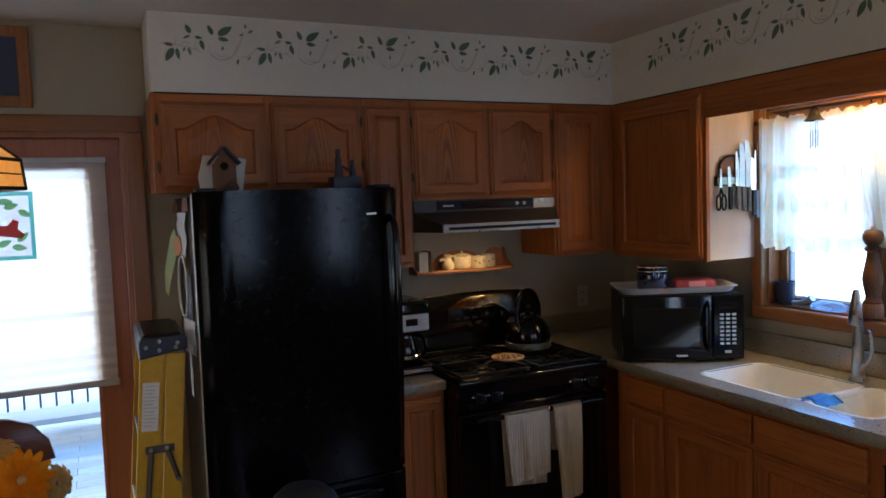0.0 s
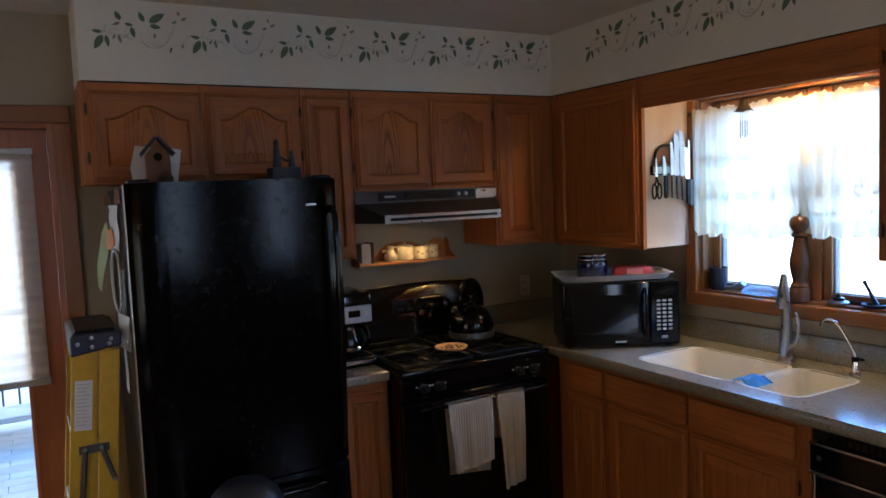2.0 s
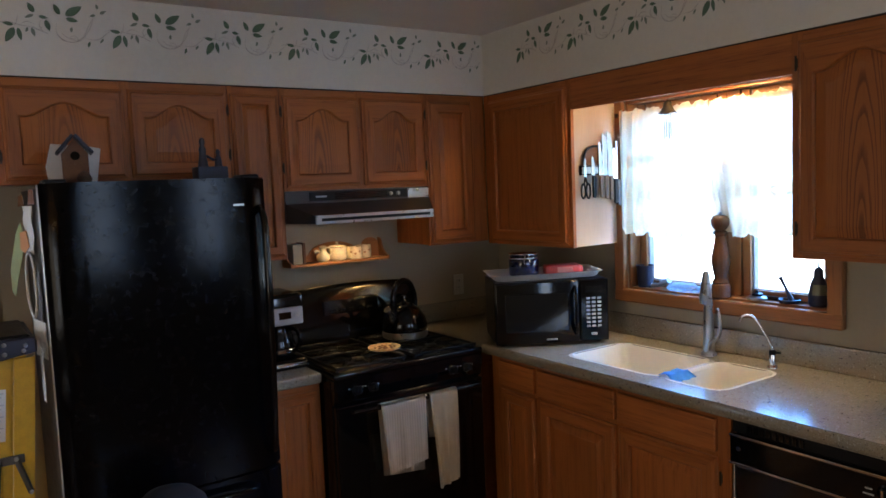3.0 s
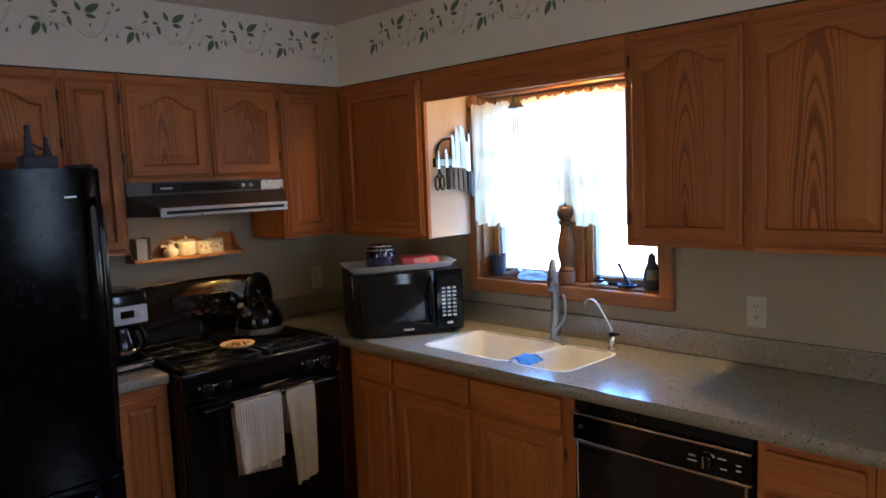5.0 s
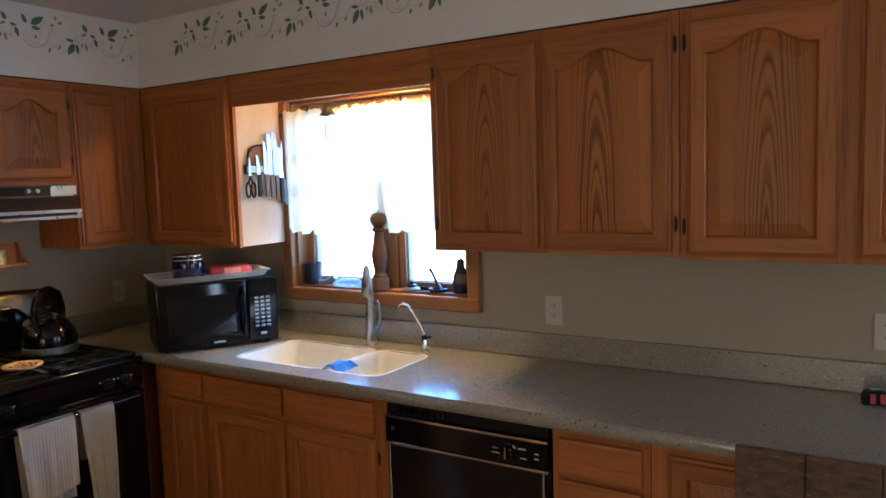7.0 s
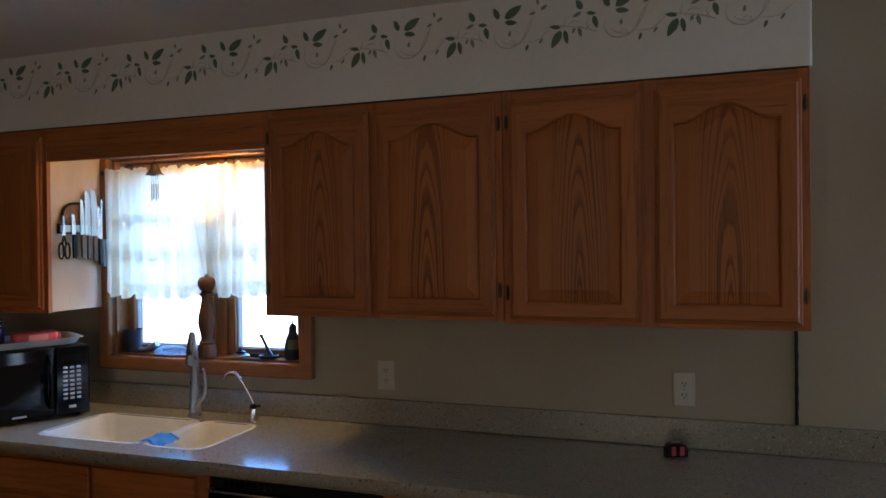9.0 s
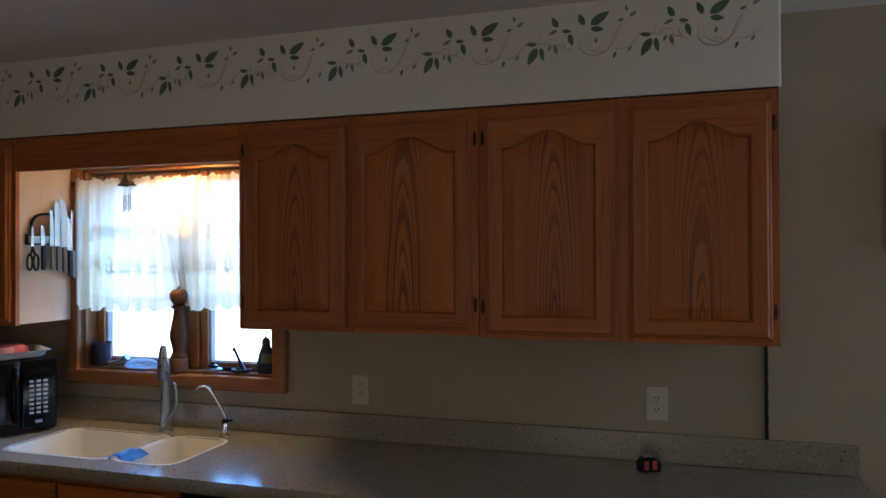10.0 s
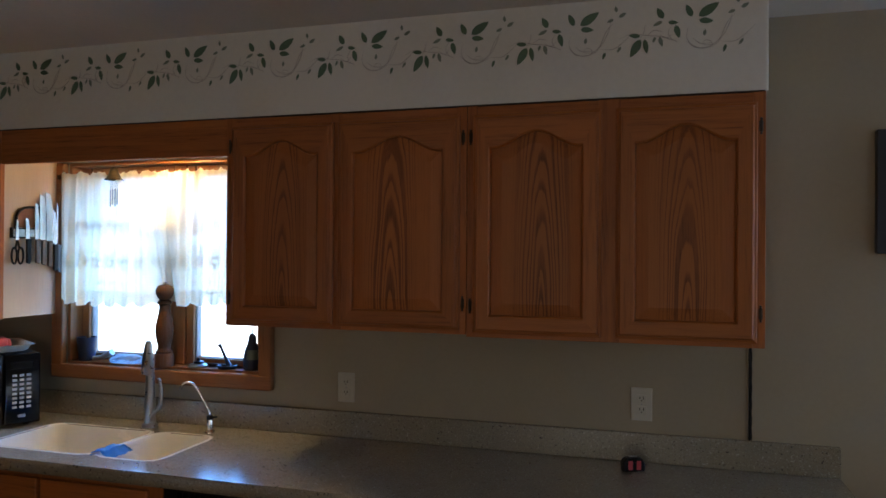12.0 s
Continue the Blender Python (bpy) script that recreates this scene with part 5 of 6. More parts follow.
microwave()
MW = pose(-0.4335, -0.9225, COUNTER_Z + 0.302, 0, 0, -30)
bm = bmesh.new()
rings = []
for s, z in ((0.93, 0.0005), (0.96, 0.006), (1.00, 0.020), (1.04, 0.028), (1.07, 0.029), (1.06, 0.026), (1.01, 0.024), (0.97, 0.008), (0.92, 0.005)):
    rings.append([bm.verts.new((sx * 0.250 * s - 0.012, 0.150 + sy * 0.140 * s, z + 0.003 * math.sin(5 * sx + 3 * sy))) for sx, sy, a in ((-1, -0.8, 0), (-0.85, -1, 0), (0, -1.02, 0), (0.85, -1, 0), (1, -0.8, 0), (1, 0.8, 0), (0.85, 1, 0), (-0.85, 1, 0), (-1, 0.8, 0))])
for p, q in zip(rings, rings[1:]):
    for i in range(9):
        bm.faces.new((p[i], p[(i + 1) % 9], q[(i + 1) % 9], q[i]))
bm.faces.new(rings[0]), bm.faces.new(rings[-1])
solid("serving_tray", bm, WHITE, "shallow white tray lying on the microwave", "tray", at=MW @ Matrix.Translation((0, 0, 0.003)), smooth=50)
TRAY = MW @ Matrix.Translation((0, 0, 0.0085))
jar = thing("canister", TRAY @ Matrix.Translation((-0.09, 0.18, 0)), "round cobalt blue canister with a chrome clamp lid", "canister")
part("jar", lathe([(0, 0), (0.066, 0), (0.072, 0.006), (0.073, 0.070), (0.070, 0.080), (0.064, 0.084), (0, 0.084)], 36), COBALT, jar, smooth=50)
part("lid", lathe([(0, 0.112), (0.055, 0.111), (0.066, 0.106), (0.068, 0.094), (0.064, 0.0845), (0, 0.0842)], 36), COBALT, jar, smooth=50)
for z in (0.086, 0.106):
    part("clamp_ring", tube([(0.071 * math.cos(a), 0.071 * math.sin(a), z) for a in [i * math.pi / 16 for i in range(32)]], 0.003, 8, closed=True), CHROME, jar, "chrome band", smooth=60)
part("clasp", tube(smooth_path([(0.01, -0.073, 0.062), (0.012, -0.086, 0.078), (0.006, -0.084, 0.108), (-0.006, -0.084, 0.108), (-0.012, -0.086, 0.078), (-0.01, -0.073, 0.062)], 4), 0.002, 6), CHROME, jar)
bm = bmesh.new()
for i, (x, y, sx, h) in enumerate(((0.0, 0.0, 0.085, 0.048), (0.055, 0.035, 0.05, 0.040))):
    tmp = box(-sx, sx, -0.045, 0.045, 0, h, 0.012, segs=3)
    for v in tmp.verts:
        v.co += Vector((x, y, 0)) + 0.004 * noise.noise_vector(v.co * 40 + Vector((i, 0, 0)))
        v.co.z = max(v.co.z, 0.0005)
    joined(bm, tmp)
pack = thing("snack_bag", TRAY @ Matrix.Translation((0.090, 0.16, 0)), "crumpled red snack packet lying on the tray", "packet")
part("packet", bm, RED, pack, smooth=40)
part("label_band", box(-0.030, 0.045, -0.049, -0.046, 0.012, 0.038, 0.001), plain("pale_red", (0.65, 0.22, 0.17), 0.4), pack, "pale printed band")


def kettle():
    k = thing("kettle", pose(-0.893, -0.365, 0.9425, 0, 0, 205) @ Matrix.Diagonal((1.05, 1.05, 1.22, 1)), "glossy black whistling kettle with chrome base on the grate", "kettle")
    part("body", lathe([(0, 0.026), (0.103, 0.026), (0.106, 0.045), (0.098, 0.080), (0.075, 0.112), (0.050, 0.126), (0.0, 0.127)], 40), BLACK, k, smooth=60)
    part("base", lathe([(0, 0), (0.098, 0), (0.106, 0.006), (0.1065, 0.026), (0.100, 0.030), (0, 0.030)], 40), STEEL, k, "chrome base band", smooth=40)
    part("lid", lathe([(0.048, 0.126), (0.045, 0.134), (0.015, 0.140), (0.010, 0.150), (0.016, 0.156), (0.014, 0.166), (0, 0.168)], 28), BLACK, k, smooth=50)
    part("spout", tube(smooth_path([(0.080, 0, 0.080), (0.115, 0, 0.105), (0.135, 0, 0.128)], 5), [0.024, 0.022, 0.021, 0.02, 0.019, 0.018, 0.017, 0.016, 0.016, 0.016, 0.016], 14), CHROME, k, "chrome spout", smooth=60)
    part("handle", tube(smooth_path([(0.075, 0, 0.110), (0.085, 0, 0.165), (0.055, 0, 0.212), (0.0, 0, 0.226), (-0.055, 0, 0.210), (-0.092, 0, 0.160), (-0.092, 0, 0.100), (-0.085, 0, 0.085)], 6), 0.012, 12), BLACK, k, smooth=60)
    return k


kettle()
tri = thing("spoon_rest", pose(-1.108, -0.535, 0.9425) @ Matrix.Diagonal((0.86, 0.86, 1, 1)), "round tan patterned trivet lying on the range grates", "trivet")
part("disc", lathe([(0, 0.004), (0.070, 0.005), (0.082, 0.012), (0.088, 0.011), (0.085, 0.003), (0.070, 0), (0, 0)], 40), COOKIE, tri, smooth=50)
dot = mesh_of("bead", lathe([(0, 0.006), (0.007, 0.004), (0.009, 0)], 10), plain("brown_bead", (0.22, 0.10, 0.04), 0.6))
for i in range(14):
    a = i * 2.4
    o = new("bead", dot)
    o.parent = tri
    o.matrix_basis = Matrix.Translation((0.016 * math.sqrt(i) * math.cos(a), 0.016 * math.sqrt(i) * math.sin(a), 0.0042))


def coffee_maker():
    c = thing("coffee_maker", pose(-1.565, -0.36, COUNTER_Z), "black drip coffee maker with silver control panel", "coffee maker")
    part("base", box(-0.095, 0.095, -0.155, 0.12, 0.002, 0.045, 0.012, segs=3), BLACK, c, smooth=40)
    part("tower", box(-0.090, 0.090, 0.03, 0.12, 0.046, 0.25, 0.012), MATT, c)
    part("head", box(-0.095, 0.095, -0.135, 0.12, 0.210, 0.325, 0.016, segs=3), BLACK, c, smooth=40)
    p = part("panel", box(-0.080, 0.085, -0.146, -0.130, 0.196, 0.270, 0.006), SILVER, c, "silver control panel")
    part("display", box(-0.025, 0.030, -0.149, -0.144, 0.222, 0.252, 0.002), DARKGLASS, p)
    for x in (-0.055, 0.058):
        part("button", box(x - 0.010, x + 0.010, -0.149, -0.144, 0.228, 0.244, 0.002), WHITE, p)
    j = part("carafe", lathe([(0, 0.049), (0.062, 0.049), (0.072, 0.065), (0.074, 0.100), (0.060, 0.150), (0.050, 0.170), (0.053, 0.182), (0, 0.183)], 32), DARKGLASS, c, at=(0, -0.055, 0), smooth=50)
    part("carafe_handle", tube(smooth_path([(0.040, -0.04, 0.172), (0.060, -0.072, 0.165), (0.068, -0.084, 0.120), (0.056, -0.062, 0.075)], 5), 0.009, 10), BLACK, j, smooth=60)
    part("carafe_band", lathe([(0.0735, 0.072), (0.0765, 0.074), (0.0765, 0.086), (0.0735, 0.088)], 32), CHROME, j, "chrome band", smooth=40)
    part("warming_ring", box(-0.085, 0.085, -0.160, -0.150, 0.018, 0.034, 0.003), CHROME, c, "chrome strip")
    return c


coffee_maker()

# small shelf under the hood
sh = thing("spice_shelf", pose(-1.085, 0, 1.305), "small scrolled orange-brown wooden wall shelf under the hood", "shelf")
part("shelf_board", box(-0.265, 0.265, -0.105, -0.012, 0, 0.014, 0.003), SHELFWOOD, sh)
top = [(-0.268, 0.0), (0.268, 0.0)]
top += [(0.213 + 0.055 * math.cos(a), 0.060 + 0.055 * math.sin(a)) for a in [math.pi * i / 10 for i in range(11)]]
top += [(0.150, 0.036)]
top += [(0.140 * math.cos(a), 0.036 + 0.072 * math.sin(a)) for a in [math.pi * i / 14 for i in range(1, 14)]]
top += [(-0.150, 0.036)]
top += [(-0.213 + 0.055 * math.cos(a), 0.060 + 0.055 * math.sin(a)) for a in [math.pi * i / 10 for i in range(11)]]
part("back_board", prism(top, -0.011, -0.001, 0.002), SHELFWOOD, sh)
scroll = [(-0.001, 0.0), (-0.110, 0.0), (-0.110, 0.022)]
scroll += [(-0.110 + 0.070 * math.sin(a), 0.022 + 0.055 * (1 - math.cos(a))) for a in [math.pi / 2 * i / 8 for i in range(1, 9)]]
scroll += [(-0.030, 0.100), (-0.016, 0.110), (-0.001, 0.112)]
for x in (-0.272, 0.266):
    part("end_bracket", prism(scroll, x - 0.004, x + 0.006, 0.001, m=Matrix(((0, 1, 0, 0), (1, 0, 0, 0), (0, 0, 1, 0), (0, 0, 0, 1)))), SHELFWOOD, sh)
SH = 1.3195
FLORAL = plain("painted_flowers", (0.42, 0.24, 0.12), 0.3, vary=0.4, scale=60)
spot = mesh_of("painted_flower", lathe([(0, 0.0012), (0.005, 0.001), (0.007, 0)], 8), FLORAL)


def glazed_cup(x, y, r, h, label):
    """A straight-sided glazed cup with a rolled rim and small painted flowers."""
    c = thing("glazed_cup", pose(x, y, SH), label, "cup")
    body = part("body", lathe([(0, 0), (r * 0.86, 0), (r * 0.96, 0.006), (r, h * 0.45), (r * 0.95, h * 0.85), (r * 0.99, h), (r * 0.90, h), (r * 0.88, h * 0.8), (r * 0.86, 0.012), (0, 0.010)], 32), CERAMIC, c, smooth=50)
    for k, (a, z) in enumerate(((-1.9, 0.45), (-1.3, 0.60), (-0.7, 0.42), (-2.4, 0.62))):
        o = new("painted_flower", spot)
        o.parent = body
        o.matrix_basis = Matrix.Translation((r * 0.985 * math.cos(a), r * 0.985 * math.sin(a), h * z)) @ pose(0, 0, 0, 90, 0, 90 + math.degrees(a))
    return c


glazed_cup(-0.930, -0.045, 0.040, 0.066, "cream glazed cup with small painted flowers behind another")
glazed_cup(-0.998, -0.068, 0.042, 0.062, "cream glazed cup with small painted flowers on the shelf")
ob = thing("sugar_bowl", pose(-1.085, -0.052, SH), "wide cream glazed lidded pot lit by the hood lamp", "pot")
part("bowl", lathe([(0, 0), (0.040, 0), (0.049, 0.012), (0.050, 0.050), (0.046, 0.064), (0, 0.064)], 32), CERAMIC, ob, smooth=50)
part("lid", lathe([(0.047, 0.0645), (0.049, 0.068), (0.036, 0.075), (0.007, 0.079), (0.008, 0.088), (0.004, 0.093), (0, 0.094)], 28), CERAMIC, ob, smooth=50)
ob = thing("creamer", pose(-1.172, -0.070, SH), "small squat glazed cream jug shaped like a sitting hen", "jug")
part("body", lathe([(0, 0), (0.024, 0), (0.036, 0.016), (0.033, 0.034), (0.018, 0.050), (0.016, 0.062), (0.020, 0.072), (0.014, 0.080), (0, 0.081)], 24), CERAMIC, ob, smooth=50)
part("spout", tube(smooth_path([(-0.020, 0, 0.050), (-0.038, -0.004, 0.056), (-0.048, -0.006, 0.050)], 4), 0.007, 8), CERAMIC, ob, smooth=60)
part("handle", tube(smooth_path([(0.016, 0, 0.070), (0.040, 0, 0.064), (0.042, 0, 0.036), (0.030, 0, 0.026)], 5), 0.0045, 8), CERAMIC, ob, smooth=60)
ob = thing("recipe_box", pose(-1.312, -0.058, SH), "small cream upright box with a dark brown side", "box")
part("box", box(-0.030, 0.020, -0.038, 0.038, 0, 0.098, 0.003), IVORY, ob)
part("side", box(0.0205, 0.036, -0.041, 0.041, 0, 0.104, 0.002), TURNED, ob, "dark brown wooden side")

# on top of the refrigerator
FT = 1.7325
bh = thing("birdhouse", pose(-2.328, -0.60, FT, 0, 0, -6), "small brown wooden birdhouse with dark roof on the refrigerator", "birdhouse")
part("body", prism([(-0.041, 0), (0.041, 0), (0.041, 0.100), (0, 0.150), (-0.041, 0.100)], -0.04, 0.04, 0.002), BIRDWOOD, bh)
for s in (-1, 1):
    part("roof_board", box(-0.041, 0.041, -0.055, 0.055, -0.005, 0.005, 0.002), NAVY, bh, "dark painted roof", at=Matrix.Translation((s * 0.030, 0, 0.132)) @ Matrix.Rotation(s * radians(50), 4, "Y"))
part("entrance", lathe([(0, 0.001), (0.013, 0.001), (0.015, 0.0)], 18), BLACK, bh, at=Matrix.Translation((0, -0.0405, 0.092)) @ pose(0, 0, 0, 90))
part("perch", tube([(0, -0.04, 0.066), (0, -0.068, 0.066)], 0.004, 8), BIRDWOOD, bh)
part("moss_tuft", lathe([(0, 0.040), (0.018, 0.030), (0.026, 0.012), (0.022, 0.0), (0, 0)], 9), OLDWOOD, bh, at=(0.022, -0.055, 0.0), smooth=60)
bm = prism([(-0.082, 0.0), (0.072, 0.0), (0.094, 0.125), (0.055, 0.132), (-0.066, 0.142), (-0.088, 0.06)], -0.0015, 0.0015)
solid("greeting_card", bm, PAPER, "white card standing behind the birdhouse", "card", at=pose(-2.325, -0.540, FT, -8, 0, 0))
bm = box(-0.058, 0.058, -0.04, 0.04, 0, 0.048, 0.004)
lathe([(0.020, 0.047), (0.016, 0.075), (0.012, 0.10), (0.014, 0.115), (0.008, 0.128), (0.011, 0.142), (0.008, 0.156), (0, 0.160)], 14, bm, Matrix.Translation((-0.025, 0, 0)))
lathe([(0.016, 0.047), (0.013, 0.065), (0.010, 0.085), (0.006, 0.094), (0.009, 0.104), (0.005, 0.114), (0, 0.116)], 14, bm, Matrix.Translation((0.032, -0.005, 0)))
tube(smooth_path([(-0.01, 0, 0.09), (0.01, -0.015, 0.075), (0.028, -0.01, 0.080)], 4), 0.005, 8, bm)
solid("figurine", bm, NAVY, "dark figurine group on a square base atop the refrigerator", "figurine", at=pose(-1.858, -0.58, FT), smooth=50)

# ---- knives on the cabinet end ----
PANEL_Y = -0.9685


def on_panel(x, z):
    """A pose on the pale cabinet end: local y runs into the panel."""
    return Matrix.Translation((x, PANEL_Y, z))


bar = thing("knife_rack", on_panel(-0.155, 1.715), "magnetic knife bar mounted on the pale cabinet end", "knife rack")
part("bar", box(-0.125, 0.125, -0.016, 0, -0.022, 0.022, 0.003), MATT, bar)
part("steel_face", box(-0.120, 0.120, -0.0185, -0.0155, -0.016, 0.016, 0.001), STEEL, bar, "polished steel strip")
bm = prism([(-0.10, 0.024), (0.05, 0.024), (0.05, 0.095), (0.02, 0.108), (-0.06, 0.104), (-0.095, 0.075)], -0.012, 0, 0.003)
part("arched_plate", bm, BIRDWOOD, bar)
part("arched_rim", tube(smooth_path([(-0.100, -0.010, 0.024), (-0.097, -0.010, 0.075), (-0.06, -0.010, 0.106), (0.02, -0.010, 0.110), (0.052, -0.010, 0.095), (0.052, -0.010, 0.024)], 5), 0.006, 8), MATT, bar, smooth=60)


def knife(x, blade, wide, handle_mat, handle=0.115, z=1.690):
    k = thing("kitchen_knife", Matrix.Translation((x, PANEL_Y - 0.0195, z)), "steel kitchen knife held upright on the magnetic bar", "knife", "knives on the bar")
    part("blade", prism([(-wide / 2, 0), (wide / 2, 0), (wide / 2, blade * 0.55), (wide * 0.15, blade * 0.92), (-wide / 2, blade)], -0.0022, 0, 0.0006), CHROME, k, "bright steel blade")
    part("handle", prism([(-0.011, 0.0), (0.012, 0.0), (0.010, -handle * 0.4), (0.014, -handle * 0.85), (0.006, -handle), (-0.010, -handle * 0.96), (-0.009, -handle * 0.4)], -0.011, -0.0005, 0.003), handle_mat, k)


for x, blade, wide, mat, hl, z in ((-0.208, 0.090, 0.020, MATT, 0.105, 1.690), (-0.160, 0.160, 0.022, GRIP, 0.105, 1.690), (-0.128, 0.200, 0.036, GRIP, 0.110, 1.688), (-0.094, 0.215, 0.042, GRIP, 0.115, 1.685),
                                   (-0.064, 0.150, 0.020, MATT, 0.120, 1.672), (-0.042, 0.185, 0.024, GRIP, 0.125, 1.668), (-0.018, 0.220, 0.036, MATT, 0.130, 1.662)):
    knife(x, blade, wide, mat, hl, z)
sc = thing("scissors", Matrix.Translation((-0.262, PANEL_Y - 0.0195, 1.690)), "black-handled scissors on the magnetic bar", "scissors")
part("blade", prism([(-0.008, -0.01), (0.008, -0.01), (0.004, 0.075), (-0.002, 0.080)], -0.003, 0), CHROME, sc, "steel blades")
for s in (-1, 1):
    part("handle", tube([(s * 0.016 + 0.013 * math.cos(a), -0.005, -0.070 + 0.034 * math.sin(a)) for a in [i * math.pi / 10 for i in range(20)]], 0.0042, 8, closed=True), MATT, sc, smooth=60)
    part("shank", tube([(0, -0.003, -0.005), (s * 0.012, -0.005, -0.045)], 0.0045, 8), MATT, sc)

# wind bell in front of the curtain
wb = thing("wind_bell", pose(-0.080, -1.315, 1.945), "small dark metal wind bell hanging over the sink", "wind chime")
part("bell", lathe([(0.010, 0.052), (0.014, 0.050), (0.020, 0.030), (0.030, 0.010), (0.040, 0.0), (0.037, 0.0), (0.027, 0.010), (0.016, 0.030), (0.0, 0.046)], 24), DARKBELL, wb, smooth=60)
part("cord", tube([(0, 0, 0.050), (0, 0, 0.1885)], 0.0012, 6), BRONZE, wb)
for i, x in enumerate((-0.022, -0.008, 0.008, 0.022)):
    part("chime_tube", tube([(0, 0.8 * x, -0.040), (0, 0.8 * x, -0.105 - 0.008 * (i % 2))], 0.0028, 8), STEEL, wb)
    part("thread", tube([(0, x * 0.6, 0.012), (0, 0.8 * x, -0.041)], 0.0006, 5), BRONZE, wb)

# ---- on the window sill ----
SILL = 1.1495


def sill(u, depth=0.035):
    return pose(depth, -u, SILL)


pm = thing("pepper_mill", sill(1.515, 0.0), "tall turned brown wooden pepper mill on the sill", "pepper mill")
part("body", lathe([(0, 0), (0.040, 0), (0.040, 0.050), (0.034, 0.056), (0.036, 0.064), (0.030, 0.072), (0.026, 0.085), (0.034, 0.120), (0.039, 0.150), (0.037, 0.175), (0.028, 0.215), (0.024, 0.240), (0.023, 0.262), (0.030, 0.268), (0.030, 0.276), (0.022, 0.284), (0, 0.285)], 36), TURNED, pm, smooth=45)
part("head", lathe([(0.020, 0.2855), (0.028, 0.292), (0.037, 0.310), (0.038, 0.328), (0.030, 0.344), (0.015, 0.350), (0, 0.351)], 36), TURNED, pm, smooth=50)
part("finial", lathe([(0.006, 0.350), (0.008, 0.356), (0.005, 0.361), (0, 0.362)], 16), STEEL, pm, smooth=60)
cup = thing("dark_cup", sill(1.075, 0.040), "dark ceramic tumbler on the window sill", "cup")
part("body", lathe([(0, 0), (0.034, 0), (0.040, 0.050), (0.044, 0.104), (0.040, 0.104), (0.036, 0.050), (0.030, 0.008), (0, 0.008)], 28), NAVY, cup, smooth=50)
noz = thing("spray_nozzle", sill(1.165, 0.03), "grey kitchen spray nozzle lying on the sill", "spray nozzle")
part("body", tube(smooth_path([(0, 0.045, 0.012), (0, 0.0, 0.018), (0, -0.035, 0.034), (0, -0.055, 0.045)], 5), [0.010] * 6 + [0.013] * 6 + [0.016] * 4, 12), SILVER, noz, smooth=60)
part("trigger", box(-0.004, 0.004, -0.020, 0.02, 0.010, 0.016, 0.002), MATT, noz)
bag = bmesh.new()
bmesh.ops.create_icosphere(bag, subdivisions=4, radius=1.0)
for v in bag.verts:
    d = v.co.copy()
    v.co = Vector((d.x * 0.045, d.y * 0.085, max(0.0, d.z + 0.6) * 0.022)) + 0.010 * noise.noise_vector(d * 3.1)
    v.co.z = max(0.0008, v.co.z)
solid("plastic_bag", bag, BAG, "crumpled clear plastic bag with bluish sheen", "bag", at=sill(1.30, 0.030))
tin = thing("sink_stopper", sill(1.665, 0.03), "round steel sink stopper with black knob on the sill", "stopper")
part("disc", lathe([(0, 0), (0.042, 0), (0.044, 0.008), (0.034, 0.014), (0, 0.016)], 28), STEEL, tin, smooth=40)
part("knob", lathe([(0.020, 0.0155), (0.022, 0.024), (0.008, 0.028), (0.006, 0.038), (0, 0.040)], 20), MATT, tin, smooth=50)
rest = thing("brush_holder", sill(1.805, 0.03), "dark dish holding a slanting scrub brush", "dish brush")
part("dish", lathe([(0, 0), (0.036, 0), (0.044, 0.014), (0.040, 0.016), (0.030, 0.006), (0, 0.005)], 24), NAVY, rest, smooth=40)
part("brush", tube([(0, -0.010, 0.010), (0, 0.006, 0.040), (0, 0.030, 0.085), (0, 0.040, 0.100)], [0.012, 0.007, 0.006, 0.009], 10), NAVY, rest, smooth=60)
bm = lathe([(0, 0), (0.030, 0), (0.036, 0.010), (0.037, 0.045), (0.030, 0.085), (0.018, 0.112), (0.017, 0.125), (0.018, 0.135), (0.012, 0.146), (0.004, 0.152), (0, 0.153)], 24)
for f in bm.faces:
    c = f.calc_center_median()
    f.material_index = 1 if c.x < -0.022 and 0.03 < c.z < 0.08 else 0
tube([(0, 0, 0.150), (0, 0, 0.170)], 0.003, 8, bm)
solid("bird_ornament", bm, (NAVY, plain("sage_glaze", (0.15, 0.17, 0.11), 0.3)), "dark glossy bird-shaped bottle with pale breast on the sill", "ornament", at=sill(1.920, 0.035) @ pose(0, 0, 0, 0, 0, 35), smooth=50)

# ---- taps ----


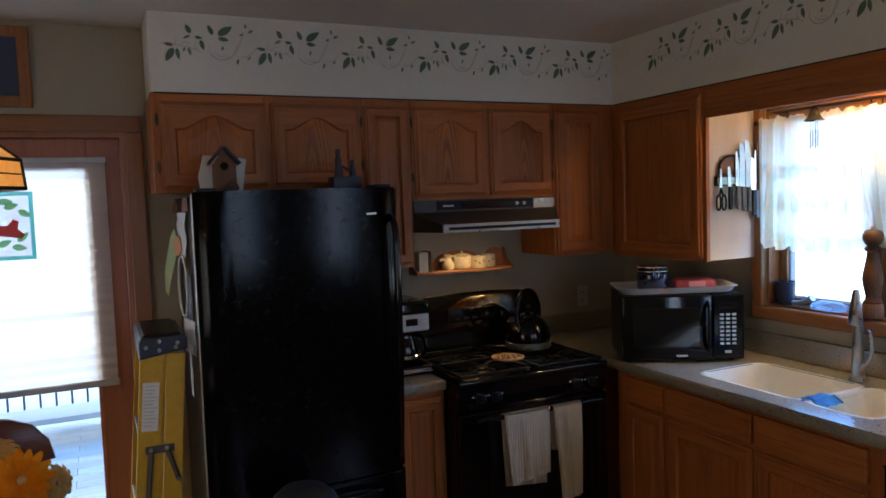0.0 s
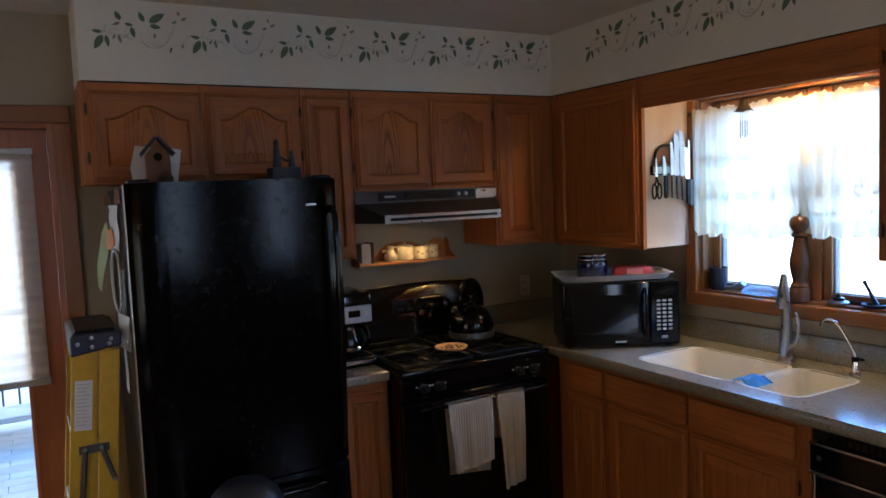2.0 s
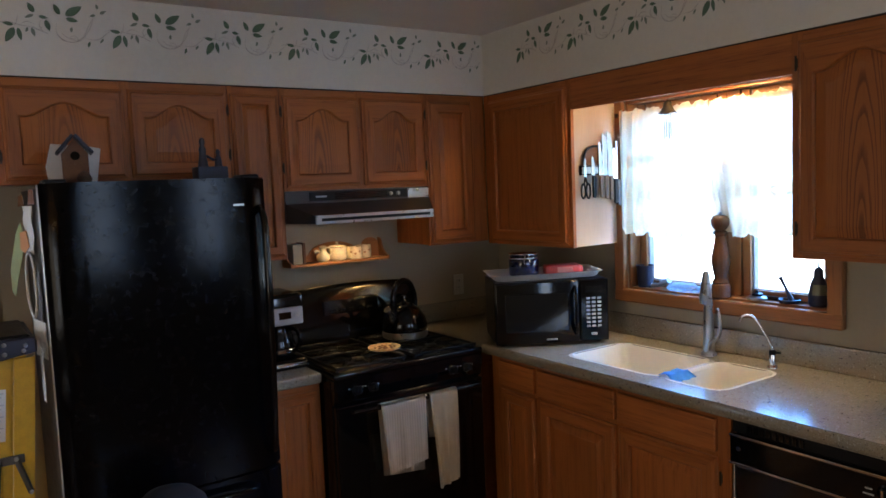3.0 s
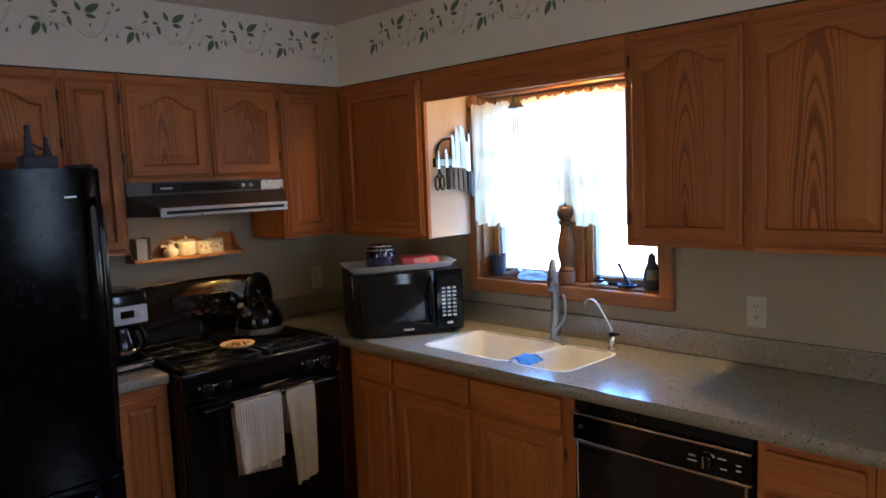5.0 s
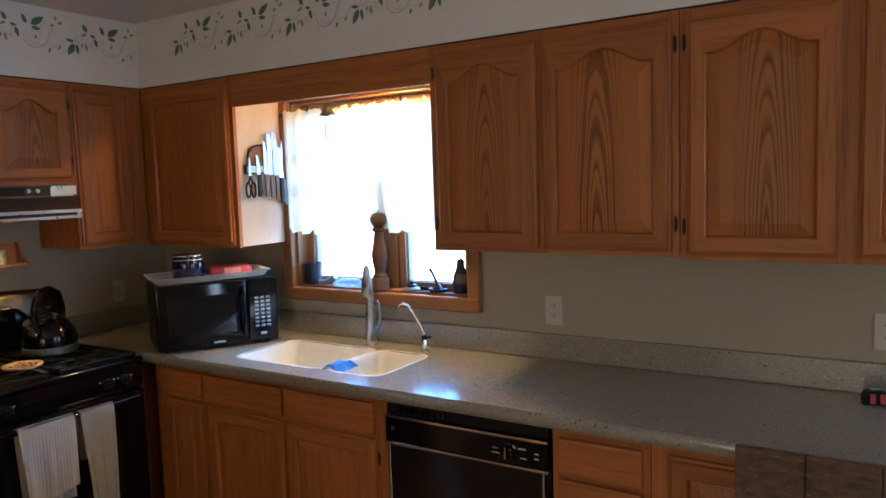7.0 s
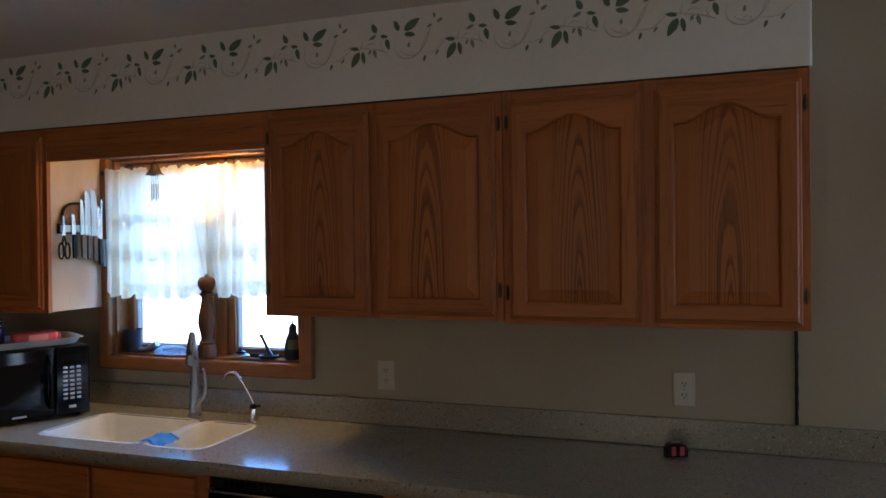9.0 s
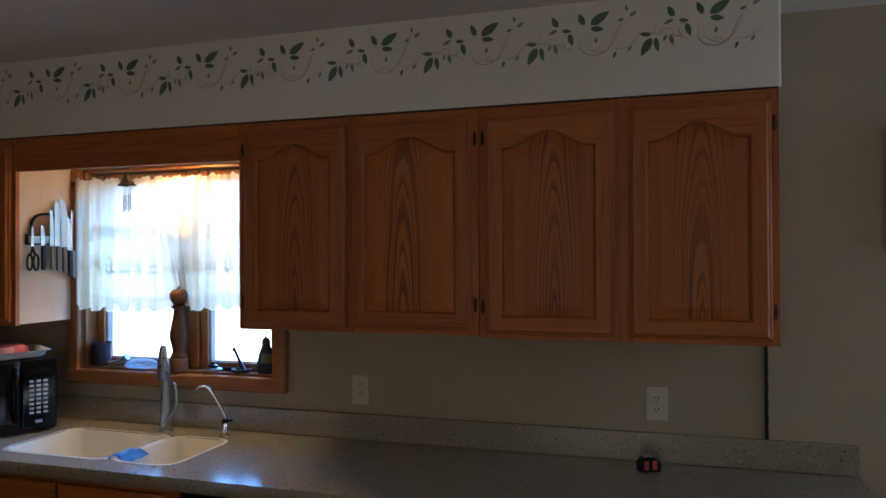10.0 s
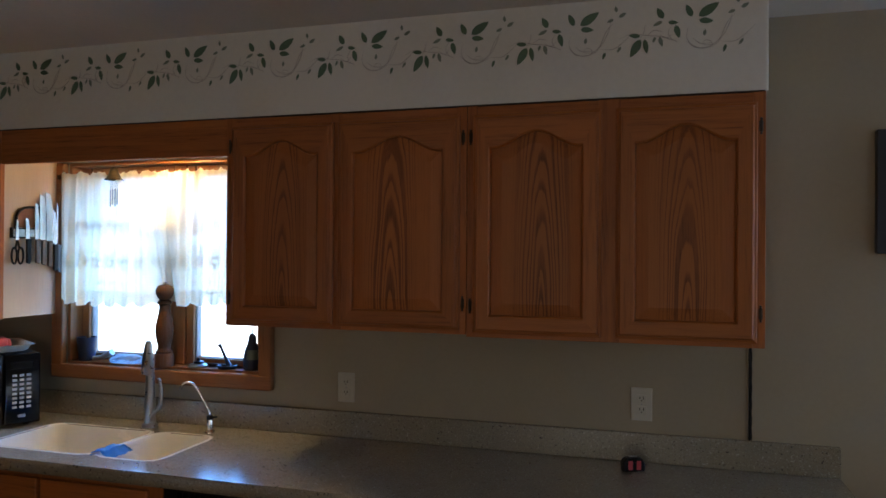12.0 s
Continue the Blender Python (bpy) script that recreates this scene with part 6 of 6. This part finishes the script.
def kitchen_tap():
    t = thing("kitchen_tap", pose(-0.105, -1.528, COUNTER_Z + 0.0005), "brushed nickel pull-out kitchen tap standing behind the sink", "tap")
    part("base", lathe([(0, 0), (0.032, 0), (0.031, 0.010), (0.024, 0.018), (0, 0.019)], 28), STEEL, t, smooth=50)
    part("column", lathe([(0.0, 0.017), (0.0235, 0.018), (0.022, 0.080), (0.019, 0.160), (0.018, 0.230), (0, 0.231)], 28), STEEL, t, smooth=50)
    m = Matrix.Translation((-0.012, 0.004, 0.222)) @ pose(0, 0, 0, 6, -6, 0)
    part("spray_head", lathe([(0, 0), (0.024, 0.0), (0.026, 0.015), (0.022, 0.070), (0.015, 0.120), (0.010, 0.138), (0, 0.140)], 28, m=m), STEEL, t, smooth=50)
    pts = smooth_path([(-0.010, -0.010, 0.030), (-0.016, -0.030, 0.062), (-0.016, -0.058, 0.092), (-0.014, -0.064, 0.140), (-0.014, -0.058, 0.190), (-0.014, -0.050, 0.206)], 6)
    n = len(pts)
    part("lever", tube(pts, [0.011 - 0.006 * i / n for i in range(n)], 12), STEEL, t, smooth=60)
    return t


kitchen_tap()
ft = thing("filter_tap", pose(-0.110, -1.818, COUNTER_Z + 0.0005), "slim chrome gooseneck water filter tap", "tap")
part("base", lathe([(0, 0), (0.020, 0), (0.019, 0.006), (0.012, 0.012), (0.013, 0.050), (0.009, 0.058), (0, 0.059)], 24), CHROME, ft, smooth=50)
part("spout", tube(smooth_path([(0, 0, 0.055), (0, 0.004, 0.085), (-0.006, 0.030, 0.135), (-0.012, 0.056, 0.178), (-0.018, 0.074, 0.196), (-0.026, 0.094, 0.200), (-0.032, 0.110, 0.190), (-0.034, 0.116, 0.172)], 6), 0.0048, 10), CHROME, ft, smooth=60)
part("lever", tube([(0, -0.006, 0.060), (-0.004, -0.034, 0.064)], 0.005, 8), MATT, ft, "black lever")
part("collar", lathe([(0.008, 0.050), (0.014, 0.052), (0.014, 0.068), (0.008, 0.070)], 20), MATT, ft, smooth=50)

# cloth over the sink's divider: flat on top, hanging a little into both bowls
bm = bmesh.new()
rows = []
for j in range(19):
    t = -1 + 2 * j / 18
    row = []
    for i in range(13):
        q = i / 12
        over = max(0.0, abs(t) - 0.36) / 0.64
        x = math.copysign(0.017 * min(1.0, abs(t) / 0.36) + 0.034 * over ** 1.3, t)
        z = -(0.052 if t < 0 else 0.030) * over ** 0.9 + 0.0025 * math.sin(11 * q + 4 * t) + 0.0015 * math.sin(29 * q - 3 * t)
        row.append(bm.verts.new((x + 0.003 * math.sin(7 * q), -0.008 + 0.120 * q + 0.012 * t, z + 0.004 * over)))
    rows.append(row)
for p, q in zip(rows, rows[1:]):
    for i in range(12):
        bm.faces.new((p[i], p[i + 1], q[i + 1], q[i]))
bmesh.ops.solidify(bm, geom=bm.faces[:], thickness=0.004)
solid("dish_cloth", bm, BLUECLOTH, "blue dish cloth draped over the sink divider", "cloth", at=SIDE @ Matrix.Translation((1.612, -0.496, COUNTER_Z + 0.006)), smooth=60)
st = thing("sink_strainer", SIDE @ Matrix.Translation((1.70, -0.40, COUNTER_Z - 0.1595)), "black rubber strainer standing in the small bowl", "strainer")
part("cup", lathe([(0, 0.0), (0.030, 0.0), (0.040, 0.020), (0.036, 0.022), (0.026, 0.006), (0, 0.006)], 20), MATT, st, smooth=50)
part("stem", tube([(0, 0, 0.004), (0.006, 0, 0.085), (0.022, 0, 0.105)], 0.005, 8), MATT, st)

# ---- sockets, cord, small thing on the worktop ----


def socket(m):
    s = thing("wall_socket", m, "ivory duplex wall outlet", "outlet", "wall outlets")
    part("plate", box(-0.036, 0.036, -0.006, -0.0005, -0.058, 0.058, 0.003), IVORY, s)
    for z in (-0.020, 0.020):
        f = part("receptacle", box(-0.017, 0.017, -0.0085, -0.005, z - 0.014, z + 0.014, 0.003), IVORY, s)
        for x, h in ((-0.006, 0.004), (0.006, 0.005)):
            part("slot", box(x - 0.0014, x + 0.0014, -0.0094, -0.008, z - h + 0.003, z + h + 0.003, 0), MATT, f)
        part("slot", lathe([(0, 0.0008), (0.0022, 0.0008), (0.0022, 0)], 10), MATT, f, at=Matrix.Translation((0, -0.0085, z - 0.007)) @ pose(0, 0, 0, 90))
    part("screw", lathe([(0, 0.001), (0.003, 0.0008), (0.0035, 0)], 12), STEEL, s, at=Matrix.Translation((0, -0.006, 0)) @ pose(0, 0, 0, 90))
    return s


socket(SIDE @ Matrix.Translation((2.366, 0, 1.109)))
socket(SIDE @ Matrix.Translation((3.494, 0, 1.115)))
socket(BACK @ Matrix.Translation((-0.307, 0, 1.105)))
cord = thing("cable_strip", SIDE @ Matrix.Translation((3.846, 0, 1.0165)), "black cable strip running down the wall from the cabinet", "cable")
part("strip", box(-0.0035, 0.0035, -0.012, -0.001, 0, 0.347, 0.002), MATT, cord)
pts = [(0.0055 + 0.0012 * math.sin(i * 1.7), -0.004, 0.347 * i / 24) for i in range(25)]
part("cable", tube(pts, 0.0022, 6), MATT, cord)
tm = thing("tape_measure", pose(-0.125, -3.468, COUNTER_Z + 0.0005, 0, 0, -70), "small red and black tape measure on the worktop", "tape measure")
part("case", prism([(-0.036, 0), (0.036, 0), (0.038, 0.024), (0.030, 0.040), (0.012, 0.046), (-0.024, 0.044), (-0.037, 0.030)], -0.018, 0.018, 0.004), MATT, tm)
for x in (-0.020, 0.008):
    part("red_grip", box(x, x + 0.015, -0.0195, -0.016, 0.006, 0.036, 0.001), plain("red_rubber", (0.42, 0.05, 0.05), 0.5), tm, "red side grip")
part("belt_clip", box(-0.014, 0.014, -0.006, 0.006, 0.046, 0.049, 0.001), STEEL, tm)

# ---- on and by the walls ----


def framed_picture(m, w, h, deep, label, frame_mat, inner):
    p = thing("framed_picture", m, label, "picture")
    b = 0.045
    for x0, x1, z0, z1 in ((-w / 2, -w / 2 + b, 0, h), (w / 2 - b, w / 2, 0, h), (-w / 2 + b, w / 2 - b, 0, b), (-w / 2 + b, w / 2 - b, h - b, h)):
        part("frame_bar", box(x0, x1, -deep, -0.001, z0, z1, 0.005), frame_mat, p)
    part("mat_board", box(-w / 2 + b - 0.002, w / 2 - b + 0.002, -deep * 0.6, -0.002, b - 0.002, h - b + 0.002, 0), MAUVE, p)
    part("print", box(-w / 2 + 0.115, w / 2 - 0.115, -deep * 0.6 - 0.002, -deep * 0.6, 0.10, h - 0.09, 0), inner, p)
    return p


framed_picture(BACK @ Matrix.Translation((-3.195, 0, 2.102)), 0.45, 0.322, 0.022, "wood-framed picture with dark blue mat above the door", CASING, plain("grey_print", (0.34, 0.33, 0.33), 0.7, vary=0.4, scale=25))
framed_picture(SIDE @ Matrix.Translation((4.385, 0, 1.650)), 0.33, 0.400, 0.030, "dark framed picture on the bare wall past the cabinets", TRASHGREY, plain("dark_print", (0.06, 0.05, 0.05), 0.5, vary=0.5, scale=30))


def step_ladder():
    """A folded four-foot ladder, its side turned to the room."""
    l = thing("step_ladder", pose(-2.578, -0.60, 0), "folded yellow fibreglass step ladder with dark blue cap", "ladder")
    h = 1.150
    for y in (0.0, 0.36):
        for name, xb, xt, w in (("front_rail", -0.132, -0.036, 0.076), ("rear_rail", -0.044, 0.046, 0.060)):
            bm = bmesh.new()
            def slab(y0, y1, a, b, bm=bm, xb=xb, xt=xt):
                vs = []
                for yy in (y0, y1):
                    vs += [bm.verts.new((xb + a, yy, 0.012)), bm.verts.new((xb + b, yy, 0.012)), bm.verts.new((xt + b, yy, h)), bm.verts.new((xt + a, yy, h))]
                bm.faces.new(vs[:4]), bm.faces.new(vs[4:])
                for i in range(4):
                    bm.faces.new((vs[i], vs[(i + 1) % 4], vs[4 + (i + 1) % 4], vs[4 + i]))
            slab(y - 0.003, y + 0.003, -w / 2, w / 2)
            for s in (-1, 1):
                slab(y + 0.003, y + 0.026, s * w / 2 - 0.002, s * w / 2 + 0.002)
            part(name, bm, YELLOW, l)
            part("rubber_foot", box(xb - w / 2 - 0.004, xb + w / 2 + 0.004, y - 0.008, y + 0.03, 0, 0.03, 0.004), MATT, l)
    cap = prism([(-0.080, 1.143), (-0.080, 1.208), (-0.070, 1.219), (0.078, 1.219), (0.084, 1.208), (0.084, 1.168)], -0.022, 0.40, 0.006)
    part("top_cap", cap, NAVY, l)
    part("cap_tray", prism([(-0.068, 1.2195), (-0.058, 1.229), (0.060, 1.229), (0.070, 1.2195)], 0.0, 0.38, 0.003), MATT, l)
    rivet = mesh_of("rivet", lathe([(0, 0.004), (0.006, 0.003), (0.008, 0)], 12), STEEL)
    for x, z in ((-0.056, 1.186), (-0.012, 1.204), (-0.012, 1.172), (0.050, 1.194), (0.044, 1.178)):
        o = new("rivet", rivet)
        o.parent = l
        o.matrix_basis = Matrix.Translation((x, -0.022, z)) @ pose(0, 0, 0, 90)
    lab = part("warning_label", box(-0.028, 0.028, -0.001, 0.001, -0.088, 0.088, 0), PAPER, l, "worn white instruction label", at=Matrix.Translation((-0.052, -0.0052, 0.968)) @ Matrix.Rotation(radians(4.9), 4, "Y"))
    for i in range(12):
        part("text_line", box(-0.022, 0.022 - 0.007 * (i % 3), -0.0018, -0.0008, 0.073 - i * 0.013, 0.076 - i * 0.013, 0), SILVER, lab)
    part("spreader_bracket", box(-0.078, 0.020, -0.010, -0.003, 0.795, 0.825, 0.003), SPREADER, l)
    part("spreader", tube([(-0.058, -0.012, 0.815), (-0.082, -0.012, 0.60)], 0.010, 6), SPREADER, l, "grey steel spreader arm")
    part("spreader", tube([(-0.006, -0.012, 0.815), (0.030, -0.012, 0.690)], 0.010, 6), SPREADER, l, "grey steel spreader arm")
    for x, z in ((-0.058, 0.815), (-0.006, 0.815), (-0.082, 0.605), (0.030, 0.692)):
        o = new("rivet", rivet)
        o.parent = l
        o.matrix_basis = Matrix.Translation((x, -0.021, z)) @ pose(0, 0, 0, 90)
    for z in (0.28, 0.56, 0.84):
        x = -0.148 + 0.100 * z / h
        part("step", box(x - 0.022, x + 0.036, 0.004, 0.356, z - 0.012, z + 0.012, 0.003), STEEL, l, "ribbed aluminium step")
    for z in (0.35, 0.75):
        x = -0.048 + 0.091 * z / h
        part("rear_brace", tube([(x, 0.0, z), (x, 0.36, z)], 0.008, 8), STEEL, l)
    return l


step_ladder()
can = thing("trash_can", pose(-2.185, -1.00, 0) @ Matrix.Diagonal((0.84, 0.84, 0.992, 1)), "dark grey round trash can with a domed lid", "trash can")
part("bin", lathe([(0, 0.0), (0.120, 0.0), (0.132, 0.02), (0.150, 0.58), (0, 0.581)], 36), TRASHGREY, can, smooth=50)
part("lid", lathe([(0.155, 0.578), (0.158, 0.600), (0.152, 0.640), (0.130, 0.690), (0.090, 0.722), (0.045, 0.736), (0, 0.740)], 40), TRASHGREY, can, smooth=60)
part("rim", lathe([(0.150, 0.565), (0.161, 0.570), (0.161, 0.585), (0.150, 0.588)], 36), MATT, can, smooth=40)

# boards leaning on the worktop's edge
bd = thing("leaning_panel", pose(-0.715, -3.166, 0, 0, 0, -90) @ pose(0, 0, 0, -2.2), "dark weathered plank panel leaning against the worktop edge", "wood panel")
for i in range(4):
    part("plank", box(0.004 + i * 0.165, 0.1675 + i * 0.165, -0.018, 0, 0.002, 0.928, 0.003), OLDWOOD, bd)
for z in (0.15, 0.75):
    part("batten", box(0.02, 0.64, 0.0, 0.016, z, z + 0.06, 0.002), OLDWOOD, bd)

# ---- dining corner ----
tb = thing("dining_table", pose(-3.16, -1.50, 0), "round dark wooden dining table", "table")
part("tabletop", lathe([(0, 0.72), (0.43, 0.72), (0.45, 0.732), (0.45, 0.744), (0.44, 0.75), (0, 0.75)], 48), CHAIRWOOD, tb, smooth=40)
part("pedestal", lathe([(0.06, 0.06), (0.07, 0.12), (0.045, 0.2), (0.06, 0.40), (0.045, 0.55), (0.09, 0.70), (0.16, 0.7195), (0, 0.7195)], 28), CHAIRWOOD, tb, smooth=50)
for a in range(4):
    c, s = math.cos(a * math.pi / 2 + 0.78), math.sin(a * math.pi / 2 + 0.78)
    part("foot", tube(smooth_path([(0.04 * c, 0.04 * s, 0.14), (0.18 * c, 0.18 * s, 0.10), (0.32 * c, 0.32 * s, 0.025)], 5), 0.025, 10), CHAIRWOOD, tb, smooth=60)
ch = thing("dining_chair", pose(-3.185, -0.90, 0), "dark cherry wooden chair with a curved crest rail", "chair")
part("seat", box(-0.20, 0.20, -0.22, 0.18, 0.425, 0.455, 0.014, segs=3), CHAIRWOOD, ch, smooth=40)
for x in (-0.17, 0.17):
    part("leg", tube([(x * 1.1, -0.20, 0), (x, -0.18, 0.43)], [0.016, 0.020], 10), CHAIRWOOD, ch, smooth=60)
    part("leg", tube([(x * 1.1, 0.22, 0), (x, 0.16, 0.43)], [0.016, 0.020], 10), CHAIRWOOD, ch, smooth=60)
arch = [(-0.250, 0.865), (-0.235, 0.93), (-0.19, 0.985), (-0.12, 1.015), (0, 1.025), (0.12, 1.015), (0.19, 0.985), (0.235, 0.93), (0.250, 0.865)]
arch += [(0.20, 0.86), (0.15, 0.90), (0, 0.925), (-0.15, 0.90), (-0.20, 0.86)]
bm = prism(arch, 0.20, 0.226, 0.005)
part("crest_rail", bm, CHAIRWOOD, ch, smooth=40)
for x in (-0.21, -0.105, 0.0, 0.105, 0.21):
    part("spindle", tube([(x * 0.85, 0.15, 0.45), (x, 0.212, 0.90)], 0.009, 8), CHAIRWOOD, ch, smooth=60)


def flower(parent, at, facing, r, mat, name):
    """A daisy head with two rings of petals, turned to face a way."""
    m = Matrix.Translation(at) @ Vector(facing).to_track_quat("Z", "Y").to_matrix().to_4x4()
    bm = bmesh.new()
    for ring_no, (count, lift, scale) in enumerate(((16, 0.0, 1.0), (14, 0.008, 0.78))):
        for i in range(count):
            a = 2 * math.pi * (i + 0.5 * ring_no) / count + 0.1 * math.sin(i * 7.0)
            c, s = math.cos(a), math.sin(a)
            pts = []
            for t, w, z in ((0.12, 0.05, 0.0), (0.45, 0.13, 0.012), (0.8, 0.14, 0.010), (1.0, 0.05, -0.006)):
                rr = r * scale * t * (1 + 0.06 * math.sin(i * 3.3))
                pts.append([bm.verts.new((c * rr - s * k * w * r, s * rr + c * k * w * r, z + lift + (0.004 if k == 0 else 0))) for k in (-1, 0, 1)])
            for p, q in zip(pts, pts[1:]):
                for k in range(2):
                    bm.faces.new((p[k], p[k + 1], q[k + 1], q[k]))
    head = part(name, bm, mat, parent, at=m, smooth=70)
    part("flower_centre", lathe([(0, 0.018), (0.10 * r, 0.017), (0.17 * r, 0.010), (0.18 * r, 0.0)], 16), COOKIE, head, smooth=50)


bq = thing("flower_arrangement", pose(-3.0, -1.55, 0.7505), "orange and cream silk daisies in a small vase", "flowers")
part("vase", lathe([(0, 0), (0.045, 0), (0.060, 0.04), (0.055, 0.10), (0.035, 0.15), (0.042, 0.17), (0.036, 0.17), (0, 0.15)], 28), CERAMIC, bq, smooth=50)
for at, facing, r, mat in (((0.058, -0.055, 0.350), (0.1, -1, 0.25), 0.066, PETAL), ((0.118, -0.02, 0.318), (0.6, -0.8, 0.2), 0.045, CREAMPETAL), ((-0.03, -0.07, 0.325), (-0.2, -1, 0.4), 0.060, PETAL),
                           ((0.0, 0.03, 0.385), (0, -0.6, 1), 0.055, CREAMPETAL), ((0.085, 0.02, 0.29), (0.8, -0.5, 0.1), 0.05, CREAMPETAL), ((-0.09, 0.0, 0.33), (-0.8, -0.5, 0.4), 0.055, PETAL)):
    flower(bq, at, facing, r, mat, "daisy")
    part("stem", tube(smooth_path([(0, 0, 0.14), (at[0] * 0.5, at[1] * 0.4, 0.24), (at[0] * 0.97, at[1] * 0.97 + 0.004, at[2] - 0.004)], 4), 0.0028, 6), PLANTGREEN, bq)
for i in range(9):
    a = i * 0.75
    lf = new("leaf", LEAF_DARK)
    lf.parent = bq
    lf.matrix_basis = Matrix.Translation((0.02 * math.cos(a), 0.02 * math.sin(a), 0.20)) @ pose(0, 0, 0, 30 * math.sin(i), -35, math.degrees(a)) @ Matrix.Diagonal((0.11, 0.11, 0.11, 1))

pl = thing("pendant_lamp", pose(-3.135, -1.42, 1.735), "amber stained-glass pendant lamp over the dining table", "pendant lamp")
for k in range(8):
    a0, a1 = (2 * math.pi * (k + d) / 8 + 0.39 for d in (-0.5, 0.5))
    def ring_pt(a, r, z):
        return (r * math.cos(a), r * math.sin(a), z)
    bm = bmesh.new()
    quads = [(ring_pt(a0, 0.225, 0.0), ring_pt(a1, 0.225, 0.0), ring_pt(a1, 0.218, 0.065), ring_pt(a0, 0.218, 0.065)), (ring_pt(a0, 0.218, 0.067), ring_pt(a1, 0.218, 0.067), ring_pt(a1, 0.05, 0.205), ring_pt(a0, 0.05, 0.205))]
    for qd in quads:
        bm.faces.new([bm.verts.new(p) for p in qd])
    bmesh.ops.solidify(bm, geom=bm.faces[:], thickness=0.003)
    part("glass_panel", bm, AMBER, pl)
    came = tube([ring_pt(a0, 0.227, 0.0), ring_pt(a0, 0.220, 0.066), ring_pt(a0, 0.050, 0.207)], 0.004, 6)
    for r0, z in ((0.227, 0.0), (0.220, 0.066)):
        tube([ring_pt(a0, r0, z), ring_pt(a1, r0, z)], 0.0045, 6, came)
    tube([ring_pt(a0, 0.222, 0.033), ring_pt(a1, 0.222, 0.033)], 0.002, 6, came)
    part("lead_came", came, BRONZE, pl)
part("cap", lathe([(0.055, 0.200), (0.058, 0.210), (0.030, 0.228), (0.012, 0.235), (0.012, 0.25), (0, 0.251)], 24), BRONZE, pl, smooth=50)
part("chain", tube([(0, 0, 0.245), (0, 0, CEILING_Z - 1.735)], 0.005, 8), BRONZE, pl)

LEAF_GLASS = leaf_mesh("leaf", GREENGLASS)
sc = thing("suncatcher", pose(-3.080, -0.004, 1.492), "square stained-glass panel with a red bird in a teal frame", "suncatcher")
for x0, x1, z0, z1 in ((-0.085, -0.069, 0, 0.275), (0.069, 0.085, 0, 0.275), (-0.069, 0.069, 0, 0.016), (-0.069, 0.069, 0.259, 0.275)):
    part("frame_bar", box(x0, x1, -0.008, 0.0, z0, z1, 0.002), TEALGLASS, sc)
part("pane", box(-0.070, 0.070, -0.005, -0.003, 0.014, 0.261, 0), BAG, sc)
part("red_glass", prism([(-0.05, 0.10), (-0.01, 0.095), (0.035, 0.085), (0.05, 0.10), (0.025, 0.125), (0.03, 0.155), (0.01, 0.165), (-0.01, 0.14), (-0.045, 0.14)], -0.0075, -0.0052), REDGLASS, sc, "red glass shape")
for u, z, a in ((-0.05, 0.06, 20), (0.0, 0.055, -10), (-0.02, 0.21, 15), (0.03, 0.20, -30), (-0.06, 0.19, 60), (0.02, 0.075, 40), (-0.04, 0.235, 0)):
    lf = new("leaf", LEAF_GLASS)
    lf.parent = sc
    lf.matrix_basis = Matrix.Translation((u, -0.0056, z)) @ Matrix.Rotation(radians(-a), 4, "Y") @ Matrix.Diagonal((0.055, 0.3, 0.055, 1))
